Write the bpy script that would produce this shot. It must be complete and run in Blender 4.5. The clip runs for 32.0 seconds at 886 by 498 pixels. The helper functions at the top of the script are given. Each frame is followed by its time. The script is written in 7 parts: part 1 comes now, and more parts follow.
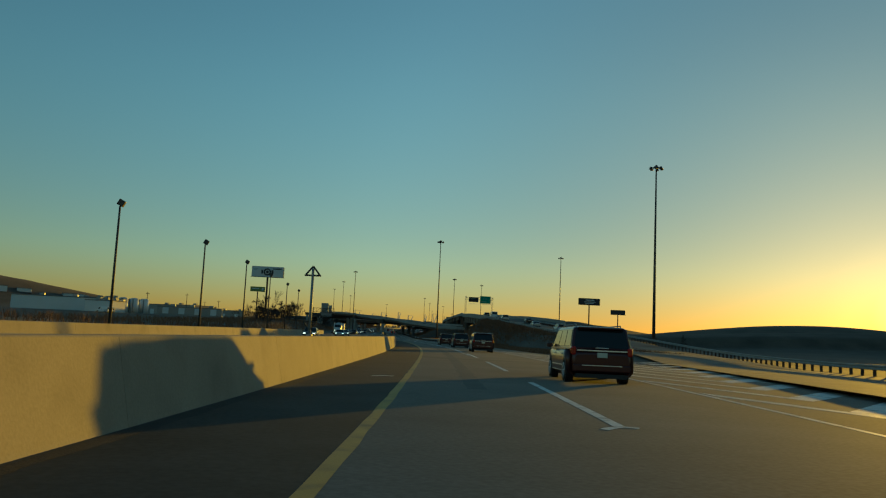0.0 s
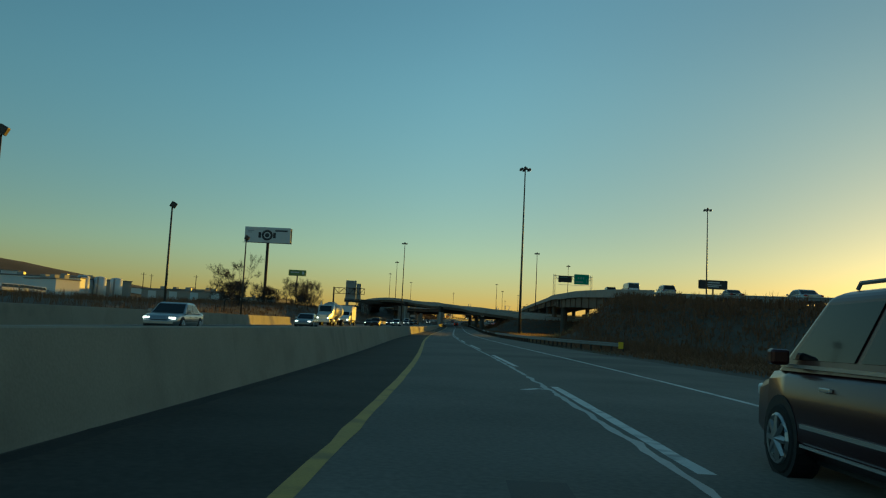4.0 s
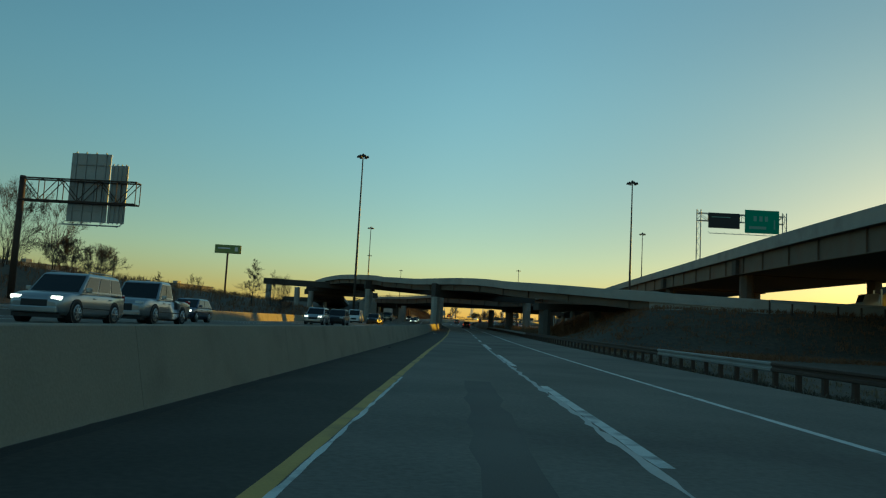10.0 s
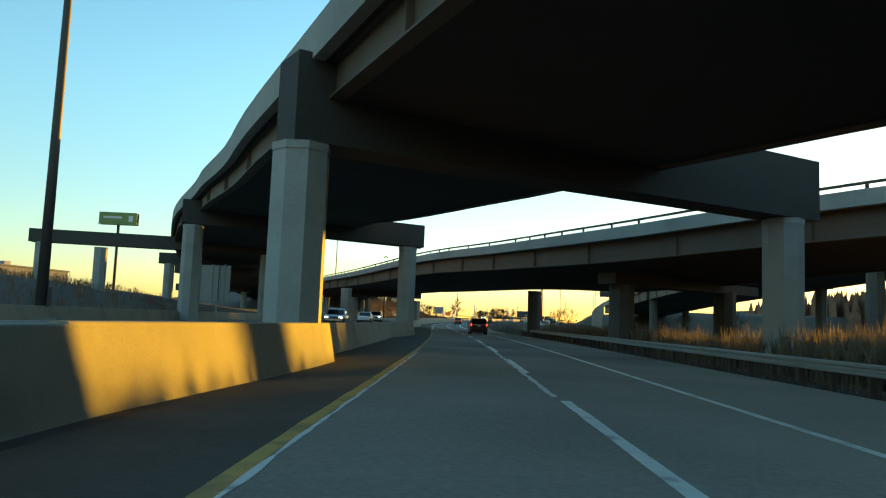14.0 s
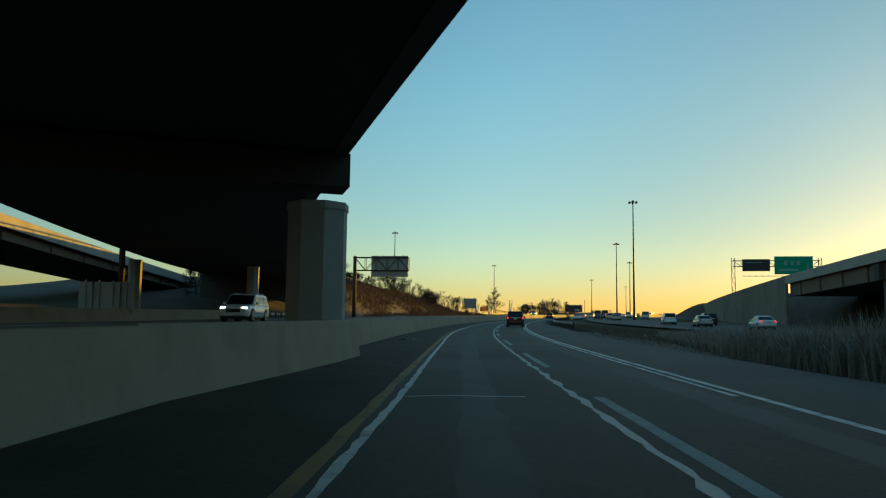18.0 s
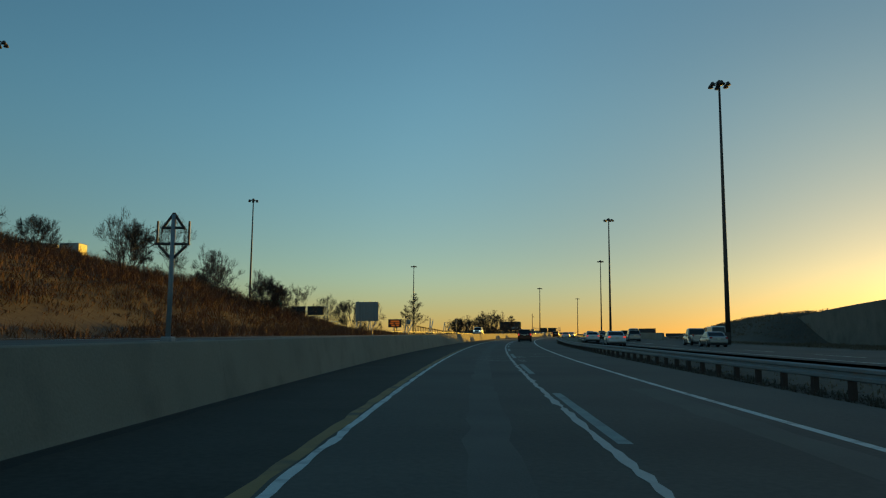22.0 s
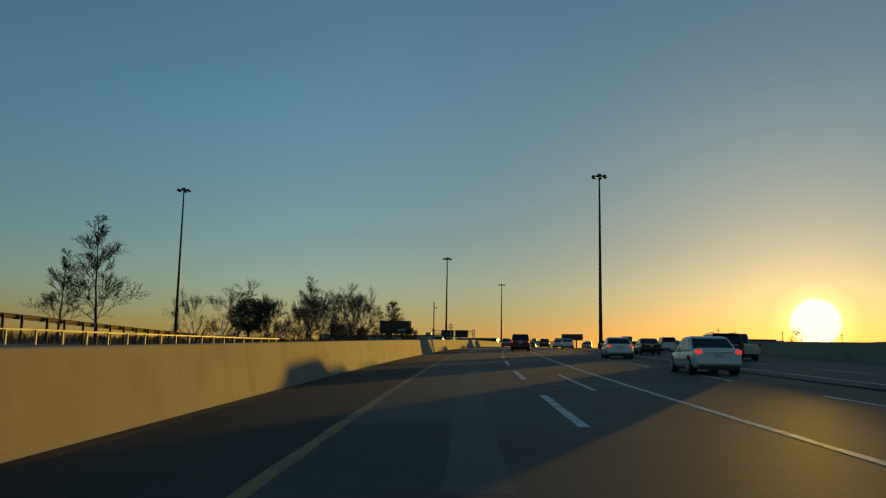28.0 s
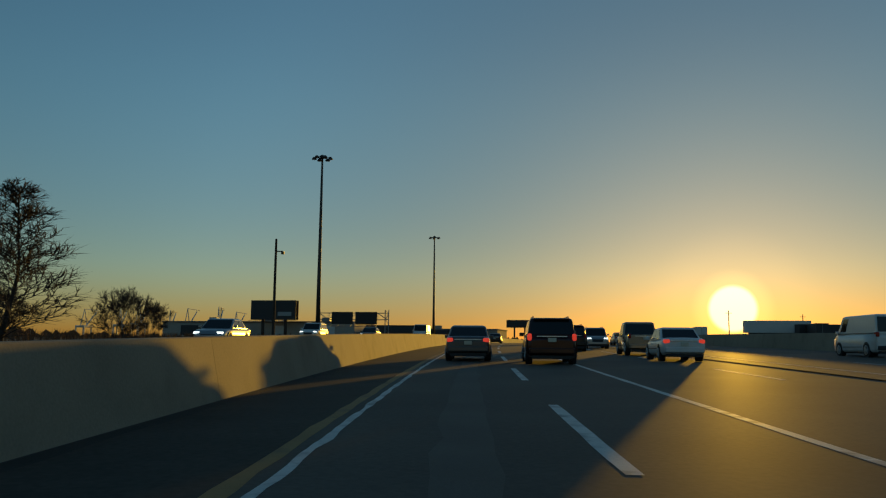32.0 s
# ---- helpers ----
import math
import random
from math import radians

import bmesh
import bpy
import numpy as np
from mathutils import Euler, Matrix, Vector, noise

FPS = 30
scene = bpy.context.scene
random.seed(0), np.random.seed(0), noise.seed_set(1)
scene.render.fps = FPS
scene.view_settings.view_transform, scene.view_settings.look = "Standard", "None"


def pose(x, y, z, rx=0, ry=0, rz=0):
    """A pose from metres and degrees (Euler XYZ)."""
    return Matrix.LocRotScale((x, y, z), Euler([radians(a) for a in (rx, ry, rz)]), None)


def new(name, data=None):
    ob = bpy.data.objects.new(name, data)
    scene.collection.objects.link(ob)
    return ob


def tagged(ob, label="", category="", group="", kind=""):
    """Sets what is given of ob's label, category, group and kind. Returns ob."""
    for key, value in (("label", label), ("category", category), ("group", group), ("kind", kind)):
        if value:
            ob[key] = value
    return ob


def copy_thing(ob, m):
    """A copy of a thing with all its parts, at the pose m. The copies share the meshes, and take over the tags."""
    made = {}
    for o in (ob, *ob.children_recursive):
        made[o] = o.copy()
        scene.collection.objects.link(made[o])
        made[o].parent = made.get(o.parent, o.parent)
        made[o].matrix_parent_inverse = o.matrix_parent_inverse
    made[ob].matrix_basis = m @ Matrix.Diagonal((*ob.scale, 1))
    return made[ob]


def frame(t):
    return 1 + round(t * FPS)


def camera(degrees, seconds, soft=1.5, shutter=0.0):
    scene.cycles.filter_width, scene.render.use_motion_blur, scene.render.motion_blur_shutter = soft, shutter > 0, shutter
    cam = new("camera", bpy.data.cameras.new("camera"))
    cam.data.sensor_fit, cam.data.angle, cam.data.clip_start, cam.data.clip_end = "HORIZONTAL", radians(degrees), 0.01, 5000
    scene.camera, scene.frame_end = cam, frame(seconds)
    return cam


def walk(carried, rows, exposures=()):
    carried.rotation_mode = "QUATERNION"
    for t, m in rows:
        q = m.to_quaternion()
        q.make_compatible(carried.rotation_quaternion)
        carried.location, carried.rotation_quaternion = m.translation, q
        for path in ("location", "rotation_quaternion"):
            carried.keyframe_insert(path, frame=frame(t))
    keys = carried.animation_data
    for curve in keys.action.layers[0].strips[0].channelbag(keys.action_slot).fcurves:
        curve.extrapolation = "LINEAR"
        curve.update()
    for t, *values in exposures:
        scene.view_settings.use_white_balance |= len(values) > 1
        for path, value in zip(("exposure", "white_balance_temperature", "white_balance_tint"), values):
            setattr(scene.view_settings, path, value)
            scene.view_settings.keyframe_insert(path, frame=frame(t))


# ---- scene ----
EXPOSURES = [(0.0, 0.32, 5450, -24), (4.0, 0.55, 5500, -23), (9.0, 0.74, 5650, -22), (11.0, 0.95, 5650, -22), (12.0, 1.18, 5670, -21), (13.0, 1.58, 5700, -20), (14.0, 2.10, 5750, -12), (15.0, 1.95, 5900, -13), (17.5, 1.7, 5800, -13), (18.0, 1.05, 5550, -16), (18.6, 0.68, 5500, -14), (20.0, 0.55, 5450, -14), (23.0, 0.3, 5350, -12), (26.0, 0.15, 5300, -10), (28.0, 0.0, 5350, -8), (30.0, -0.06, 5350, -8), (32.0, -0.14, 5350, -8)]
cam = camera(57.47, 32.0, soft=1.2)
PATH = [
    (0.0, 0.00, 0.00, 1.25, 96.50, -2.61, -6.67),
    (0.5, 1.96, 15.20, 1.35, 96.44, -2.69, -6.00),
    (1.0, 3.75, 30.44, 1.43, 96.34, -2.89, -5.34),
    (1.5, 5.37, 45.72, 1.51, 96.21, -3.03, -4.69),
    (2.0, 6.81, 61.03, 1.58, 96.12, -3.24, -4.06),
    (2.5, 8.09, 76.37, 1.65, 96.02, -3.32, -3.47),
    (3.0, 9.21, 91.73, 1.72, 95.91, -3.07, -2.81),
    (3.5, 10.16, 107.13, 1.79, 95.84, -2.81, -2.18),
    (4.0, 10.96, 122.54, 1.86, 95.78, -2.73, -1.61),
    (4.5, 11.61, 137.99, 1.93, 95.73, -2.50, -1.04),
    (5.0, 12.10, 153.47, 2.01, 95.69, -2.47, -0.44),
    (5.5, 12.45, 168.98, 2.08, 95.67, -2.58, 0.11),
    (6.0, 12.67, 184.52, 2.16, 95.67, -2.71, 0.45),
    (6.5, 12.85, 200.08, 2.23, 95.69, -2.80, 0.38),
    (7.0, 13.14, 215.68, 2.31, 95.73, -2.76, -0.34),
    (7.5, 13.57, 231.30, 2.39, 95.78, -2.79, -0.73),
    (8.0, 14.09, 246.94, 2.47, 95.80, -2.91, -0.93),
    (8.5, 14.65, 262.61, 2.55, 95.86, -2.96, -1.12),
    (9.0, 15.26, 278.32, 2.64, 95.90, -3.06, -1.27),
    (9.5, 15.93, 294.06, 2.75, 95.98, -2.90, -1.51),
    (10.0, 16.64, 309.82, 2.86, 95.98, -2.99, -1.57),
    (10.5, 17.36, 325.62, 2.99, 96.01, -2.75, -1.59),
    (11.0, 18.11, 341.46, 3.14, 96.03, -2.40, -1.66),
    (11.5, 18.87, 357.32, 3.31, 96.02, -2.32, -1.66),
    (12.0, 19.64, 373.23, 3.50, 95.98, -2.29, -1.63),
    (12.5, 20.40, 389.12, 3.71, 95.93, -2.35, -1.67),
    (13.0, 21.17, 404.96, 3.93, 96.00, -2.19, -1.69),
    (13.5, 21.92, 420.76, 4.16, 96.01, -2.21, -1.52),
    (14.0, 22.62, 436.50, 4.41, 96.04, -2.19, -1.37),
    (14.5, 23.28, 452.21, 4.65, 96.07, -2.10, -1.23),
    (15.0, 23.88, 467.86, 4.90, 96.08, -1.95, -0.90),
    (15.5, 24.36, 483.47, 5.15, 96.00, -1.69, -0.35),
    (16.0, 24.70, 499.03, 5.40, 95.92, -1.43, 0.22),
    (16.5, 24.91, 514.54, 5.65, 95.82, -1.19, 0.70),
    (17.0, 25.01, 529.97, 5.92, 95.76, -0.97, 1.01),
    (17.5, 25.07, 545.32, 6.19, 95.77, -0.79, 1.11),
    (18.0, 25.13, 560.60, 6.48, 95.90, -0.67, 0.98),
    (18.5, 25.23, 575.81, 6.78, 96.11, -0.60, 0.81),
    (19.0, 25.39, 590.94, 7.08, 96.24, -0.41, 0.58),
    (19.5, 25.65, 605.99, 7.40, 96.47, -0.04, 0.15),
    (20.0, 26.19, 620.96, 7.73, 96.68, 0.21, -1.50),
    (20.5, 27.06, 635.84, 8.07, 96.87, -0.01, -2.53),
    (21.0, 28.13, 650.64, 8.41, 97.04, -0.36, -3.13),
    (21.5, 29.35, 665.35, 8.76, 97.19, -0.46, -3.79),
    (22.0, 30.77, 679.98, 9.11, 97.30, -0.46, -4.69),
    (22.5, 32.41, 694.51, 9.47, 97.41, -0.41, -5.58),
    (23.0, 34.24, 708.95, 9.82, 97.50, -0.44, -6.33),
    (23.5, 36.25, 723.30, 10.18, 97.58, -0.51, -7.06),
    (24.0, 38.42, 737.55, 10.53, 97.61, -0.55, -7.72),
    (24.5, 40.74, 751.73, 10.88, 97.62, -0.65, -8.30),
    (25.0, 43.18, 765.86, 11.23, 97.62, -1.07, -8.86),
    (25.5, 45.74, 779.94, 11.58, 97.63, -1.30, -9.37),
    (26.0, 48.40, 793.98, 11.93, 97.62, -1.33, -9.79),
    (26.5, 51.19, 807.96, 12.28, 97.65, -1.24, -10.33),
    (27.0, 54.12, 821.89, 12.63, 97.68, -1.10, -11.07),
    (27.5, 57.24, 835.74, 12.99, 97.71, -0.99, -11.90),
    (28.0, 60.53, 849.53, 13.34, 97.72, -0.99, -12.55),
    (28.5, 63.97, 863.26, 13.70, 97.71, -1.11, -13.18),
    (29.0, 67.55, 876.93, 14.06, 97.66, -1.08, -13.75),
    (29.5, 71.27, 890.53, 14.41, 97.61, -0.87, -14.42),
    (30.0, 75.15, 904.06, 14.77, 97.51, -0.63, -15.09),
    (30.5, 79.18, 917.52, 15.12, 97.42, -0.60, -15.75),
    (31.0, 83.36, 930.91, 15.46, 97.31, -0.56, -16.40),
    (31.5, 87.68, 944.22, 15.80, 97.14, -0.54, -16.97),
    (32.0, 92.12, 957.48, 16.12, 96.93, -0.52, -17.52),
]
walk(cam, [(t, pose(x, y, z, rx, ry, rz)) for t, x, y, z, rx, ry, rz in PATH], EXPOSURES)
# ---- world, sun and sky ----
SUN_AZ, SUN_EL = 37.2, 2.7           # degrees right of +y, degrees up
world = bpy.data.worlds.new("dusk_sky")
scene.world = world
world.use_nodes = True
wt = world.node_tree
sky = wt.nodes.new("ShaderNodeTexSky")
sky.sky_type = 'NISHITA'
sky.sun_disc = False
sky.sun_elevation, sky.sun_rotation = radians(SUN_EL), radians(SUN_AZ)
sky.altitude, sky.air_density, sky.dust_density, sky.ozone_density = 0, 1.0, 0.35, 2.0
wt.nodes["Background"].inputs["Strength"].default_value = 0.15
SUN_DIR = Vector((math.sin(radians(SUN_AZ)) * math.cos(radians(SUN_EL)), math.cos(radians(SUN_AZ)) * math.cos(radians(SUN_EL)), math.sin(radians(SUN_EL))))
# the sun's own glare round its place in the sky
wc = wt.nodes.new("ShaderNodeTexCoord")
dot = wt.nodes.new("ShaderNodeVectorMath")
dot.operation = 'DOT_PRODUCT'
dot.inputs[1].default_value = SUN_DIR
wt.links.new(wc.outputs["Generated"], dot.inputs[0])
glare = wt.nodes.new("ShaderNodeValToRGB")
glare.color_ramp.interpolation = 'EASE'
reach = wt.nodes.new("ShaderNodeMapRange")
reach.inputs[1].default_value, reach.inputs[2].default_value = math.cos(radians(9.0)), 1.0
wt.links.new(dot.outputs["Value"], reach.inputs[0])
wt.links.new(reach.outputs[0], glare.inputs[0])
glare.color_ramp.elements[0].color = (0, 0, 0, 1)
glare.color_ramp.elements[1].color = (12.0, 8.5, 4.0, 1)
for pos, col in ((0.55, (0.05, 0.022, 0.004, 1)), (0.90, (0.55, 0.25, 0.06, 1)), (0.966, (2.2, 1.2, 0.3, 1)), (0.978, (12.0, 8.5, 4.0, 1))):
    e = glare.color_ramp.elements.new(pos)
    e.color = col
lift = wt.nodes.new("ShaderNodeVectorMath")
lift.operation = 'ADD'
# hazy warm air low over the horizon
height = wt.nodes.new("ShaderNodeSeparateXYZ")
wt.links.new(wc.outputs["Generated"], height.inputs[0])
haze = wt.nodes.new("ShaderNodeValToRGB")
haze.color_ramp.interpolation = 'EASE'
haze.color_ramp.elements[0].color = (0.74, 0.57, 0.53, 1)
haze.color_ramp.elements[1].position, haze.color_ramp.elements[1].color = 0.32, (1.0, 1.0, 0.97, 1)
e = haze.color_ramp.elements.new(0.10)
e.color = (0.88, 0.82, 0.83, 1)
wt.links.new(height.outputs[2], haze.inputs[0])
thin = wt.nodes.new("ShaderNodeVectorMath")
thin.operation = 'MULTIPLY'
wt.links.new(sky.outputs[0], thin.inputs[0])
wt.links.new(haze.outputs[0], thin.inputs[1])
# the bright side of the sky is veiled towards the sun
veil = wt.nodes.new("ShaderNodeMapRange")
veil.interpolation_type = 'SMOOTHSTEP'
for i, v in enumerate((math.cos(radians(38)), 1.0, 1.05, 0.74)):
    veil.inputs[1 + i].default_value = v
wt.links.new(dot.outputs["Value"], veil.inputs[0])
soft_sky = wt.nodes.new("ShaderNodeVectorMath")
soft_sky.operation = 'SCALE'
wt.links.new(thin.outputs[0], soft_sky.inputs[0])
wt.links.new(veil.outputs[0], soft_sky.inputs["Scale"])
wt.links.new(soft_sky.outputs[0], lift.inputs[0])
wt.links.new(glare.outputs[0], lift.inputs[1])
wt.links.new(lift.outputs[0], wt.nodes["Background"].inputs["Color"])
sun = new("sun", bpy.data.lights.new("sun", 'SUN'))
sun.data.energy, sun.data.angle, sun.data.color = 3.3, radians(0.53), (1.0, 0.45, 0.025)
sun.rotation_mode = 'QUATERNION'
sun.rotation_quaternion = SUN_DIR.to_track_quat('Z', 'Y')

# ---- materials ----
MATS = {}


def mat(name, col, rough=0.8, metal=0.0, var=0.12, scale=2.0, fine=40.0, bump=0.15, stain=0.0, stain_col=(0.05, 0.045, 0.04), stain_scale=0.4, per=0.0, spec=0.5):
    """A surface with variation at two scales, optional stains of their own shape, optional change from piece to piece."""
    if name in MATS:
        return MATS[name]
    m = bpy.data.materials.new(name)
    m.use_nodes = True
    n, l = m.node_tree.nodes, m.node_tree.links
    p = n["Principled BSDF"]
    p.inputs["Roughness"].default_value, p.inputs["Metallic"].default_value = rough, metal
    p.inputs["Specular IOR Level"].default_value = spec
    tc = n.new("ShaderNodeTexCoord")

    def noise_at(sc, det=4.0):
        t = n.new("ShaderNodeTexNoise")
        t.inputs["Scale"].default_value, t.inputs["Detail"].default_value = sc, det
        l.new(tc.outputs["Object"], t.inputs["Vector"])
        return t
    a, b = noise_at(scale), noise_at(fine, 3.0)

    def spread(t):
        r = n.new("ShaderNodeMapRange")
        r.inputs[1].default_value, r.inputs[2].default_value = 0.3, 0.7
        l.new(t.outputs[0], r.inputs[0])
        return r
    mx = n.new("ShaderNodeMix")
    mx.data_type = 'RGBA'
    mx.inputs[6].default_value = (*[c * (1 - var) for c in col], 1)
    mx.inputs[7].default_value = (*[min(1, c * (1 + var)) for c in col], 1)
    ad = n.new("ShaderNodeMath")
    ad.operation = 'MULTIPLY_ADD'
    ad.inputs[1].default_value = 0.5
    l.new(spread(a).outputs[0], ad.inputs[0])
    hb = n.new("ShaderNodeMath")
    hb.operation = 'MULTIPLY'
    hb.inputs[1].default_value = 0.5
    l.new(spread(b).outputs[0], hb.inputs[0])
    l.new(hb.outputs[0], ad.inputs[2])
    l.new(ad.outputs[0], mx.inputs[0])
    out = mx.outputs[2]
    if stain:
        c = noise_at(stain_scale, 8.0)
        r = n.new("ShaderNodeValToRGB")
        r.color_ramp.elements[0].position, r.color_ramp.elements[1].position = 0.52, 0.72
        l.new(c.outputs[0], r.inputs[0])
        k = n.new("ShaderNodeMath")
        k.operation = 'MULTIPLY'
        k.inputs[1].default_value = stain
        l.new(r.outputs[0], k.inputs[0])
        m2 = n.new("ShaderNodeMix")
        m2.data_type = 'RGBA'
        m2.inputs[7].default_value = (*stain_col, 1)
        l.new(out, m2.inputs[6])
        l.new(k.outputs[0], m2.inputs[0])
        out = m2.outputs[2]
    if per:
        oi = n.new("ShaderNodeObjectInfo")
        hs = n.new("ShaderNodeHueSaturation")
        mr = n.new("ShaderNodeMapRange")
        mr.inputs[3].default_value, mr.inputs[4].default_value = 1 - per, 1 + per
        l.new(oi.outputs["Random"], mr.inputs[0])
        l.new(mr.outputs[0], hs.inputs["Value"])
        l.new(out, hs.inputs["Color"])
        out = hs.outputs[0]
    l.new(out, p.inputs["Base Color"])
    if bump:
        bp = n.new("ShaderNodeBump")
        bp.inputs["Strength"].default_value, bp.inputs["Distance"].default_value = bump, 0.02
        l.new(b.outputs[0], bp.inputs["Height"])
        l.new(bp.outputs[0], p.inputs["Normal"])
    MATS[name] = m
    return m


def glow(name, col, strength):
    if name not in MATS:
        m = bpy.data.materials.new(name)
        m.use_nodes = True
        p = m.node_tree.nodes["Principled BSDF"]
        p.inputs["Base Color"].default_value = (*col, 1)
        p.inputs["Emission Color"].default_value = (*col, 1)
        p.inputs["Emission Strength"].default_value = strength
        p.inputs["Roughness"].default_value = 0.2
        MATS[name] = m
    return MATS[name]


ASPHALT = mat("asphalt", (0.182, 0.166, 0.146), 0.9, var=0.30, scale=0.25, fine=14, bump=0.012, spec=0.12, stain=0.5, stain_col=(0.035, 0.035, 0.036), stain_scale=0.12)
# later, patched stretch: its tone also takes in the dimmer light there
ASPHALT_DARK = mat("dimmed_asphalt", (0.088, 0.081, 0.070), 0.78, var=0.30, scale=0.25, fine=14, bump=0.05, spec=0.24, stain=0.5, stain_col=(0.035, 0.034, 0.033), stain_scale=0.12)
ASPHALT_OLD = mat("shoulder_asphalt", (0.066, 0.060, 0.051), 0.88, var=0.3, scale=0.5, fine=12, bump=0.08, spec=0.15, stain=0.5, stain_col=(0.075, 0.07, 0.06), stain_scale=0.2)
for m in (ASPHALT, ASPHALT_DARK, ASPHALT_OLD):
    m.node_tree.nodes["Principled BSDF"].inputs["Diffuse Roughness"].default_value = 1.0
CONCRETE = mat("barrier_concrete", (0.265, 0.236, 0.176), 0.85, var=0.14, scale=0.8, fine=25, bump=0.25, stain=0.45, stain_col=(0.125, 0.11, 0.085), stain_scale=0.7, per=0.07)
DECK = mat("deck_concrete", (0.35, 0.33, 0.295), 0.85, var=0.14, scale=0.4, fine=12, bump=0.2, stain=0.5, stain_col=(0.19, 0.17, 0.15), stain_scale=0.3)
COLUMN = mat("column_concrete", (0.32, 0.31, 0.28), 0.85, var=0.15, scale=0.6, fine=18, bump=0.25, stain=0.5, stain_col=(0.17, 0.16, 0.14), stain_scale=0.5, per=0.06)
WALL = mat("weathered_wall_concrete", (0.195, 0.168, 0.138), 0.9, var=0.2, scale=0.5, fine=6, bump=0.3, stain=0.6, stain_col=(0.10, 0.085, 0.07), stain_scale=0.4, per=0.12)
RAIL_FILL = mat("under_rail_fill", (0.095, 0.08, 0.058), 0.95, var=0.4, scale=1, fine=10, bump=0.2)
GIRDER = mat("weathered_girder_paint", (0.115, 0.086, 0.062), 0.7, var=0.15, scale=0.5, fine=10, bump=0.1, stain=0.6, stain_col=(0.12, 0.055, 0.03), stain_scale=0.4)
# cap beams: very dark brown with blotches
CAPBEAM = mat("dark_cap_beam", (0.055, 0.047, 0.040), 0.8, var=0.2, scale=0.5, fine=10, bump=0.15, stain=0.5, stain_col=(0.03, 0.027, 0.024), stain_scale=0.5)
# pier and abutment concrete darkened to hold the shade under the flyovers
SHADED_CONCRETE = mat("shade_toned_concrete", (0.10, 0.092, 0.08), 0.9, var=0.25, scale=0.4, fine=8, bump=0.2, stain=0.6, stain_col=(0.045, 0.04, 0.035), stain_scale=0.4)
# near-black tone puts the shade below the decks into the colour
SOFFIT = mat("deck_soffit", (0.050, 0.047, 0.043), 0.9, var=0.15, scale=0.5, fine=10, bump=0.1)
GROUND = mat("dry_winter_ground", (0.078, 0.062, 0.043), 0.95, var=0.5, scale=0.08, fine=2.2, bump=0.6, stain=0.6, stain_col=(0.045, 0.038, 0.026), stain_scale=0.09)
BRUSH = mat("bare_brush", (0.185, 0.096, 0.048), 0.95, var=0.35, scale=0.6, fine=8, bump=0.3, per=0.2)
STRAW = mat("dry_reed", (0.20, 0.155, 0.10), 0.95, var=0.3, scale=0.8, fine=8, bump=0.2, per=0.2)
THICKET = mat("grey_thicket", (0.30, 0.255, 0.215), 0.95, var=0.4, scale=0.5, fine=8, bump=0.2)
GOLD = mat("golden_dry_grass", (0.40, 0.27, 0.12), 0.95, var=0.3, scale=0.8, fine=8, bump=0.2)
for m, k in ((GOLD, 0.55), (STRAW, 0.3)):
    # thin dry leaves let light through
    n, l = m.node_tree.nodes, m.node_tree.links
    thin, blend = n.new("ShaderNodeBsdfTranslucent"), n.new("ShaderNodeMixShader")
    l.new(n["Principled BSDF"].inputs["Base Color"].links[0].from_socket, thin.inputs["Color"])
    blend.inputs[0].default_value = k
    l.new(n["Principled BSDF"].outputs[0], blend.inputs[1])
    l.new(thin.outputs[0], blend.inputs[2])
    l.new(blend.outputs[0], n["Material Output"].inputs["Surface"])
BARK = mat("bare_bark", (0.055, 0.043, 0.035), 0.95, var=0.3, scale=3, fine=30, bump=0.4)
NEEDLE = mat("evergreen_needles", (0.022, 0.030, 0.016), 0.9, var=0.3, scale=3, fine=20, bump=0.3)
STEEL = mat("galvanised_steel", (0.30, 0.31, 0.31), 0.6, 0.35, var=0.12, scale=2, fine=30, bump=0.08, stain=0.4, stain_col=(0.20, 0.14, 0.09), stain_scale=1.0)
MAST = mat("mast_steel", (0.085, 0.07, 0.06), 0.6, 0.4, var=0.15, scale=1, fine=20, bump=0.05)
DARKSTEEL = mat("rusted_post_steel", (0.075, 0.05, 0.038), 0.75, 0.3, var=0.2, scale=2, fine=25, bump=0.15)
WHITE = mat("white_road_paint", (0.66, 0.66, 0.62), 0.7, var=0.15, scale=1.5, fine=40, bump=0.15, stain=0.75, stain_col=(0.10, 0.10, 0.095), stain_scale=2.2)
YELLOW_OLD = mat("faded_yellow_paint", (0.27, 0.175, 0.05), 0.75, var=0.2, scale=1.5, fine=40, bump=0.15, stain=0.9, stain_col=(0.075, 0.066, 0.045), stain_scale=1.2)
YELLOW = mat("yellow_road_paint", (0.46, 0.30, 0.055), 0.7, var=0.15, scale=1.5, fine=40, bump=0.15, stain=0.7, stain_col=(0.12, 0.10, 0.05), stain_scale=1.4)
SEAL = mat("crack_sealant", (0.42, 0.42, 0.40), 0.55, var=0.15, scale=3, fine=30, bump=0.1)
SIGN_GREEN = mat("sign_green", (0.015, 0.27, 0.155), 0.5, var=0.06, scale=1, fine=10, bump=0.0)
SIGN_BACK = mat("sign_back_aluminium", (0.30, 0.30, 0.29), 0.55, 0.5, var=0.1, scale=1, fine=10, bump=0.03)
DARK = mat("dark_panel", (0.018, 0.018, 0.02), 0.6, var=0.1, scale=2, fine=20, bump=0.0)
PALE = mat("pale_panel", (0.62, 0.63, 0.62), 0.6, var=0.06, scale=0.5, fine=6, bump=0.0)
AMBER = mat("amber_board", (0.12, 0.04, 0.008), 0.6, var=0.08, scale=1, fine=10, bump=0.0)
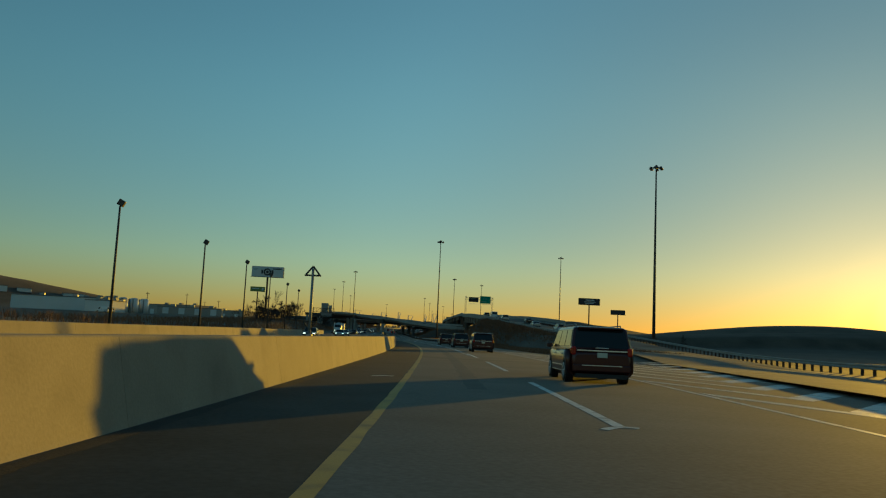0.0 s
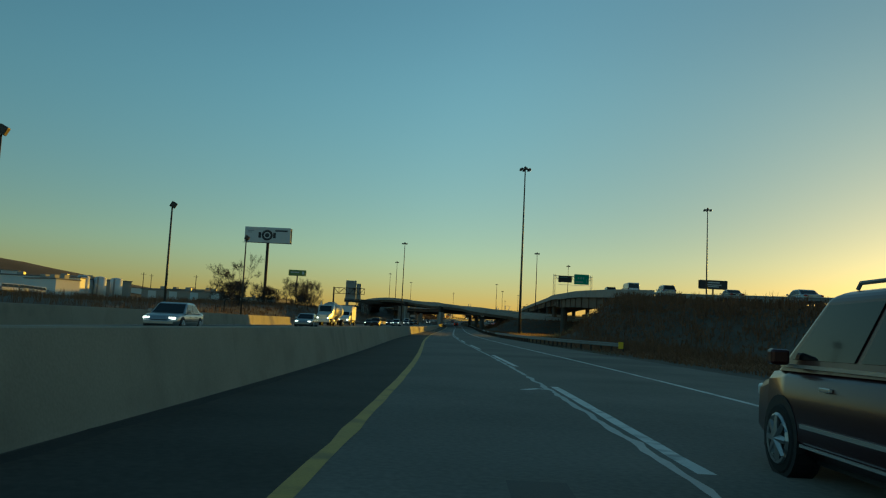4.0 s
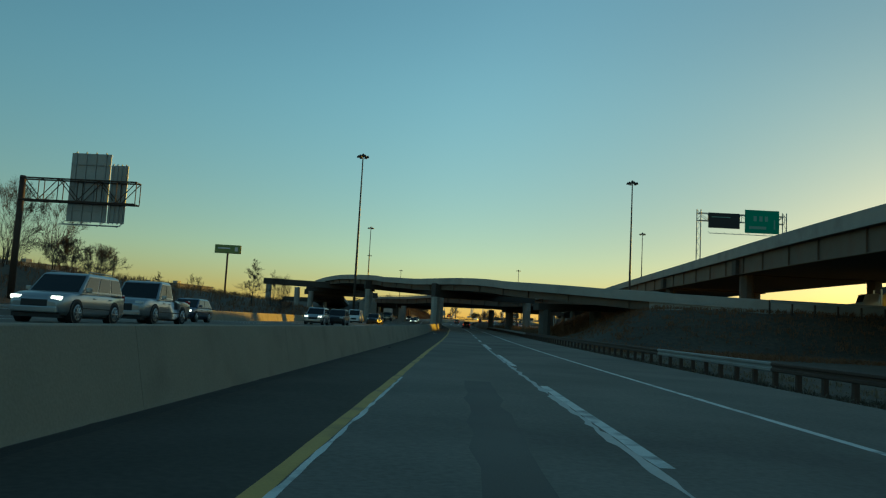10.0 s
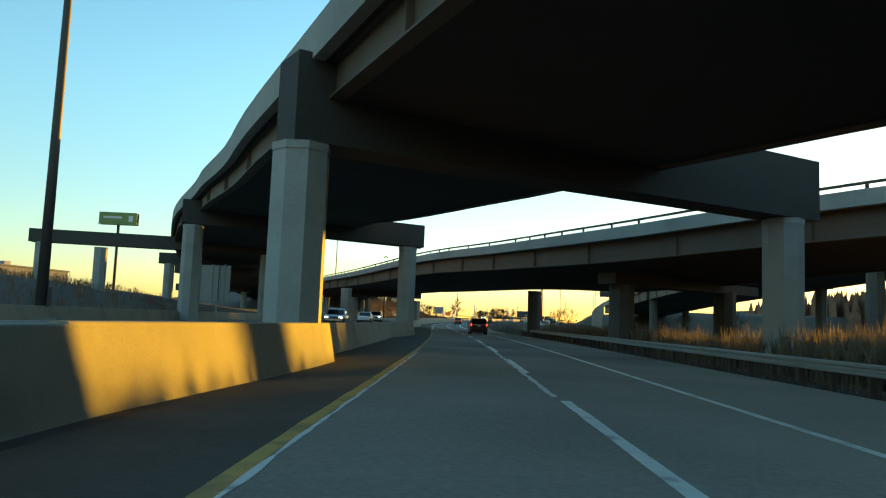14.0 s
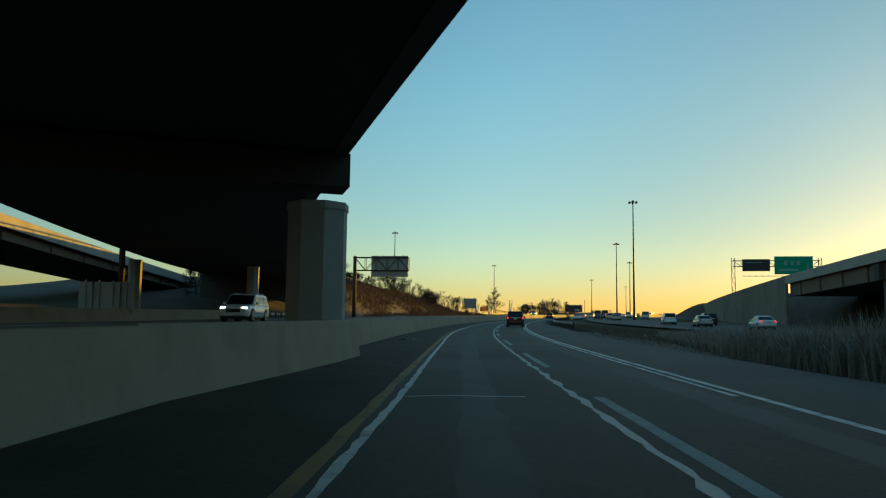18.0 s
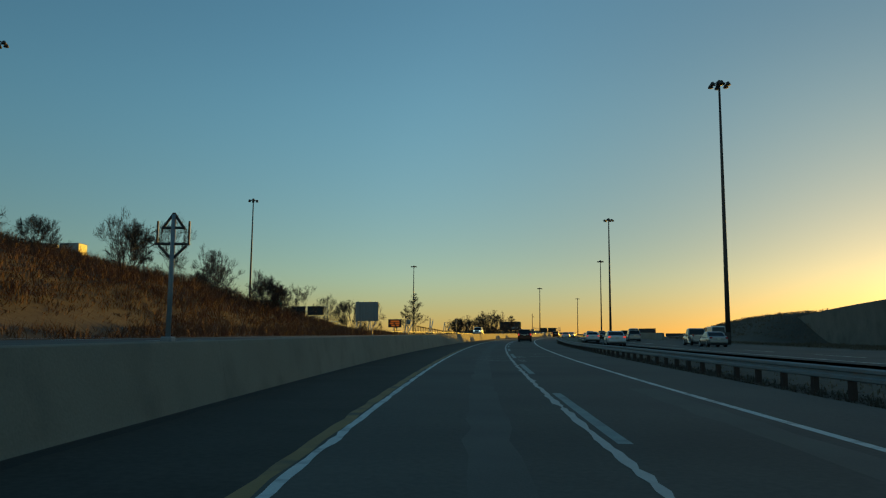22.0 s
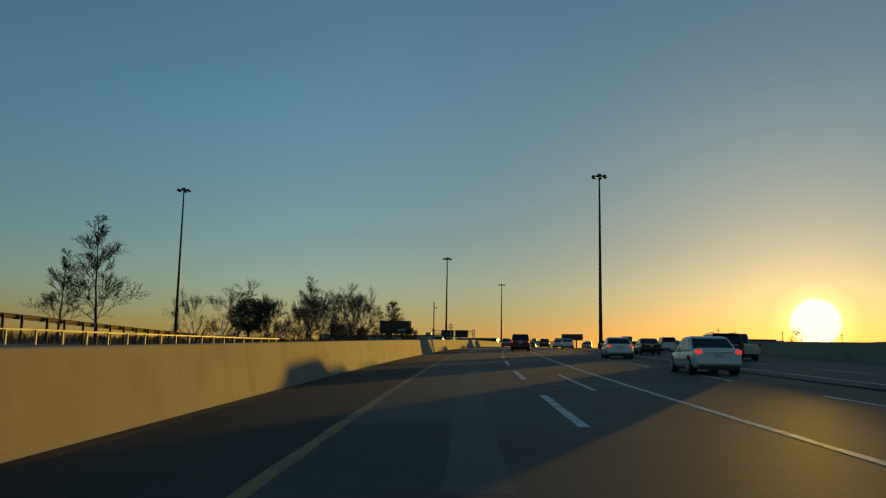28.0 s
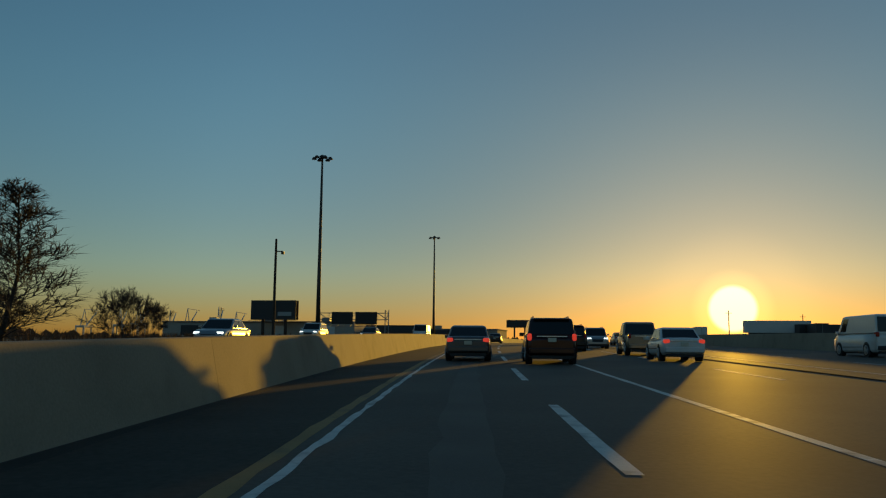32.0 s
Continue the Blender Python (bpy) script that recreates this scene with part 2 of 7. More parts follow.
AMBER.node_tree.nodes["Principled BSDF"].inputs["Emission Color"].default_value = (1.0, 0.20, 0.01, 1)
AMBER.node_tree.nodes["Principled BSDF"].inputs["Emission Strength"].default_value = 0.22
ORANGE = mat("orange_trailer_paint", (0.42, 0.13, 0.02), 0.5, var=0.1, scale=1, fine=10, bump=0.0)
WARN = mat("warning_yellow", (0.75, 0.50, 0.02), 0.5, var=0.05, scale=1, fine=10, bump=0.0)
FAINT = mat("dulled_lettering", (0.20, 0.34, 0.28), 0.6, var=0.05, scale=2, fine=20, bump=0.0)
GLASS = mat("tinted_glass", (0.012, 0.014, 0.016), 0.05, var=0.05, scale=1, fine=5, bump=0.0, spec=0.45)
TYRE = mat("tyre_rubber", (0.015, 0.015, 0.015), 0.85, var=0.1, scale=8, fine=60, bump=0.1)
RIM = mat("alloy_rim", (0.40, 0.41, 0.42), 0.35, 0.9, var=0.08, scale=8, fine=40, bump=0.0)
CHROME = mat("chrome_trim", (0.74, 0.74, 0.74), 0.32, 0.9, var=0.03, scale=8, fine=40, bump=0.0)
LENS = mat("clear_lens", (0.70, 0.72, 0.72), 0.12, var=0.04, scale=8, fine=40, bump=0.0)
HEAD_ON = glow("headlight_on", (1.0, 0.93, 0.8), 2.0)
TAIL = mat("red_lens", (0.30, 0.012, 0.012), 0.15, var=0.05, scale=8, fine=40, bump=0.0)
TAIL_ON = glow("brake_light_on", (1.0, 0.06, 0.03), 0.55)
PLATE = mat("number_plate", (0.60, 0.58, 0.48), 0.5, var=0.04, scale=8, fine=40, bump=0.0)
BRICKISH = mat("warehouse_wall", (0.34, 0.31, 0.27), 0.85, var=0.12, scale=0.1, fine=2, bump=0.0, per=0.2)
ROOFING = mat("warehouse_roof", (0.20, 0.19, 0.18), 0.85, var=0.12, scale=0.1, fine=2, bump=0.0)
WATER = mat("ditch_water", (0.02, 0.025, 0.03), 0.05, var=0.1, scale=0.5, fine=6, bump=0.05)

# ---- the road's line ----
ROAD = [
    (-19.6, -158.8, -0.93), (-12.2, -99.2, -0.58), (-4.9, -39.7, -0.23), (2.5, 19.8, 0.12), (8.3, 79.6, 0.41),
    (11.7, 139.5, 0.68), (12.8, 199.4, 0.98), (14.5, 259.4, 1.28), (17.1, 319.4, 1.68), (19.9, 379.3, 2.33),
    (22.7, 439.2, 3.19), (24.7, 499.2, 4.14), (25.1, 559.2, 5.20), (26.1, 619.2, 6.44), (30.7, 679.0, 7.84),
    (38.6, 738.5, 9.30), (49.1, 797.5, 10.77), (62.2, 856.1, 12.26), (78.1, 913.9, 13.77), (96.7, 971.0, 15.19),
    (117.8, 1027.1, 16.22), (141.5, 1082.3, 16.89), (167.7, 1136.2, 17.32), (196.4, 1188.9, 17.61), (227.6, 1240.2, 17.79),
    (259.6, 1290.9, 17.91), (291.7, 1341.6, 17.99), (323.7, 1392.3, 18.04), (355.8, 1443.1, 18.09),
]


def catmull(p0, p1, p2, p3, t):
    return 0.5 * ((2 * p1) + (p2 - p0) * t + (2 * p0 - 5 * p1 + 4 * p2 - p3) * t * t + (3 * p1 - p0 - 3 * p2 + p3) * t * t * t)


CTRL = np.array(ROAD)
LINE = []
for i in range(1, len(CTRL) - 2):
    for k in range(60):
        LINE.append(catmull(CTRL[i - 1], CTRL[i], CTRL[i + 1], CTRL[i + 2], k / 60))
LINE = np.array(LINE)                       # one point each metre, from s = -100
S0 = -100.0
TAN = np.gradient(LINE[:, :2], axis=0)
TAN /= np.linalg.norm(TAN, axis=1)[:, None]
SMAX = S0 + len(LINE) - 1


def on_road(s, off=0.0, z=0.0):
    """The place at s metres along the road, off metres right of its lane, z above its surface."""
    i = min(max(s - S0, 0), len(LINE) - 1.001)
    k, f = int(i), i - int(i)
    c, t = LINE[k] * (1 - f) + LINE[k + 1] * f, TAN[k] * (1 - f) + TAN[k + 1] * f
    over = (s - S0) - i
    return Vector((c[0] + t[1] * off + t[0] * over, c[1] - t[0] * off + t[1] * over, c[2] + z))


def level(s):
    return on_road(s).z


def heading(s):
    """Turn about z that brings +y onto the road's direction."""
    i = int(min(max(s - S0, 0), len(LINE) - 1))
    return math.degrees(math.atan2(-TAN[i][0], TAN[i][1]))


def spot(s, off, z=0.0, turn=0.0):
    """A pose on the road's frame: local +y along the road."""
    v = on_road(s, off, z)
    return pose(v.x, v.y, v.z, 0, 0, heading(s) + turn)


def nearest(x, y):
    i = int(np.argmin((LINE[:, 0] - x) ** 2 + (LINE[:, 1] - y) ** 2))
    dx, dy = x - LINE[i, 0], y - LINE[i, 1]
    return S0 + i + dx * TAN[i, 0] + dy * TAN[i, 1], dx * TAN[i, 1] - dy * TAN[i, 0]


# ---- mesh helpers ----
def mesh_of(name, verts, faces, material, smooth=False):
    me = bpy.data.meshes.new(name)
    me.from_pydata([tuple(v) for v in verts], [], faces)
    for m in (material if isinstance(material, (list, tuple)) else [material]):
        me.materials.append(m)
    if smooth:
        me.polygons.foreach_set("use_smooth", [True] * len(me.polygons))
    me.update()
    return me


def thing(name, label, category, group="", m=None, kind=""):
    ob = new(name)
    tagged(ob, label, category, group, kind)
    if m is not None:
        ob.matrix_world = m
    return ob


def part(name, me, parent, label="", m=None):
    ob = new(name, me)
    ob.parent = parent
    if m is not None:
        ob.matrix_basis = m
    if label:
        tagged(ob, label)
    return ob


def bm_mesh(name, bm, material, smooth=False):
    me = bpy.data.meshes.new(name)
    bm.normal_update()
    bm.to_mesh(me)
    bm.free()
    me.materials.append(material)
    if smooth:
        me.polygons.foreach_set("use_smooth", [True] * len(me.polygons))
    return me


def box(bm, x0, x1, y0, y1, z0, z1, bevel=0.0, m=None):
    r = bmesh.ops.create_cube(bm, size=1)
    vs = r["verts"]
    bmesh.ops.scale(bm, vec=(x1 - x0, y1 - y0, z1 - z0), verts=vs)
    bmesh.ops.translate(bm, vec=((x0 + x1) / 2, (y0 + y1) / 2, (z0 + z1) / 2), verts=vs)
    if bevel:
        es = list({e for v in vs for e in v.link_edges})
        r = bmesh.ops.bevel(bm, geom=es, offset=bevel, segments=2, affect='EDGES', profile=0.5)
        vs = list({v for f in r["faces"] for v in f.verts} | {v for v in vs if v.is_valid})
    if m is not None:
        bmesh.ops.transform(bm, matrix=m, verts=[v for v in vs if v.is_valid])


def boxes(name, material, *dims, bevel=0.0):
    bm = bmesh.new()
    for d in dims:
        box(bm, *d, bevel=bevel)
    return bm_mesh(name, bm, material)


def tube(bm, pts, radii, n=8, caps=True):
    """A tube through the points."""
    rings = []
    for i, p in enumerate(pts):
        p = Vector(p)
        d = (Vector(pts[min(i + 1, len(pts) - 1)]) - Vector(pts[max(i - 1, 0)])).normalized()
        a = d.cross(Vector((0, 0, 1)) if abs(d.z) < 0.9 else Vector((1, 0, 0))).normalized()
        b = d.cross(a)
        rings.append([bm.verts.new(p + (a * math.cos(t) + b * math.sin(t)) * radii[i]) for t in (2 * math.pi * k / n for k in range(n))])
    for r0, r1 in zip(rings, rings[1:]):
        for k in range(n):
            bm.faces.new((r0[k], r0[(k + 1) % n], r1[(k + 1) % n], r1[k]))
    if caps:
        bm.faces.new(rings[0][::-1])
        bm.faces.new(rings[-1])


def sweep_mesh(name, profile, places, material, closed=False, caps=False):
    """profile: rows of (off, z); places: function of i -> list of points, one for each profile row."""
    n = len(profile)
    verts, faces = [], []
    for row in places:
        verts += row
    m = len(places)
    for i in range(m - 1):
        for k in range(n if closed else n - 1):
            a, b = i * n + k, i * n + (k + 1) % n
            faces.append((a, b, b + n, a + n))
    if caps:
        faces += [tuple(range(n))[::-1], tuple(range((m - 1) * n, m * n))]
    return mesh_of(name, verts, faces, material)


def along(name, profile, s0, s1, step, material, closed=False, caps=False):
    """Sweeps a section along the road between s0 and s1. Profile entries may be functions of s."""
    k = max(1, int(round((s1 - s0) / step)))
    ss = [s0 + (s1 - s0) * i / k for i in range(k + 1)]
    rows = [[on_road(s, o(s) if callable(o) else o, z(s) if callable(z) else z) for o, z in profile] for s in ss]
    return sweep_mesh(name, profile, rows, material, closed, caps)


def setting(name, me, label, category):
    return tagged(new(name, me), label, category, kind="structure")


def curve_of(rows, step=2.0):
    """Smooth line through rows (s, off, absolute z): list of (place, unit normal to the right)."""
    pts = [np.array([*on_road(s, o)[:2], z]) for s, o, z in rows]
    pts = [2 * pts[0] - pts[1]] + pts + [2 * pts[-1] - pts[-2]]
    out = []
    for i in range(1, len(pts) - 2):
        n = max(2, int(np.linalg.norm(pts[i + 1] - pts[i]) / step))
        out += [catmull(pts[i - 1], pts[i], pts[i + 1], pts[i + 2], k / n) for k in range(n)]
    out.append(pts[-2])
    a = np.array(out)
    t = np.gradient(a[:, :2], axis=0)
    t /= np.linalg.norm(t, axis=1)[:, None]
    return [(Vector(p), Vector((d[1], -d[0], 0))) for p, d in zip(a, t)]


# ---- ground and road surfaces ----
def lerp(x, rows):
    return float(np.interp(x, [r[0] for r in rows], [r[1] for r in rows]))


def ramp_level(s):
    """Absolute level of the road that climbs on the right, up to its viaduct."""
    return lerp(s, [(60, level(60)), (110, level(110) + 0.7), (140, 2.8), (192, 5.4), (206, 6.1), (240, 8.1), (258, 9.0), (275, 9.8), (300, 10.9)])


def ramp_off(s):
    return lerp(s, [(-40, 14), (20, 16.5), (60, 22), (90, 27.5), (110, 31), (140, 33), (200, 34.7), (260, 34), (300, 34.5)])


def smooth01(x):
    x = min(max(x, 0.0), 1.0)
    return x * x * (3 - 2 * x)


def opp_level(s):
    """Height of the opposing carriageway over this one."""
    return lerp(s, [(-100, 0.0), (40, 0.08), (105, 0.3), (280, 0.72), (340, 0.74), (400, 0.62), (470, 0.6), (540, 0.66), (640, 0.85), (760, 0.9), (860, 0.85), (891, 0.68), (902, 0.55), (925, 0.35), (1000, 0.42), (1400, 0.6)])


def terrain(x, y):
    s, o = nearest(x, y)
    base = level(s)
    if s < S0 + 1 or s > SMAX - 1:
        base = level(s)
    d = abs(o)
    z = base - 0.22
    z += opp_level(s) * smooth01((-o - 6) / 5)
    # bank of the climbing ramp on the right
    if 60 < s < 258:
        c, top = ramp_off(s), ramp_level(s) - 0.15
        w = 7.0 + max(0.0, top - base) * 1.7
        k = smooth01(1 - max(0.0, abs(o - c) - 7.0) / max(0.5, w - 7.0)) * smooth01((256 - s) / 12)
        z = max(z, base - 0.22 + (top - base + 0.22) * k)
    # bank of the low road that leads to the first flyover
    if 330 < s < 470 and o > 5:
        c = lerp(o, [(20, 410), (36, 404), (52, 403), (78, 410), (115, 426)])
        k = smooth01(1 - max(0.0, abs(s - c) - 7.5) / 13.0) * smooth01((o - 12) / 11.0)
        z = max(z, base - 0.22 + 4.6 * k)
    # earth bank between the two flyovers on the right
    if 422 < s < 486 and o > 12:
        k = smooth01((o - 12.5) / 13.0) * smooth01((s - 423) / 14) * smooth01((484 - s) / 16) * smooth01((62 - o) / 16)
        z = max(z, base - 0.22 + 4.4 * k)
    # brushy bank on the left behind the second flyover
    if 610 < s < 840:
        hgt = lerp(s, [(610, 0), (640, 1.5), (664, 3.2), (675, 4.2), (690, 5.6), (726, 6.8), (760, 6.2), (780, 4.8), (810, 2.9), (838, 0.4)])
        k = smooth01((-o - lerp(s, [(690, 20.2), (730, 21.5)])) / lerp(s, [(690, 6.5), (730, 10.0)])) * smooth01((120 + o) / 40)
        hgt += lerp(s, [(690, 0), (715, 2.2), (745, 2.0), (785, 0)]) * smooth01((-o - 32) / 8.0)
        z = max(z, base - 0.22 + hgt * k)
    # verge on the left of the opposing road
    if s < 700:
        hgt = lerp(s, [(-100, 1.0), (150, 1.2), (273, 2.8), (340, 4.2), (400, 4.9), (520, 4.4), (580, 3.2), (640, 1.0), (700, 0)])
        z += hgt * smooth01((-o - 30) / 20)
    # ditch beside the road before the low bridges
    if 236 < s < 320:
        z -= 0.55 * smooth01((o - 11) / 3) * smooth01((27 - o) / 5) * smooth01((s - 236) / 12) * smooth01((320 - s) / 15)
    # wet hollow between the bridges on the right
    if 440 < s < 640:
        z -= 0.9 * smooth01((o - 11) / 6) * smooth01((40 - o) / 12) * smooth01((s - 440) / 20) * smooth01((640 - s) / 40)
    # long earth bank far on the right
    if 690 < s < 1250:
        hgt = lerp(s, [(690, 6.4), (745, 6.5), (785, 5.9), (800, 5.6), (832, 5.2), (855, 4.95), (870, 4.7), (895, 3.8), (920, 2.8), (950, 1.7), (980, 1.0), (1250, 0.8)])
        foot, brow = lerp(s, [(795, 52.0), (830, 37.5)]), lerp(s, [(795, 57.0), (830, 49.5)])
        z += hgt * smooth01((o - foot) / (brow - foot)) * smooth01((s - 690) / 20)
    # rise with sheds beyond the depots on the left
    z += 33 * math.exp(-((((x + 330) * 0.634 + (y - 560) * 0.773) / 230) ** 2 + (((x + 330) * 0.773 - (y - 560) * 0.634) / 70) ** 2))
    # landfill hill and far rises
    z += 13 * math.exp(-(((x - 255) / 70) ** 2 + ((y - 900) / 60) ** 2)) * (1 + 0.25 * noise.noise(Vector((x * 0.03, y * 0.03, 5))))
    z += 16.5 * math.exp(-(((x - 290) / 115) ** 2 + ((y - 490) / 75) ** 2)) * smooth01((d - 60) / 50)
    z += 14 * math.exp(-(((x - 470) / 130) ** 2 + ((y - 380) / 130) ** 2))
    z += smooth01((d - 20) / 60) * 0.5 * noise.noise(Vector((x * 0.02, y * 0.02, 0)))
    if d > 400:
        z += 16 * smooth01((d - 500) / 1200) * (0.6 + 0.8 * noise.noise(Vector((x * 0.0009, y * 0.0009, 3))))
    return z


def axis(lo, hi, fine, ends):
    mid = list(np.arange(lo, hi + 0.1, fine))
    out, step, v = [], fine, lo
    while v > ends[0]:
        step *= 1.25
        v -= step
        out.append(v)
    out, step, v = out[::-1] + mid, fine, hi
    while v < ends[1]:
        step *= 1.25
        v += step
        out.append(v)
    return out


gx, gy = axis(-160, 300, 4.5, (-4200, 4200)), axis(-110, 1420, 4.5, (-1500, 4600))
gv = [(x, y, terrain(x, y)) for y in gy for x in gx]
nx = len(gx)
gf = [(j * nx + i, j * nx + i + 1, (j + 1) * nx + i + 1, (j + 1) * nx + i) for j in range(len(gy) - 1) for i in range(nx - 1)]
setting("ground", mesh_of("ground", gv, gf, GROUND, True), "dry winter ground with banks and sparse grass", "ground")


def right_edge(s):
    """Right edge of the paving of the carriageway."""
    return lerp(s, [(-100, 20), (20, 16.5), (50, 14), (64, 10.8), (110, 10.8), (170, 10.2), (250, 9.2), (640, 8.4), (690, 7.1), (780, 7.3), (840, 9), (862, 11.3), (900, 11.25), (960, 11.05), (1400, 11.05)])


def left_edge_line(s):
    return lerp(s, [(0, -1.2), (70, -1.16), (130, -1.22), (222, -1.34), (285, -1.40), (350, -1.46), (380, -1.38), (411, -1.45), (446, -1.72), (475, -1.58), (492, -1.60), (540, -1.40), (567, -1.25), (598, -1.25), (628, -1.60), (660, -1.72), (716, -1.78), (774, -1.76), (916, -1.78), (972, -1.74), (1400, -1.7)])


def white_edge_line(s):
    """The newer white line that runs beside the faded yellow one."""
    return lerp(s, [(440, -1.6), (556, -1.14), (575, -0.97), (598, -0.98), (628, -1.40), (660, -1.55), (716, -1.60), (845, -1.60), (928, -1.48), (946, -1.56), (975, -1.46), (1400, -1.4)])


def lane_line(s):
    return lerp(s, [(0, 2.55), (70, 2.42), (130, 2.38), (224, 2.16), (290, 2.18), (352, 1.95), (412, 1.84), (478, 1.98), (520, 1.9), (567, 1.84), (598, 1.77), (628, 1.65), (660, 1.52), (716, 1.57), (780, 1.46), (825, 1.48), (860, 1.72), (920, 1.70), (975, 1.56), (1400, 1.6)])


def right_line(s):
    return lerp(s, [(0, 6.7), (30, 6.9), (74, 6.65), (130, 6.1), (227, 5.65), (290, 5.45), (351, 5.0), (414, 4.78), (446, 4.7), (478, 4.9), (570, 4.78), (630, 4.68), (720, 4.5), (780, 4.68), (860, 4.45), (920, 4.6), (948, 4.2), (975, 4.08), (1400, 4.1)])


def barrier_foot(s):
    return lerp(s, [(-100, -3.9), (0, -3.9), (65, -3.75), (140, -3.9), (280, -3.95), (400, -4.1), (470, -4.2), (600, -4.25), (720, -4.55), (860, -4.4), (970, -4.1), (1400, -4.1)])


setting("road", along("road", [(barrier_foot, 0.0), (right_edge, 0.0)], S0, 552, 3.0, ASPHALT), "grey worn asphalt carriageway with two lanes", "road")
# from here the asphalt colour itself is lowered for the dimmer light
setting("road", along("road", [(barrier_foot, 0.0), (right_edge, 0.0)], 552, 1390, 3.0, ASPHALT_DARK), "patched asphalt carriageway with two lanes, toned darker for dimmer light", "road")
setting("shoulder", along("shoulder", [(lambda s: barrier_foot(s) + 0.02, 0.0016), (lambda s: left_edge_line(s) - 0.02, 0.0016)], S0, 1390, 3.0, ASPHALT_OLD), "darker patched asphalt strip beside the barrier", "road")
# opposing carriageway
def opposing_edge(s):
    return lerp(s, [(620, -24.0), (650, -20.2), (800, -20.4), (850, -24.0), (900, -24.0), (1000, -19.8), (1060, -19.5), (1110, -15.2)])


setting("road", along("opposing_road", [(opposing_edge, lambda s: opp_level(s) - 0.08), (lambda s: barrier_foot(s) - 3.0, opp_level), (lambda s: barrier_foot(s) - 0.5, lambda s: opp_level(s) - 0.02)], S0, 1390, 3.0, ASPHALT), "worn asphalt opposing carriageway", "road")


def outer_road(s):
    return lerp(s, [(560, 30), (620, 25), (700, 18), (780, 14.5), (860, 12.6), (960, 12.2), (1400, 12.2)])


setting("road", along("outer_road", [(lambda s: outer_road(s) - 1.2, 0.03), (lambda s: outer_road(s) + 14.5, 0.03)], 560, 1390, 3.0, ASPHALT_DARK), "asphalt outer carriageway beside the main one", "road")
setting("road", along("ramp_road", [(lambda s: ramp_off(s) - 5.2, lambda s: ramp_level(s) - level(s)), (lambda s: ramp_off(s) + 5.2, lambda s: ramp_level(s) - level(s))], -90, 236, 3.0, ASPHALT), "asphalt ramp climbing on an earth bank", "road")

# ---- concrete median barrier, cast piece by piece ----
BARRIER_SECTION = [(0.0, 0.0), (-0.015, 0.05), (-0.215, 1.08), (-0.235, 1.1), (-0.445, 1.1), (-0.465, 1.08), (-0.665, 0.05), (-0.68, 0.0)]


def barrier_run(name, label, foot, s0, s1, length, height, group="", lift=lambda s: 0.0):
    run = thing(name, label, "barrier", group, kind="structure")
    s = s0
    while s < s1:
        e = min(s + length, s1)
        prof = [(lambda q, o=o: foot(q) + o, lambda q, z=z: z / 1.1 * height + lift(q)) for o, z in BARRIER_SECTION]
        part("barrier_piece", along("barrier_piece", prof, s + 0.005, e - 0.005, 3.1, CONCRETE, closed=True, caps=True), run)
        s = e
    return run


barrier_run("median_barrier", "long weathered concrete median barrier of cast pieces", barrier_foot, S0, 1380, 9.15, 1.08)
barrier_run("far_barrier", "low weathered concrete barrier beyond the opposing lanes", lambda s: -20.6, S0, 236, 12.2, 1.05, lift=lambda s: opp_level(s) - 0.06)

barrier_run("far_barrier", "low sunlit concrete barrier beyond the opposing lanes", lambda s: -23.2, 376, 449, 9.1, 0.95, lift=lambda s: opp_level(s) - 0.1)
barrier_run("far_barrier", "long weathered concrete barrier beyond the opposing lanes", lambda s: -21.4, 470, 640, 9.1, 0.8, lift=lambda s: opp_level(s) - 0.1)

# ---- flyovers ----
FLY1 = [(420, 115, 7.6), (404, 78, 7.6), (397, 52, 7.8), (398, 36, 8.2), (405, 22.0, 8.9), (418, 11.7, 10.1), (430, 6.9, 11.0), (440, 3.8, 11.9), (450, -0.3, 12.55), (460, -4.7, 12.95), (470, -9.0, 13.35), (480, -12.7, 14.05), (490, -16.9, 14.7), (500, -20.5, 15.6), (530, -31.7, 17.1), (570, -43.6, 17.35), (620, -53.6, 16.8), (700, -66, 15.0), (800, -84, 13.4)]
FLY2 = [(470, 118, 9.4), (450, 84, 9.8), (444, 58, 10.3), (450, 38, 10.9), (468, 21.5, 11.9), (489, 9.9, 12.0), (508, 4.1, 12.85), (531, -3.2, 13.8), (565, -13.8, 14.2), (599, -23.5, 15.15), (640, -34.3, 16.2), (666, -39.2, 16.5), (696, -46.7, 17.2), (722, -53.6, 17.9)]
RAMPB = [(234, 28.8, 8.75), (256, 28.6, 9.95), (275, 28.5, 10.8), (300, 28.5, 11.85), (327, 29.0, 12.65), (340, 29.5, 13.1), (374, 32.2, 14.55), (404, 34.6, 15.65), (450, 38.3, 17.0), (500, 41.5, 18.0), (560, 44, 17.9), (620, 46, 17.4), (660, 47, 17.0), (704, 47, 16.6)]


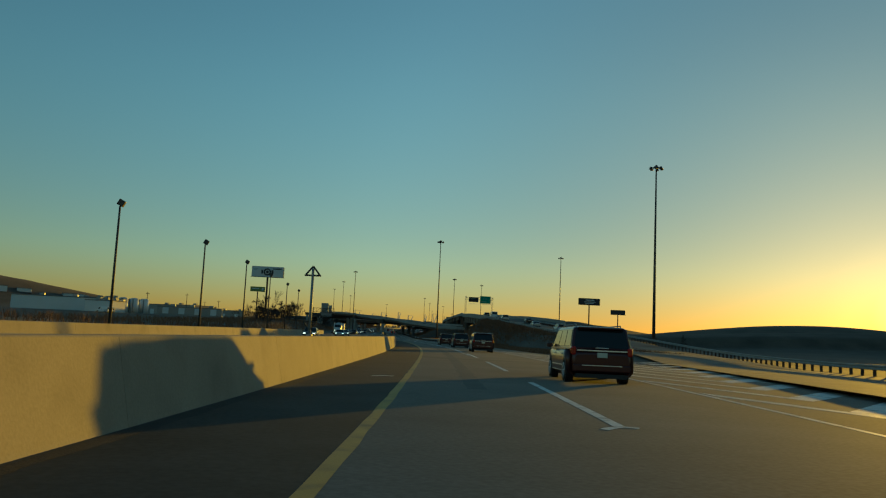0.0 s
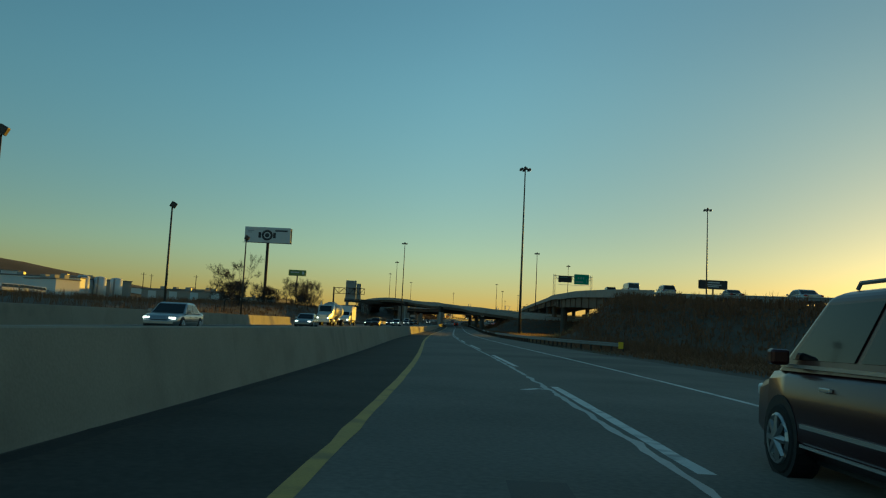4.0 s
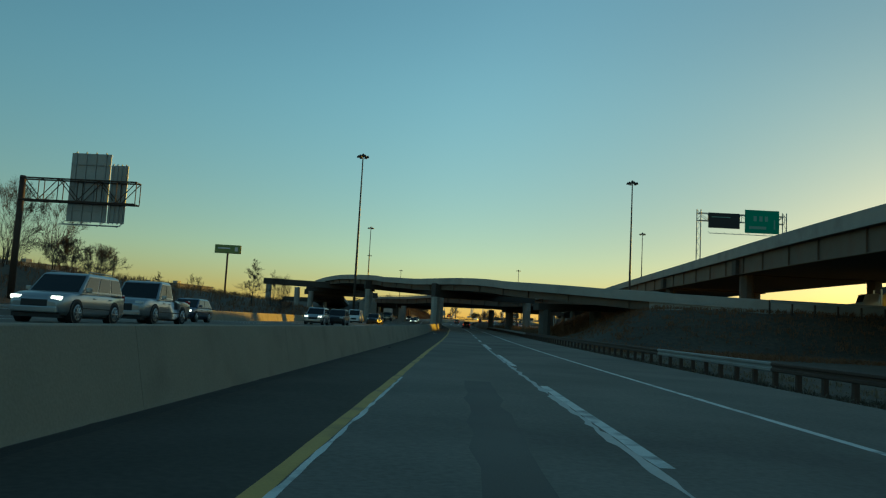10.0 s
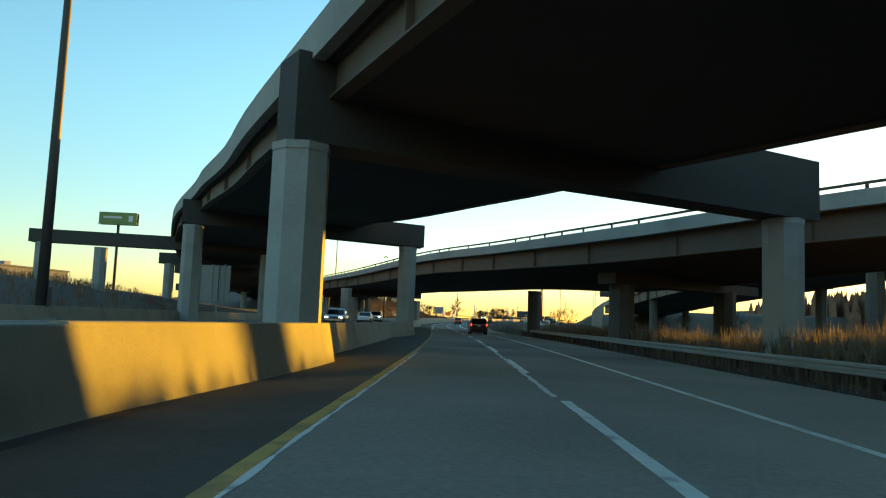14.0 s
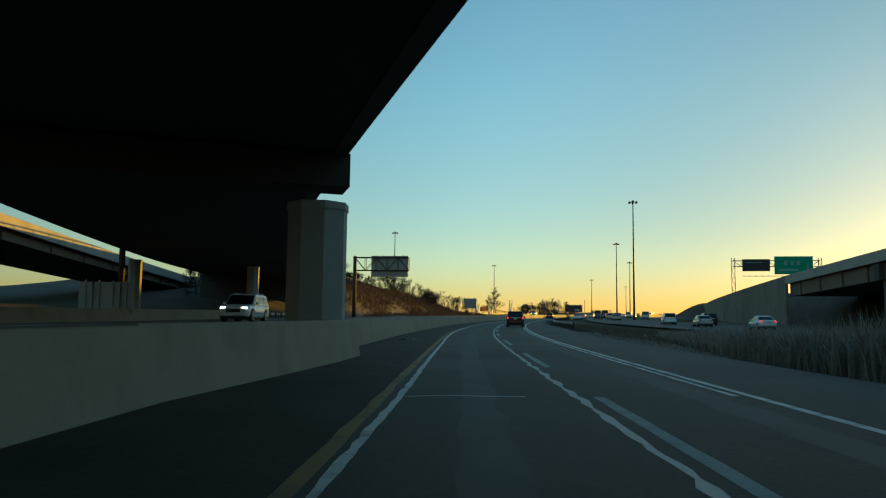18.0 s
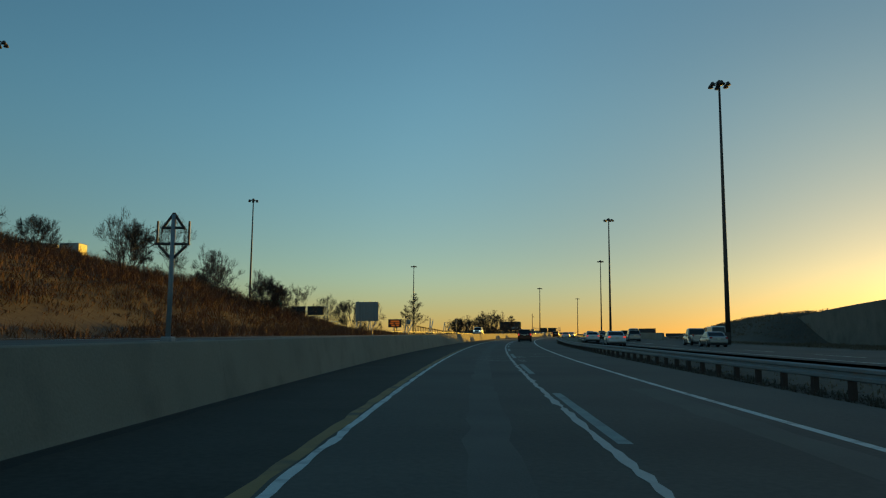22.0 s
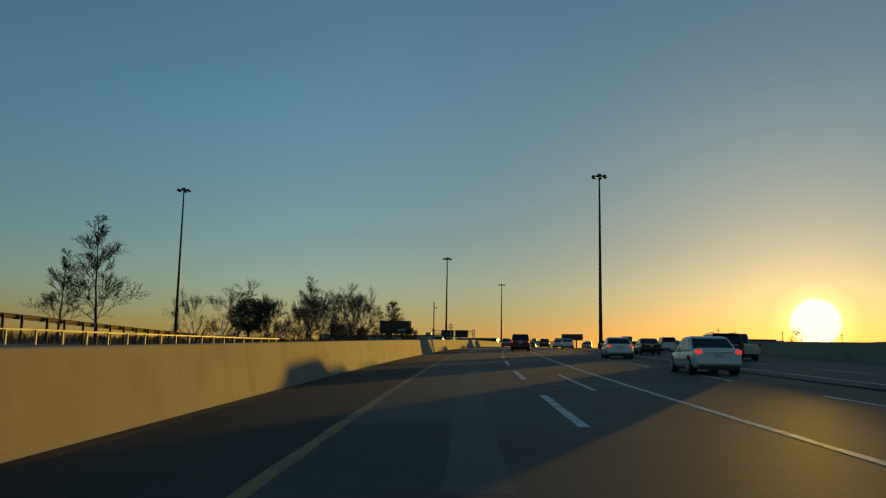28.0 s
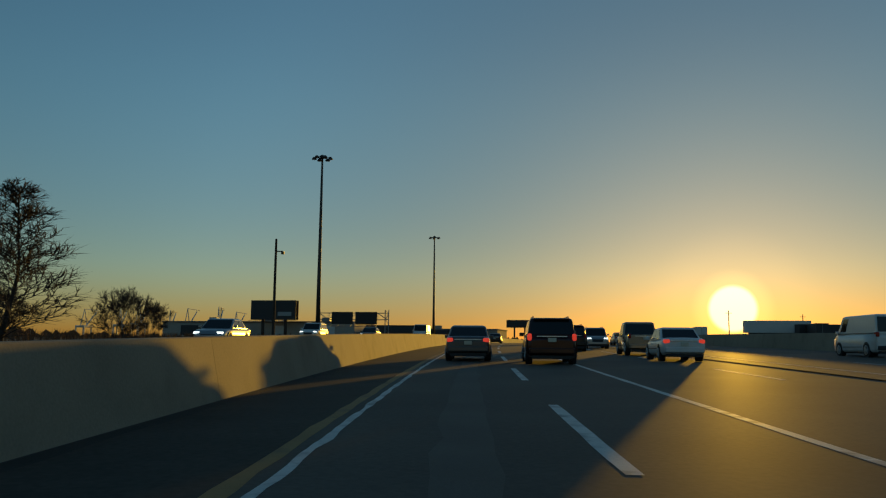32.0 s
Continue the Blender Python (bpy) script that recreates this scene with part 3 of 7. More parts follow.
def flyover(name, label, rows, width, girder=1.9, rail=False, top=-1.0, fall=((0, 0.0), (1, 0.0))):
    """rows: top of the left parapet along the deck; the deck lies to the right of it."""
    f = thing(name, label, "flyover", "flyovers")
    line = curve_of(rows, 3.0)
    # the deck tilts into its bends: fall gives how much higher its right side lies, by the distance along it
    arc = [0.0]
    for (p, n), (q, _) in zip(line, line[1:]):
        arc.append(arc[-1] + (q - p).length)
    rise = [lerp(a, fall) / width for a in arc]

    def swept(pname, prof, material, lab=""):
        places = [[p + n * o + Vector((0, 0, z + k * o)) for o, z in prof] for (p, n), k in zip(line, rise)]
        return part(pname, sweep_mesh(pname, prof, places, material, True, True), f, lab)
    par = 0.0 if not rail else -0.38
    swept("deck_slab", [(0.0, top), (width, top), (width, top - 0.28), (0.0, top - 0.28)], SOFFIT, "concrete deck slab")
    for o0, o1 in ((-0.02, 0.34), (width - 0.34, width + 0.02)):
        swept("parapet", [(o0, top - 0.36), (o0, par), (o0 + 0.04, par + 0.03), (o1 - 0.04, par + 0.03), (o1, par), (o1, top - 0.36)], DECK, "stained concrete parapet")
        if rail:
            c = (o0 + o1) / 2
            swept("top_rail", [(c - 0.06, -0.12), (c + 0.06, -0.12), (c + 0.06, 0.0), (c - 0.06, 0.0)], MAST, "dark steel top rail")
            post = boxes("rail_post", MAST, (-0.06, 0.06, -0.06, 0.06, par, -0.1))
            acc = 0.0
            for (p, n), (q, _), k in zip(line, line[1:], rise):
                acc += (q - p).length
                if acc > 3.0:
                    acc = 0.0
                    part("rail_post", post, f, m=Matrix.Translation(p + n * c + Vector((0, 0, k * c))))

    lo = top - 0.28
    swept("soffit", [(0.9, lo - girder + 0.16), (width - 0.9, lo - girder + 0.16), (width - 0.9, lo - girder + 0.08), (0.9, lo - girder + 0.08)], SOFFIT, "closed underside toned dark for its shade")
    for k in range(2):
        o = 0.75 + (width - 1.5) * k
        g = lo - girder
        swept("girder", [(o - 0.22, g), (o + 0.22, g), (o + 0.22, g + 0.06), (o + 0.03, g + 0.06), (o + 0.03, lo - 0.06), (o + 0.2, lo - 0.06), (o + 0.2, lo), (o - 0.2, lo), (o - 0.2, lo - 0.06), (o - 0.03, lo - 0.06), (o - 0.03, g + 0.06), (o - 0.22, g + 0.06)], GIRDER, "rust-stained steel girder")
    # web stiffeners on the outer girders
    stiff = boxes("stiffener", GIRDER, (-0.1, 0.1, -0.02, 0.02, -girder / 2 + 0.06, girder / 2 - 0.06))
    acc = 0.0
    for (p, n), (q, _), k in zip(line, line[1:], rise):
        acc += (q - p).length
        if acc > 8.5:
            acc = 0.0
            t = Vector((-n.y, n.x, 0))
            for o in (0.75 - 0.12, width - 0.75 + 0.12):
                c = p + n * o
                part("stiffener", stiff, f, m=Matrix.Translation((c.x, c.y, c.z + k * o + lo - girder / 2)) @ Matrix(((n.x, t.x, 0, 0), (n.y, t.y, 0, 0), (0, 0, 1, 0), (0, 0, 0, 1))))
    return f


def retaining_wall(name, label, rows, depth, material, width=0.4, step=3.0):
    """A wall whose top follows rows (s, off, absolute z), down to depth metres below the road."""
    line = curve_of(rows, step)
    w = thing(name, label, "retaining wall", kind="structure")
    for k in range(0, len(line) - 1, 2):
        seg = line[k:k + 3]
        if len(seg) < 2:
            break
        places = []
        for p, n in seg:
            base = terrain(p.x - n.x * 0.6, p.y - n.y * 0.6) - depth
            places.append([p, p + n * width, Vector((p.x + n.x * width, p.y + n.y * width, base)), Vector((p.x, p.y, base))])
        part("wall_panel", sweep_mesh("wall_panel", [0] * 4, places, material, True, True), w)
    return w


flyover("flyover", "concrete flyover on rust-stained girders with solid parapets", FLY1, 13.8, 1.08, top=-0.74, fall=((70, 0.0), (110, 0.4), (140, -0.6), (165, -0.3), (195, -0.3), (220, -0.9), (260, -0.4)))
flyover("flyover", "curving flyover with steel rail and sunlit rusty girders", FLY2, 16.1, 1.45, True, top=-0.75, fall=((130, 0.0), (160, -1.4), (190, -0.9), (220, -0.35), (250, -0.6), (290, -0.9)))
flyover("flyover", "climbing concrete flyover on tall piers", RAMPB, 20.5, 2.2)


def oct_column(bm, x, y, z0, z1, w, d):
    c = 0.3 * min(w, d)
    prof = [(-w / 2 + c, -d / 2), (w / 2 - c, -d / 2), (w / 2, -d / 2 + c), (w / 2, d / 2 - c), (w / 2 - c, d / 2), (-w / 2 + c, d / 2), (-w / 2, d / 2 - c), (-w / 2, -d / 2 + c)]
    a = [bm.verts.new((x + p, y + q, z0)) for p, q in prof]
    b = [bm.verts.new((x + p, y + q, z1)) for p, q in prof]
    for i in range(8):
        bm.faces.new((a[i], a[(i + 1) % 8], b[(i + 1) % 8], b[i]))
    bm.faces.new(b)


def bent(cols, tops, cap=None, label="chamfered concrete bridge pier", w=1.5, cap_h=1.7, stone=COLUMN):
    """A pier: columns at (s, off) up to absolute heights, and a cap beam between two places."""
    v = on_road(*cols[0])
    p = thing("bridge_pier", label, "bridge pier", "bridge piers", pose(v.x, v.y, v.z - 0.6))
    for (s, o), z in zip(cols, tops):
        q = on_road(s, o)
        bm = bmesh.new()
        ground = min(terrain(q.x, q.y), level(s)) - 0.5
        oct_column(bm, q.x - v.x, q.y - v.y, ground - v.z + 0.6, z - v.z + 0.6, w, w)
        col = part("column", bm_mesh("column", bm, stone), p)
        bm = bmesh.new()
        oct_column(bm, q.x - v.x, q.y - v.y, z - v.z + 0.6 - 0.02, z - v.z + 0.6 + 0.2, w * 1.04, w * 1.04)
        part("column_head", bm_mesh("column_head", bm, DECK if stone is COLUMN else stone), p)
    if cap:
        (s0, o0, z0), (s1, o1, z1) = cap
        a, b = on_road(s0, o0), on_road(s1, o1)
        d = Vector((b.x - a.x, b.y - a.y, 0))
        L = d.length
        d.normalize()
        n = Vector((d.y, -d.x, 0))
        bm = bmesh.new()
        vs = []
        for u, z in ((0, z0), (L, z1)):
            for side in (-0.75, 0.75):
                for h in (0, cap_h):
                    vs.append(bm.verts.new(Vector((a.x, a.y, 0)) + d * u + n * side + Vector((0, 0, z + h)) - Vector((v.x, v.y, v.z - 0.6))))
        for q in ((0, 1, 3, 2), (4, 6, 7, 5), (0, 4, 5, 1), (2, 3, 7, 6), (1, 5, 7, 3), (0, 2, 6, 4)):
            bm.faces.new([vs[i] for i in q])
        bmesh.ops.recalc_face_normals(bm, faces=bm.faces)
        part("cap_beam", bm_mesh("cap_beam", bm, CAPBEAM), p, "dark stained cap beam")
    return p


# the barrier swells round the piers that stand in it
for c, out in ((459.5, 0.75), (508.0, 1.25), (545.0, 0.55), (585.5, 1.05)):
    barrier_run("pier_guard", "concrete barrier swelling out round a bridge pier", lambda s, c=c, out=out: barrier_foot(s) + lerp(s, [(c - 13, -0.02), (c - 3, out * 0.85), (c + 1.4, out)]), c - 13, c + 1.4, 7.2, 1.11)
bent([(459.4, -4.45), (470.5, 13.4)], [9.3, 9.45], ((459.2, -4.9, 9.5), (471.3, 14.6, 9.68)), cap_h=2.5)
bent([(421, 11.5), (425, 19.0)], [6.6, 6.8], ((420.5, 10.2, 6.7), (426, 23.5, 7.2)), cap_h=0.9, stone=SHADED_CONCRETE)
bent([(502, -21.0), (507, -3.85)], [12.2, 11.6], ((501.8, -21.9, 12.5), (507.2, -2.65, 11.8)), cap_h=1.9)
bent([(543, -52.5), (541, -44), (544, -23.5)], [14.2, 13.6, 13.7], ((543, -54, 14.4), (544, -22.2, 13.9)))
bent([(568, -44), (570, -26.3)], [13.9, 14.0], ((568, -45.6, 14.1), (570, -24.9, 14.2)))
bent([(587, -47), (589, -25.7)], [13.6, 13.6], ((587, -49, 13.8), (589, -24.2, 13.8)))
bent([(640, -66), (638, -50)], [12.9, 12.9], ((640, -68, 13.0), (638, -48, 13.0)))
bent([(494.3, 11.9), (503.1, 22.3)], [8.15, 8.5], ((493.2, 10.6, 8.35), (506, 25.5, 8.6)), w=1.65, cap_h=0.75, stone=SHADED_CONCRETE)
bent([(536, 11.0)], [9.9], None, stone=SHADED_CONCRETE)
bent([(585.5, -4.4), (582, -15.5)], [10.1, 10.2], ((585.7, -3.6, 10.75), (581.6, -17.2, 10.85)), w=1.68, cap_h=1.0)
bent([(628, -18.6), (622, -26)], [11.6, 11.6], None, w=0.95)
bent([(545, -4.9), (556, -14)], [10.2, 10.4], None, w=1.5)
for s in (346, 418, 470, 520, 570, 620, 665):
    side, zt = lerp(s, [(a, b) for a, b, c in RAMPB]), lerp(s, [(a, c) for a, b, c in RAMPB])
    bent([(s, side + 1.9), (s, side + 18.6)], [zt - 3.6, zt - 3.6], ((s, side + 0.15, zt - 3.5), (s, side + 20.3, zt - 3.5)), w=1.7, cap_h=1.95, stone=SHADED_CONCRETE)
bent([(394, 53.5)], [11.4], None, w=1.7, stone=SHADED_CONCRETE)

retaining_wall("abutment_wall", "concrete abutment under the climbing flyover, toned dark for shade", [(238, 31.2, 5.3), (256, 31.2, 6.3), (284, 31.2, 7.6)], 0.6, SHADED_CONCRETE, 0.7)
retaining_wall("abutment_wall", "concrete abutment under the climbing flyover, toned dark for shade", [(284.8, 31.2, 7.6), (285, 39, 7.6), (285.2, 48.6, 7.6)], 0.6, SHADED_CONCRETE, 0.7)

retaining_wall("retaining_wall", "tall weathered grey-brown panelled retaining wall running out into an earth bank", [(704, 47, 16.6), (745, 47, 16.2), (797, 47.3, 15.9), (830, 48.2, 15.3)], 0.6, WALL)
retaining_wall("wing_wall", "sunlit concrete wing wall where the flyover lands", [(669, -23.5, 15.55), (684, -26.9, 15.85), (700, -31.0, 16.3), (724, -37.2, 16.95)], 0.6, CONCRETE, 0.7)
retaining_wall("abutment_wall", "concrete abutment face under the flyover", [(669, -23.6, 14.4), (667, -31, 14.5), (665, -38.5, 14.9)], 0.6, SHADED_CONCRETE, 0.7)
retaining_wall("abutment_wall", "concrete abutment and wing wall of the flyover", [(400.5, 52, 7.0), (398.2, 36, 7.4), (402.5, 26, 8.0), (405.5, 22.0, 8.5)], 0.6, DECK, 0.7)


SEAL_OLD = mat("faded_road_paint", (0.16, 0.16, 0.155), 0.8, var=0.2, scale=2, fine=40, bump=0.1, stain=0.6, stain_col=(0.07, 0.07, 0.07), stain_scale=1.5)


# ---- road markings, joints and cracks ----
def strip(s0, s1, off, width, z=0.0030, material=WHITE, step=3.0, rough=0.0, seed=0):
    """A painted strip along the road; rough: raggedness of its edges in metres."""
    k = max(1, int(round((s1 - s0) / step)))
    rows = []
    for i in range(k + 1):
        s = s0 + (s1 - s0) * i / k
        o = off(s) if callable(off) else off
        a = rough * noise.noise(Vector((s * 0.9, seed, 0))) + rough * 0.6 * noise.noise(Vector((s * 2.7, seed, 5)))
        b = rough * noise.noise(Vector((s * 0.9, seed + 7, 0))) + rough * 0.6 * noise.noise(Vector((s * 2.7, seed + 7, 5)))
        q = z(s) if callable(z) else z
        rows.append([on_road(s, o - width / 2 + a, q), on_road(s, o + width / 2 + b + 0.01, q)])
    return sweep_mesh("marking", [0, 0], rows, material)


def marking(name, me, label):
    return tagged(new(name, me), label, "road marking", kind="structure")


marking("edge_line", strip(S0, 476, left_edge_line, 0.17, material=YELLOW, step=1.2, rough=0.03), "worn yellow edge line")
marking("edge_line", strip(476, 1380, left_edge_line, 0.16, material=YELLOW_OLD, step=0.8, rough=0.05, seed=4), "faded half worn-off yellow edge line")
for a, b, sd, w in ((552, 848, 3, 0.10), (928, 1380, 8, 0.10)):
    marking("edge_line", strip(a, b, white_edge_line, w, 0.0044, WHITE, 0.35, 0.05, sd), "ragged white edge line beside the faded yellow one")
for a, b, sd in ((268, 330, 9), (440, 470, 6)):
    marking("old_line", strip(a, b, lambda s: left_edge_line(s) + 0.13, 0.05, 0.0044, WHITE, 0.4, 0.05, sd), "ragged remains of an old white edge line")
marking("edge_line", strip(S0, 1380, right_line, 0.15, material=WHITE, step=1.2, rough=0.025, seed=2), "worn white edge line")
marking("old_line", strip(575, 668, lambda s: right_line(s) - 0.28, 0.10, 0.0044, WHITE, 0.4, 0.06, 12), "ragged remains of an old white line")

OILED = mat("oil_darkened_asphalt", (0.098, 0.092, 0.08), 0.75, var=0.3, scale=0.5, fine=50, bump=0.1, spec=0.25, stain=0.6, stain_col=(0.09, 0.088, 0.08), stain_scale=0.3)
for a, b, o, w, sd in ((556, 770, 0.25, 0.55, 71), (556, 700, 3.9, 0.6, 72), (860, 1010, 0.1, 0.6, 73), (20, 130, 0.7, 0.5, 74), (230, 330, 0.5, 0.6, 75)):
    marking("oil_streak", strip(a, b, o, w, 0.0012, OILED, 1.2, 0.12, sd), "dark oily streak along the lane")
FADED = mat("faded_white_paint", (0.27, 0.31, 0.30), 0.75, var=0.2, scale=2, fine=40, bump=0.1, stain=0.6, stain_col=(0.10, 0.11, 0.105), stain_scale=1.5)
ANCHORS = [371.3, 435.8, 482.3, 666.7, 871.8, 926.3, 979.5, 1380]
ends = [(12.5 + 19.7 * (k - 3) + 12.0, 12.0) for k in range(9)] + [(130.8 + 20.9 * k + 11.2, 11.2) for k in range(8)] + [(298.1 + 20.4 * k + 11, 11.0) for k in range(4)]
for a, b in zip(ANCHORS, ANCHORS[1:]):
    n = max(1, round((b - a) / (15.5 if b < 872 else 13.5)))
    ends += [(a + (b - a) * k / n, 7.8 if a < 860 else 6.6) for k in range(n)]
dashes = thing("lane_line", "broken white lane line of long worn dashes", "road marking", kind="structure")
for k, (e, length) in enumerate(ends):
    if 556 < e < 850:
        part("dash", strip(e - length, e, lambda s: lane_line(s) + lerp(s, [(600, 0.35), (640, 0.22), (770, 0.25)]), 0.17, 0.0034, FADED, 1.0, 0.02, k), dashes, "greenish-grey faded dash")
    else:
        part("dash", strip(e - length, e, lane_line, 0.17, 0.0030, WHITE, 1.0, 0.025, k), dashes)
part("dash", strip(873.9, 883, 3.18, 0.12, 0.0030, WHITE, 1.3, 0.02, 1), dashes)
marking("lane_line", strip(912, 962, 3.12, 0.10, 0.0034, FADED, 1.0, 0.03, 2), "thin white line drifting across the next lane")
# ragged old line that runs beside the dashes
for a, b, d, sd in ((58, 250, -0.24, 21), (250, 372, -0.16, 22), (452, 500, -0.1, 24), (548, 806, 0.0, 23)):
    marking("old_line", strip(a, b, lambda s, d=d: lane_line(s) + d, 0.10, 0.0044, SEAL, 0.35, 0.09, sd), "ragged white remains of an old lane line")
# outer lanes of the widening near the end
for k in range(26):
    e = 800 + k * 13.4
    part("dash", strip(e, e + 6.4, lambda s: lane_line(s) + 6.9, 0.15, 0.0030, WHITE, 1.6, 0.02, k), dashes)
    part("dash", strip(700 + k * 13.4, 706.5 + k * 13.4, lambda s: outer_road(s) + 4.2, 0.15, 0.0335, WHITE, 1.6, 0.02, k), dashes)
marking("edge_line", strip(560, 1380, lambda s: outer_road(s) + 0.3, 0.15, 0.0335, WHITE, 2.0, 0.02, 41), "white edge line of the outer road")
for o in (-8.4, -12.0, -15.6, -19.2):
    far = thing("lane_line", "white line of the opposing road", "road marking", kind="structure")
    if o in (-8.4, -19.2):
        part("line", strip(S0, 1040, o, 0.15, lambda s: opp_level(s) + 0.0032, WHITE, 4.0, 0.02, int(-o)), far)
    else:
        for k in range(60):
            part("dash", strip(S0 + k * 18.0, S0 + k * 18.0 + 7.5, o, 0.15, lambda s: opp_level(s) + 0.0032, WHITE, 4.0), far)

# hatched gore between the road and the ramp
gore = thing("gore_hatching", "white diagonal hatching of the ramp gore", "road marking", kind="structure")
def slant(s0, o0, s1, o1, w):
    """A painted bar between two places of the road, w wide along it."""
    rows = [[on_road(s0 + (s1 - s0) * t, o0 + (o1 - o0) * t, 0.0032), on_road(s0 + (s1 - s0) * t + w, o0 + (o1 - o0) * t, 0.0032)] for t in (0, 0.2, 0.4, 0.6, 0.8, 1)]
    part("hatch_bar", sweep_mesh("hatch_bar", [0, 0], rows, WHITE), gore)


for k in range(-1, 9):
    s = 21.2 + k * 4.7
    o = lerp(s, [(16, 8.7), (21.3, 9.5), (29.8, 10.7), (39, 12.1), (50, 13.7), (60, 15.2)])
    reach = (o - right_line(s + 8) - 0.2) / 0.33
    slant(s, o, s + reach, right_line(s + 8) + 0.2, 1.35)
    slant(s + 0.02, o, s + 4.7, o + 3.4, 1.5)
marking("edge_line", strip(-60, 90, lambda s: right_line(s) + lerp(s, [(-60, 9), (20, 6.8), (50, 5.0), (85, 1.0), (90, 0.6)]), 0.15, 0.0032, WHITE, 2.0, 0.02, 51), "white edge line of the ramp")
marking("edge_line", strip(-60, 60, 17.5, 0.13, 0.0032, WHITE, 2.0, 0.02, 52), "white edge line of the ramp")


def crack(rows, width, seed, material=SEAL, name="crack_seal", label="pale wavering bead of crack sealant"):
    """A bead of sealant through places (s, off)."""
    pts = []
    for (s0, o0), (s1, o1) in zip(rows, rows[1:]):
        n = max(3, int(math.hypot(s1 - s0, o1 - o0) / 0.12))
        for k in range(n):
            t = k / n
            pts.append((s0 + (s1 - s0) * t, o0 + (o1 - o0) * t))
    pts.append(rows[-1])
    out = []
    for i, (s, o) in enumerate(pts):
        a, b = pts[max(i - 1, 0)], pts[min(i + 1, len(pts) - 1)]
        d = Vector((b[0] - a[0], b[1] - a[1])).normalized()
        j = 0.10 * noise.noise(Vector((i * 0.16, seed, 2)))
        w = width * (0.65 + 0.7 * abs(noise.noise(Vector((i * 0.3, seed, 9)))))
        cs, co = s - d.y * j, o + d.x * j
        out.append([on_road(cs - d.y * w / 2, co + d.x * w / 2, 0.0052), on_road(cs + d.y * w / 2, co - d.x * w / 2, 0.0052)])
    return marking(name, sweep_mesh("crack_seal", [0, 0], out, material), label)


rc = random.Random(5)
# full-width joints
for s, o0, o1, w in ((212.4, -1.0, 3.0, 0.09), (574.2, -0.9, 1.0, 0.12), (876, -1.0, 4.5, 0.09), (884, -1.5, 4.8, 0.12), (901, -1.5, 4.5, 0.10), (927.4, -1.4, 1.7, 0.10), (947, -1.5, 4.2, 0.10), (683, -1.0, 0.6, 0.08)):
    crack([(s, o0), (s + 0.25, (o0 + o1) / 2), (s + 0.1, o1)], w, s)
marking("joint_band", strip(917.3, 917.95, 4.6, 12.2, 0.0032, SEAL_OLD, 0.2, 0.12, 61), "pale worn concrete joint band across the road")
# beads of sealant across the lanes, stretch by stretch
BEADS = [
    [[(719.6, -0.3), (719.5, 0.7)], [(722.1, 0.0), (721.5, 0.4), (721.4, 1.34)], [(724.3, 0.4), (724.1, 1.5)], [(718.2, 0.3), (718.0, 0.7), (718.1, 1.45)], [(724.8, 2.6), (725.1, 3.4), (724.4, 4.2)],
     [(725.5, 1.9), (724.1, 2.3), (723.1, 1.95), (722.2, 2.4)], [(719.2, 1.86), (718.3, 2.0), (717.6, 2.05)], [(720.4, 1.94), (720.3, 2.4)], [(730.3, 3.1), (729.3, 3.5)], [(717.1, 1.86), (716.9, 2.2)]],
    [[(101.9, 2.0), (101.7, 2.28), (101.1, 2.05), (100.4, 1.7), (100.0, 1.72), (100.2, 1.95)]],
    [[(664.0, 2.0), (663.4, 2.4), (663.3, 3.0)], [(662.4, 2.0), (661.9, 2.4)], [(661.0, 2.1), (660.7, 2.2), (660.5, 2.4)], [(663.5, 3.2), (663.8, 4.35)]],
    [[(775.9, 1.53), (775.4, 1.49), (775.1, 1.66), (774.6, 1.62)], [(780.0, 3.2), (778.7, 3.1), (777.4, 3.06), (775.9, 3.6)], [(775.9, 2.6), (775.3, 2.7), (774.7, 2.57)], [(777.5, 3.5), (777.2, 4.0)], [(779.0, 2.25), (778.3, 2.4)],
     [(778.0, 1.77), (778.05, 2.1)], [(779.6, 1.76), (779.1, 2.05)]],
]
for k, group in enumerate(BEADS):
    for q, rows in enumerate(group):
        crack(rows, 0.085, 40 * k + q)
for base in (748, 758, 790, 880, 950):
    for k in range(3):
        a, b = base + k * 2.6 + rc.uniform(-1, 1), rc.uniform(2.2, 3.6)
        crack([(a, b), (a + rc.uniform(-0.5, 0.8), b + rc.uniform(0.4, 1.0))], 0.06, a + 3)
for s, o in ((140.6, 1.5), (96, -2.2), (310, -2.6), (60, -2.3), (24, -2.2), (12, 2.2)):
    crack([(s, o), (s + 0.5, o + 0.35), (s + 0.4, o + 0.6)], 0.22, s, WHITE, "paint_patch", "small worn patch of white paint")
GRIT = mat("black_grit", (0.028, 0.025, 0.022), 0.95, var=0.4, scale=1.5, fine=30, bump=0.3)
marking("grit_strip", strip(S0, 1380, lambda s: barrier_foot(s) + 0.17, 0.24, 0.0030, GRIT, 0.7, 0.10, 81), "dark strip of grit along the foot of the barrier")
# ---- litter along the barrier ----
LITTER = mat("litter_paper", (0.55, 0.56, 0.54), 0.8, var=0.2, scale=8, fine=40, bump=0.1)
RUBBLE = mat("tyre_shred", (0.02, 0.02, 0.02), 0.9, var=0.2, scale=8, fine=40, bump=0.1)


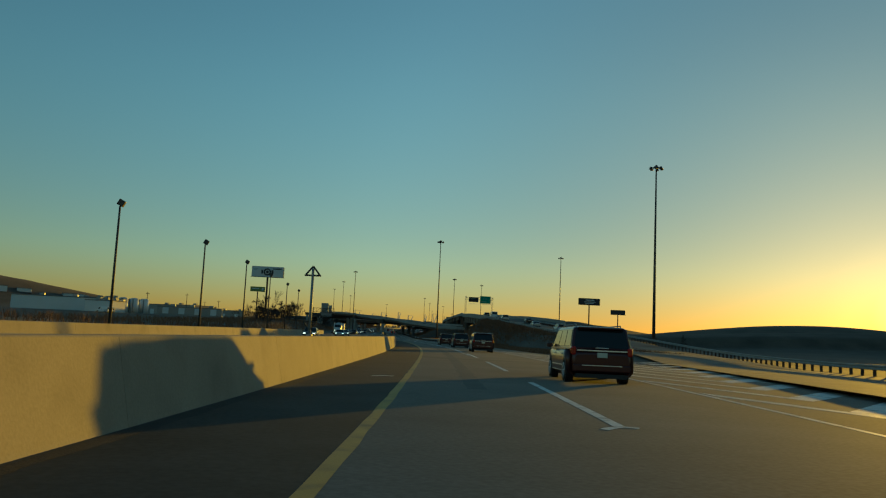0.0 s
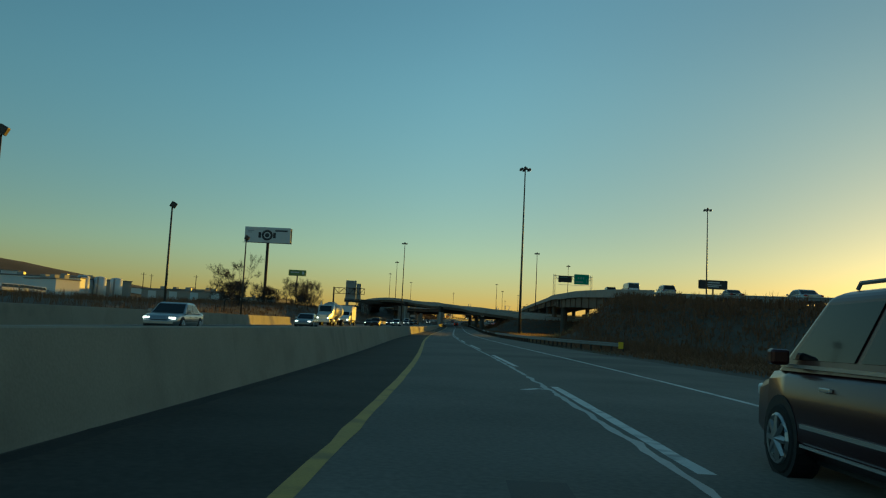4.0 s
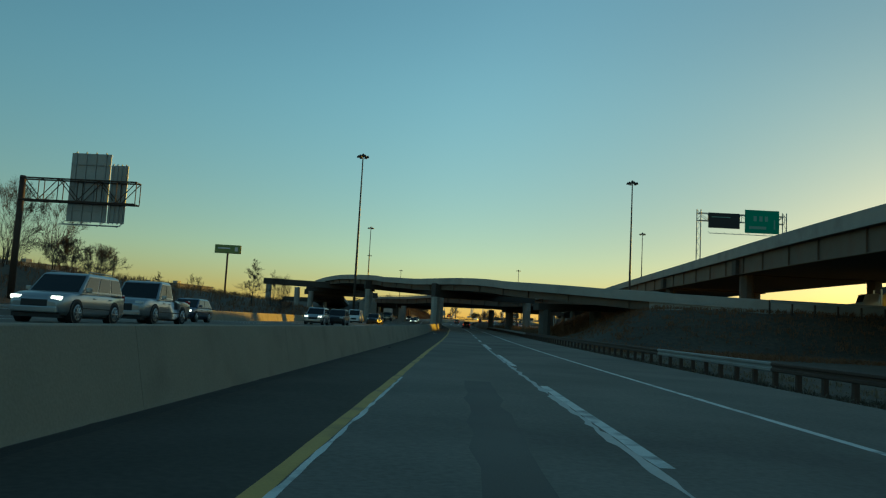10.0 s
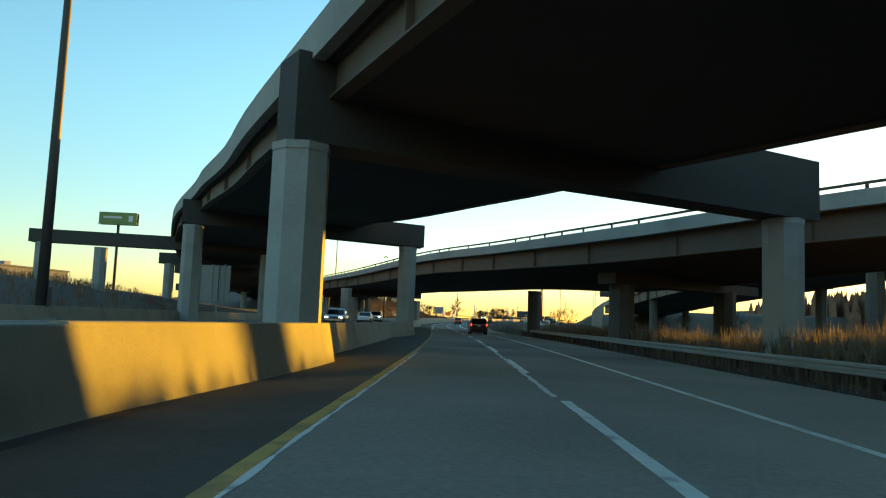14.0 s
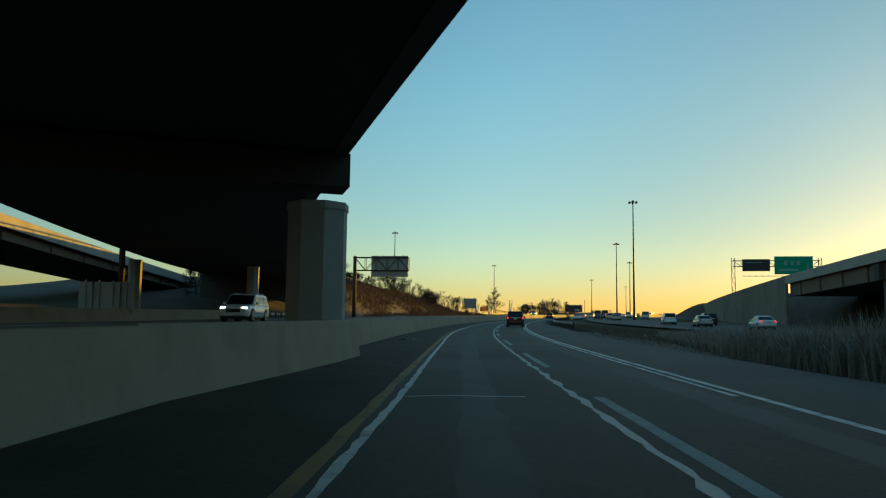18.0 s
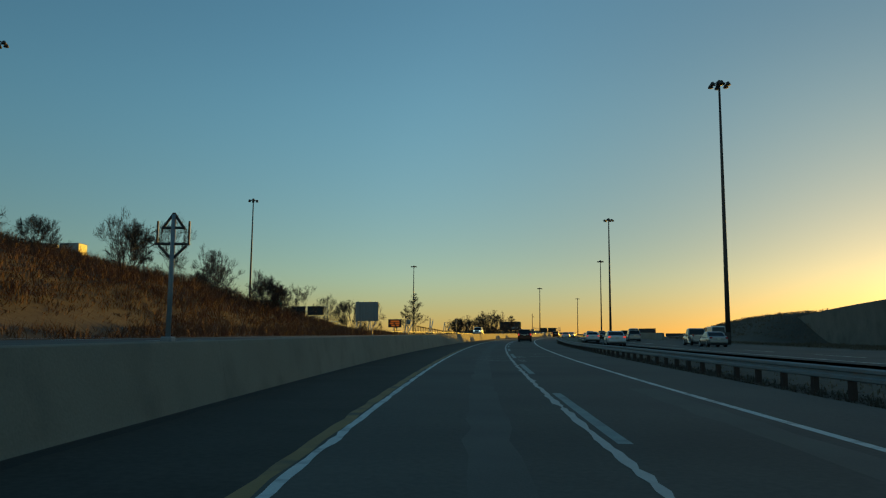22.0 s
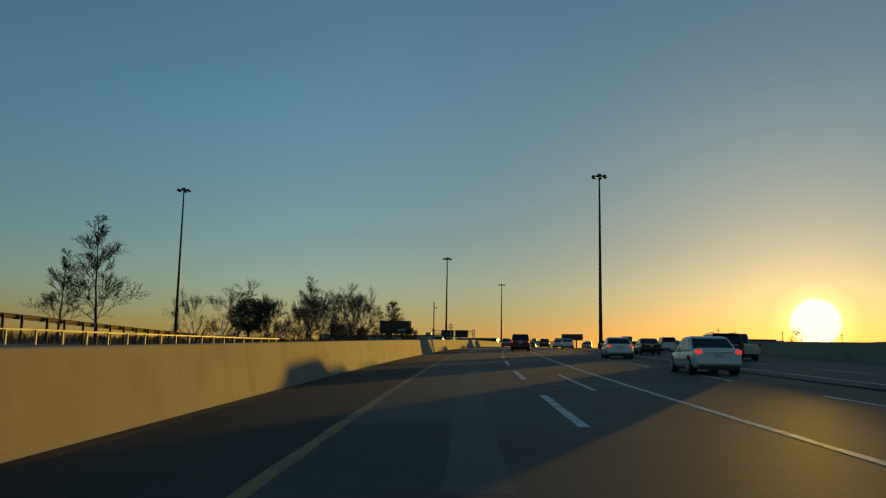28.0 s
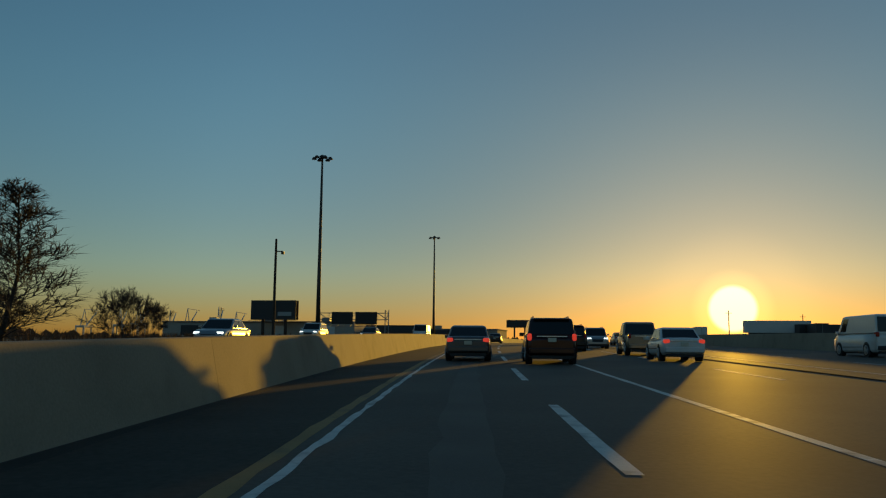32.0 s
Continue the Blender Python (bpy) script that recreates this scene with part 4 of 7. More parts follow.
def scrap(s, off, size, material, label, cat):
    bm = bmesh.new()
    bmesh.ops.create_icosphere(bm, subdivisions=2, radius=1)
    for v in bm.verts:
        v.co *= 0.7 + 0.6 * noise.noise(v.co * 1.7 + Vector((s, off, 0)))
        v.co = Vector((v.co.x * size, v.co.y * size * 0.6, max(0, v.co.z) * size * 0.35))
    ob = tagged(new(cat.replace(" ", "_"), bm_mesh("scrap", bm, material)), label, cat)
    ob.matrix_world = spot(s, off, 0.008, s * 40)


for s, o, z in ((416, -3.3, 0.22), (417.2, -3.0, 0.14), (72, -3.6, 0.10), (74, -3.5, 0.08), (300, -3.2, 0.13), (604, -2.7, 0.10)):
    scrap(s, o, z, LITTER, "crumpled pale litter lying by the barrier", "litter")
for s, o, z in ((603, -3.2, 0.24), (222, -3.6, 0.18), (565, -3.0, 0.15), (297, -3.5, 0.14), (299, -3.6, 0.10), (352, -3.5, 0.12)):
    scrap(s, o, z, RUBBLE, "black shred of tyre lying by the barrier", "tyre scrap")


# ---- steel guard rails ----
def guard_rail(label, rows, bright=((-200, 2000),)):
    """rows: (s, off, height over the road) of the beam's top; bright: stretches with pale beams."""
    g = thing("guard_rail", label, "guard rail", "guard rails")
    line = curve_of([(s, o, level(s) + z) for s, o, z in rows], 1.9)
    sec = [(0.0, 0.0), (0.05, -0.03), (0.05, -0.09), (0.0, -0.13), (0.0, -0.18), (0.05, -0.22), (0.05, -0.28), (0.0, -0.31), (0.012, -0.31), (0.062, -0.285), (0.062, -0.215), (0.012, -0.18), (0.012, -0.13), (0.062, -0.095), (0.062, -0.025), (0.012, 0.0)]
    for k in range(0, len(line) - 1, 4):
        seg = line[k:k + 5]
        places = [[p + n * (-o) + Vector((0, 0, z)) for o, z in sec] for p, n in seg]
        if len(seg) > 1:
            at = nearest(seg[2 if len(seg) > 2 else 0][0].x, seg[2 if len(seg) > 2 else 0][0].y)[0]
            pale_steel = any(a < at < b for a, b in bright)
            # the other beams get rust and shade together as one dark steel
            part("beam", sweep_mesh("beam", sec, places, STEEL if pale_steel else DARKSTEEL, True, True), g, "" if pale_steel or not bright else "dark beam, rust and shade in one tone")
    post = boxes("post", DARKSTEEL, (-0.07, 0.07, -0.075, 0.075, -1.5, -0.02))
    for k in range(0, len(line), 1):
        p, n = line[k]
        part("post", post, g, m=Matrix.Translation(p + n * 0.1))
    return g, line


g1, l1 = guard_rail("long galvanised steel guard rail on short posts", [(189, 14.8, 0.62), (200, 12.4, 0.64), (220, 10.6, 0.66), (260, 10.2, 0.66), (330, 10.2, 0.66), (420, 9.8, 0.66), (500, 10.2, 0.66), (545, 10.6, 0.66)], bright=((180, 282), (313, 322), (340, 352), (430, 560)))
p, n = l1[0]
part("end_marker", boxes("end_marker", WARN, (-0.3, 0.1, -0.06, 0.02, -0.45, 0.08), bevel=0.01), g1, "yellow end marker plate", Matrix.Translation(p) @ pose(0, 0, 0, 0, 0, heading(189)))
guard_rail("galvanised steel guard rail between two carriageways", [(655, 10.0, 0.62), (690, 8.6, 0.56), (730, 8.3, 0.50), (765, 8.1, 0.43), (800, 8.0, 0.55), (832, 8.1, 0.62)])
guard_rail("rusty steel guard rail on the ramp bank", [(s, ramp_off(s) - 5.6, ramp_level(s) - level(s) + 0.75) for s in (130, 160, 190, 215, 235)])
guard_rail("steel guard rail at the far side of the ramp", [(s, ramp_off(s) + 5.8, ramp_level(s) - level(s) + 0.75) for s in (-70, -20, 20, 60, 100, 140, 180, 215, 235)])
guard_rail("steel guard rail beside the low road", [(401, 95, 5.4), (397.2, 78, 5.4), (393.4, 60, 5.4), (392.6, 45, 5.4), (395, 32, 5.6)])
# box-beam rail beyond the opposing lanes, its lit top standing over a shaded verge
def beam_level(q):
    return lerp(q, [(826, 1.42), (891, 1.38), (902, 1.24), (925, 1.02), (936, 0.95)])


wall_rail = thing("parapet_rail", "slim sunlit steel box rail on short posts", "railing", "guard rails")
for a in range(826, 936, 11):
    part("rail", along("rail", [(-21.50, lambda q: beam_level(q) - 0.09), (-21.62, lambda q: beam_level(q) - 0.09), (-21.62, beam_level), (-21.50, beam_level)], a, min(936, a + 11), 3.7, STEEL, True, True), wall_rail)
rail_foot = boxes("post", STEEL, (-0.05, 0.05, -0.05, 0.05, -1.1, -0.06))
for k in range(44):
    a = 827 + k * 2.5
    part("post", rail_foot, wall_rail, m=spot(a, -21.44, beam_level(a)))
guard_rail("dark guard rail of a falling side road", [(876, -26.5, 2.95), (886, -26.5, 2.6), (899, -26.5, 2.22), (906, -26.5, 1.95), (916, -26.5, 1.6), (926, -26.5, 1.3)], bright=())
guard_rail("steel guard rail beyond the opposing lanes", [(s, o, opp_level(s) + 0.5) for s, o in ((330, -24.5), (420, -25), (520, -26), (600, -24), (690, -23))])
# low concrete barrier of the outer road and near the merge
barrier_run("low_barrier", "low dark concrete barrier between merging roads", lambda s: lerp(s, [(780, 10.3), (850, 9.8), (880, 10.0)]), 780, 850, 6.1, 0.6)
barrier_run("outer_barrier", "long concrete barrier of the outer road", lambda s: outer_road(s) + 15.5, 840, 1380, 12.2, 1.4)


# ---- high-mast lamps ----
def high_mast():
    """A unit mast, 36 m tall, origin at its base."""
    H = 36.0
    t = thing("high_mast_lamp", "tall tapered dark steel high-mast lamp with a ring of floodlights", "street lamp", "high-mast lamps")
    bm = bmesh.new()
    tube(bm, [(0, 0, 0.3), (0, 0, H * 0.33), (0, 0, H * 0.66), (0, 0, H - 0.6)], [0.30, 0.24, 0.18, 0.12], 12)
    part("pole", bm_mesh("pole", bm, MAST, True), t)
    bm = bmesh.new()
    tube(bm, [(0, 0, -0.9), (0, 0, 0.3)], [0.8, 0.8], 14)
    part("footing", bm_mesh("footing", bm, COLUMN), t, "round concrete footing")
    part("hatch_box", boxes("hatch_box", MAST, (-0.3, 0.3, -0.46, -0.25, 0.9, 1.9), bevel=0.03), t)
    bm = bmesh.new()
    ring = [(0.62 * math.cos(a), 0.62 * math.sin(a), H - 0.55) for a in (2 * math.pi * k / 16 for k in range(17))]
    tube(bm, ring, [0.06] * 17, 6, False)
    part("ring", bm_mesh("ring", bm, MAST), t)
    bm = bmesh.new()
    tube(bm, [(0.05, 0, H - 0.55), (0.95, 0, H - 0.55)], [0.05, 0.05], 5)
    arm = bm_mesh("lamp_arm", bm, MAST)
    for a in range(6):
        part("lamp_arm", arm, t, m=Matrix.Rotation(a * math.pi / 3, 4, 'Z'))
    bm = bmesh.new()
    tube(bm, [(0, 0, H - 0.75), (0, 0, H - 0.2), (0, 0, H)], [0.3, 0.3, 0.08], 10)
    part("head_cap", bm_mesh("head_cap", bm, MAST, True), t)
    bm = bmesh.new()
    tube(bm, [(0, 0, 0.16), (0, 0, 0.05), (0, 0, -0.28), (0, 0, -0.34)], [0.12, 0.2, 0.33, 0.30], 10)
    lamp = bm_mesh("floodlight", bm, MAST, True)
    for a in range(6):
        part("floodlight", lamp, t, m=Matrix.Translation((1.02 * math.cos(a * math.pi / 3), 1.02 * math.sin(a * math.pi / 3), H - 0.6)))
    return t


MASTS = [(139, 41.4, 34.3), (296, 16.0, 38.2), (360, 74.8, 41.6), (480, -21.9, 40.2), (491, 38.2, 39.6), (633, -32.6, 44.3), (625, 74.6, 46.1), (769, -59.7, 46.2),
         (776, 26.4, 41.3), (874, 19.9, 40.9), (864, -64.7, 45.8), (992, -59.0, 43.7), (981, 15.4, 42.9), (1063, -20.9, 39.9), (1135, -16.5, 39.7)]
unit = high_mast()
for k, (s, o, top) in enumerate(MASTS):
    v = on_road(s, o)
    base = terrain(v.x, v.y)
    m = pose(v.x, v.y, base, 0, 0, 40 * k) @ Matrix.Diagonal((1, 1, (top - base) / 36.0, 1))
    if k == 0:
        unit.matrix_world = m
    else:
        c = copy_thing(unit, Matrix.Identity(4))
        c.matrix_basis = m


def flood_pole():
    t = thing("street_lamp", "slim dark steel pole with one square floodlight on top", "street lamp", "roadside floodlight poles")
    bm = bmesh.new()
    tube(bm, [(0, 0, -0.3), (0, 0, 6), (0, 0, 12.2)], [0.15, 0.12, 0.09], 10)
    part("pole", bm_mesh("pole", bm, MAST, True), t)
    bm = bmesh.new()
    box(bm, -0.32, 0.32, -0.2, 0.2, -0.3, 0.3, 0.05, pose(0.12, 0, 12.5, 0, 28, 0))
    part("floodlight", bm_mesh("floodlight", bm, MAST), t)
    bm = bmesh.new()
    tube(bm, [(0, 0, 12.1), (0.1, 0, 12.3), (0.14, 0, 12.5)], [0.06, 0.06, 0.05], 6)
    part("bracket", bm_mesh("bracket", bm, MAST), t)
    return t


unit = flood_pole()
for k, (s, o) in enumerate(((77, -30.4), (111, -30.4), (142.4, -30), (175.6, -29.6), (208.5, -29.1), (241, -29.1), (14, -30.4), (45, -30.4))):
    v = on_road(s, o)
    m = pose(v.x, v.y, terrain(v.x, v.y), 0, 0, heading(s) + 25 * (k % 3))
    if k == 0:
        unit.matrix_world = m
    else:
        copy_thing(unit, m)


def detector_pole(low=False):
    """A short pole bolted to the barrier with a triangular arm and two upright whips."""
    t = thing("detector_pole", "short galvanised pole with a triangular detector frame on the barrier", "detector pole", "detector poles on the barrier")
    bm = bmesh.new()
    tube(bm, [(0, 0, 1.0), (0, 0, 3.12 if low else 2.94)], [0.045, 0.04], 8)
    part("pole", bm_mesh("pole", bm, STEEL, True), t)

    def bars(name, segs, r, lab=""):
        b = bmesh.new()
        for p, q in segs:
            tube(b, [p, q], [r, r], 6)
        part(name, bm_mesh(name, b, MAST), t, lab)
    if low:
        bars("antenna_frame", [((-0.24, 0, 2.88), (0, 0, 3.18)), ((0.24, 0, 2.88), (0, 0, 3.18)), ((-0.2, 0, 2.9), (0.2, 0, 2.9))], 0.03)
        bars("cross_arm", [((-0.2, 0, 1.5), (0.2, 0, 1.5)), ((-0.2, 0, 1.5), (0, 0, 1.25)), ((0.2, 0, 1.5), (0, 0, 1.25))], 0.022)
        part("bracket", boxes("bracket", STEEL, (-0.09, 0.09, -0.11, 0.11, 0.94, 1.14), bevel=0.02), t, "steel clamp bracket")
        return t
    bars("cross_arm", [((-0.28, 0, 2.5), (0.28, 0, 2.5)), ((-0.23, 0, 2.48), (0, 0, 2.27)), ((0.23, 0, 2.48), (0, 0, 2.27))], 0.022)
    bars("antenna_frame", [((-0.17, 0, 2.74), (0.17, 0, 2.74)), ((-0.19, 0, 2.72), (0, 0, 2.96)), ((0.19, 0, 2.72), (0, 0, 2.96))], 0.022)
    bars("whip", [((-0.26, 0, 2.5), (-0.26, 0, 2.84))], 0.017)
    bars("whip", [((0.26, 0, 2.5), (0.26, 0, 2.84))], 0.017)
    part("bracket", boxes("bracket", STEEL, (-0.09, 0.09, -0.11, 0.11, 0.94, 1.14), bevel=0.02), t, "steel clamp bracket")
    return t


unit = detector_pole()
plain = detector_pole(True)
plain.matrix_world = spot(24.5, barrier_foot(24.5) - 0.34, 0.0)
for k, (s, d, tall) in enumerate(((126.0, 0.34, 1.0), (693.8, 0.34, 1.1), (778.9, 0.34, 1.0), (948.0, 0.50, 1.0))):
    m = spot(s, barrier_foot(s) - d, 1.0 - tall) @ Matrix.Diagonal((1, 1, tall, 1))
    if k == 0:
        unit.matrix_world = m
    else:
        copy_thing(unit, m)


# ---- sign gantries ----
def truss(bm, a, b, h, d, n):
    """A box truss from a to b, h high and d deep."""
    a, b = Vector(a), Vector(b)
    u = (b - a) / n
    w = Vector((0, d, 0))
    for off in (Vector(), w):
        for z in (0, h):
            tube(bm, [a + off + Vector((0, 0, z)), b + off + Vector((0, 0, z))], [0.07, 0.07], 6)
        for k in range(n):
            p, q = a + u * k + off, a + u * (k + 1) + off
            tube(bm, [p, q + Vector((0, 0, h))] if k % 2 else [p + Vector((0, 0, h)), q], [0.04, 0.04], 5)
            tube(bm, [q, q + Vector((0, 0, h))], [0.04, 0.04], 5)
    for k in range(n + 1):
        for z in (0, h):
            tube(bm, [a + u * k + Vector((0, 0, z)), a + u * k + w + Vector((0, 0, z))], [0.035, 0.035], 5)


def panel(t, name, x0, x1, z0, z1, y, material, lab, rows=()):
    """A sign panel facing -y; rows: bars of lettering (x0, x1, z0, z1) in shares of it."""
    p = part(name, boxes(name, material, (x0, x1, y - 0.05, y + 0.05, z0, z1), bevel=0.03), t, lab)
    for a, b, c, d in rows:
        part("lettering", boxes("lettering", FAINT, (x0 + (x1 - x0) * a, x0 + (x1 - x0) * b, y - 0.064, y - 0.054, z0 + (z1 - z0) * c, z0 + (z1 - z0) * d)), p, "pale lettering bars")
    return p


def stiff_back(t, x0, x1, z0, z1, y):
    """Stringers on the back of a panel that faces away."""
    for k in range(4):
        x = x0 + (x1 - x0) * (k + 0.5) / 4
        part("stringer", boxes("stringer", STEEL, (x - 0.05, x + 0.05, y - 0.12, y - 0.052, z0 - 0.1, z1 + 0.1)), t)
    for k in range(3):
        z = z0 + (z1 - z0) * (k + 0.5) / 3
        part("stringer", boxes("stringer", STEEL, (x0 + 0.05, x1 - 0.05, y - 0.16, y - 0.122, z - 0.04, z + 0.04)), t)


def walkway(t, x0, x1, z, y):
    bm = bmesh.new()
    n = max(2, int((x1 - x0) / 1.3))
    for k in range(n + 1):
        x = x0 + (x1 - x0) * k / n
        tube(bm, [(x, y, z + 0.4), (x, y - 1.0, z), (x, y - 1.25, z - 0.12)], [0.03, 0.03, 0.03], 5)
    tube(bm, [(x0, y - 0.9, z), (x1, y - 0.9, z)], [0.03, 0.03], 5)
    tube(bm, [(x0, y - 0.5, z + 0.1), (x1, y - 0.5, z + 0.1)], [0.03, 0.03], 5)
    part("catwalk", bm_mesh("catwalk", bm, STEEL), t, "narrow steel catwalk and sign lights")


def twin_gantry(s, off0, off1, base0, base1, top, panels, label):
    t = thing("sign_gantry", label, "sign gantry", "sign gantries", spot(s, off0, base0 - level(s)))
    W = off1 - off0
    for x, b in ((0, 0), (W, base1 - base0)):
        bm = bmesh.new()
        for dx in (-0.35, 0.35):
            tube(bm, [(x + dx, 0, b), (x + dx, 0, top)], [0.09, 0.09], 8)
        n = max(3, int((top - b) / 0.9))
        for k in range(n):
            z0, z1 = b + (top - b) * k / n, b + (top - b) * (k + 1) / n
            tube(bm, [(x - 0.35, 0, z0), (x + 0.35, 0, z1)] if k % 2 else [(x + 0.35, 0, z0), (x - 0.35, 0, z1)], [0.04, 0.04], 5)
        part("tower", bm_mesh("tower", bm, STEEL), t, "latticed steel tower")
    bm = bmesh.new()
    truss(bm, (0, 0, top - 1.9), (W, 0, top - 1.9), 1.3, 0.9, max(4, int(W / 1.8)))
    part("truss", bm_mesh("truss", bm, STEEL), t, "steel box truss")
    for x0, x1, z0, z1, kind, rows in panels:
        panel(t, "message_board" if kind is DARK else "sign_panel", x0, x1, z0, z1, -0.2, kind, "black message board" if kind is DARK else "green guide sign panel", rows)
    walkway(t, min(p[0] for p in panels), max(p[1] for p in panels), min(p[2] for p in panels) - 0.5, -0.2)
    return t


GREEN_ROWS = [(0.25, 0.34, 0.52, 0.74), (0.42, 0.51, 0.52, 0.74), (0.58, 0.67, 0.52, 0.74), (0.12, 0.62, 0.18, 0.30), (0.84, 0.88, 0.2, 0.6)]
VMS_ROWS = [(0.1, 0.7, 0.70, 0.75)]
twin_gantry(452, 41.3, 56.3, 16.6, 16.6, 10.4, [(1.6, 7.1, 7.2, 9.9, DARK, VMS_ROWS), (8.0, 14.0, 6.6, 10.7, SIGN_GREEN, GREEN_ROWS)], "steel sign gantry with a message board and a green sign")
twin_gantry(752, 47.2, 65.5, 16.0, 16.0, 7.9, [(1.9, 7.8, 4.9, 7.6, DARK, VMS_ROWS), (8.7, 16.8, 4.2, 8.2, SIGN_GREEN, GREEN_ROWS)], "steel sign gantry on the ramp wall with two signs")
twin_gantry(1122, -37.6, -23.7, level(1122) - 0.2, level(1122) - 0.2, 6.4, [(2.8, 7.1, 3.6, 6.0, DARK, ()), (7.6, 12.0, 3.6, 6.0, DARK, ())], "sign gantry with two dark panels over the opposing road")
twin_gantry(890, -66.0, -54.6, level(890), level(890), 8.6, [(1.8, 5.6, 5.8, 8.2, DARK, ()), (6.2, 10.8, 5.8, 8.2, DARK, ()), (-6.0, -1.2, 7.2, 10.0, SIGN_GREEN, ())], "sign gantry with dark panels beyond the brush bank")


def arm_gantry(s, off, reach, top, panels, label):
    """A post with a truss arm to the right; panels face away from the camera's side."""
    v = on_road(s, off)
    t = thing("sign_gantry", label, "sign gantry", "sign gantries", spot(s, off, terrain(v.x, v.y) - level(s)))
    bm = bmesh.new()
    tube(bm, [(0, 0, -0.3), (0, 0, top + 0.1)], [0.28, 0.24], 12)
    part("post", bm_mesh("post", bm, DARKSTEEL, True), t, "dark round steel post")
    bm = bmesh.new()
    truss(bm, (0, -0.45, top - 1.9), (reach, -0.45, top - 1.9), 1.8, 0.9, max(4, int(reach / 1.5)))
    part("truss", bm_mesh("truss", bm, DARKSTEEL), t, "dark steel truss arm")
    for x0, x1, z0, z1 in panels:
        panel(t, "sign_panel", x0, x1, z0, z1, 0.62, SIGN_BACK, "bare aluminium back of a sign")
        stiff_back(t, x0, x1, z0, z1, 0.62)
    walkway(t, min(p[0] for p in panels), max(p[1] for p in panels), min(p[2] for p in panels) - 0.4, 0.5)
    return t


arm_gantry(375, -36.3, 9.6, 10.0, [(3.6, 6.9, 6.6, 12.3), (6.98, 8.4, 6.6, 11.4)], "dark steel cantilever gantry with sign backs")
arm_gantry(671.8, -19.15, 7.6, 8.55, [(2.2, 7.4, 5.8, 8.75)], "dark steel cantilever gantry with one wide sign back")


def post_sign(s, off, w, z0, z1, label, face=SIGN_BACK, posts=2):
    v = on_road(s, off)
    t = thing("road_sign", label, "road sign", "roadside signs", spot(s, off, terrain(v.x, v.y) - level(s)))
    dz = level(s) - terrain(v.x, v.y)
    for k in range(posts):
        x = w * (k + 0.5) / posts
        part("post", boxes("post", STEEL, (x - 0.06, x + 0.06, -0.04, 0.06, -0.3, z1 + dz)), t)
    panel(t, "sign_panel", 0, w, z0 + dz, z1 + dz, 0.14, face, "")
    if face is SIGN_BACK:
        stiff_back(t, 0, w, z0 + dz, z1 + dz, 0.14)
    return t


post_sign(806, -23.4, 3.7, 3.0, 6.0, "large grey sign back on two posts by the road")
post_sign(846, -22.6, 0.8, 3.0, 3.8, "small square sign on one post", SIGN_BACK, 1)
post_sign(508, -23.5, 4.2, 2.2, 5.4, "grey sign back on posts beyond the barrier")
post_sign(612, -25.0, 3.6, 1.2, 3.2, "pale sign back on two posts")
# portable amber message board
t = thing("message_board", "portable amber message board on a trailer post", "message board", m=spot(834, -23.8))
panel(t, "board", 0, 2.6, 2.2, 3.75, 0, DARK, "dark board with lit amber writing bars", [])
for x0, x1, z0 in ((0.18, 0.84, 0.66), (0.12, 0.40, 0.40), (0.52, 0.86, 0.40), (0.24, 0.52, 0.14), (0.62, 0.82, 0.14)):
    part("lettering", boxes("lettering", AMBER, (2.6 * x0, 2.6 * x1, -0.07, -0.054, 2.2 + 1.55 * z0, 2.2 + 1.55 * (z0 + 0.17))), t, "lit amber lettering bars")
part("post", boxes("post", ORANGE, (1.2, 1.4, -0.02, 0.18, 0.5, 2.25), bevel=0.02), t)
part("trailer", boxes("trailer", ORANGE, (0.5, 2.1, -0.5, 0.9, 0.25, 0.6), bevel=0.04), t, "low trailer base")
part("hitch", boxes("hitch", DARKSTEEL, (1.2, 1.4, -1.5, -0.5, 0.3, 0.4)), t)
for x in (0.35, 2.05):
    bm = bmesh.new()
    tube(bm, [(x, 0.2, 0.3), (x + 0.2, 0.2, 0.3)], [0.3, 0.3], 14)
    part("wheel", bm_mesh("wheel", bm, TYRE), t)


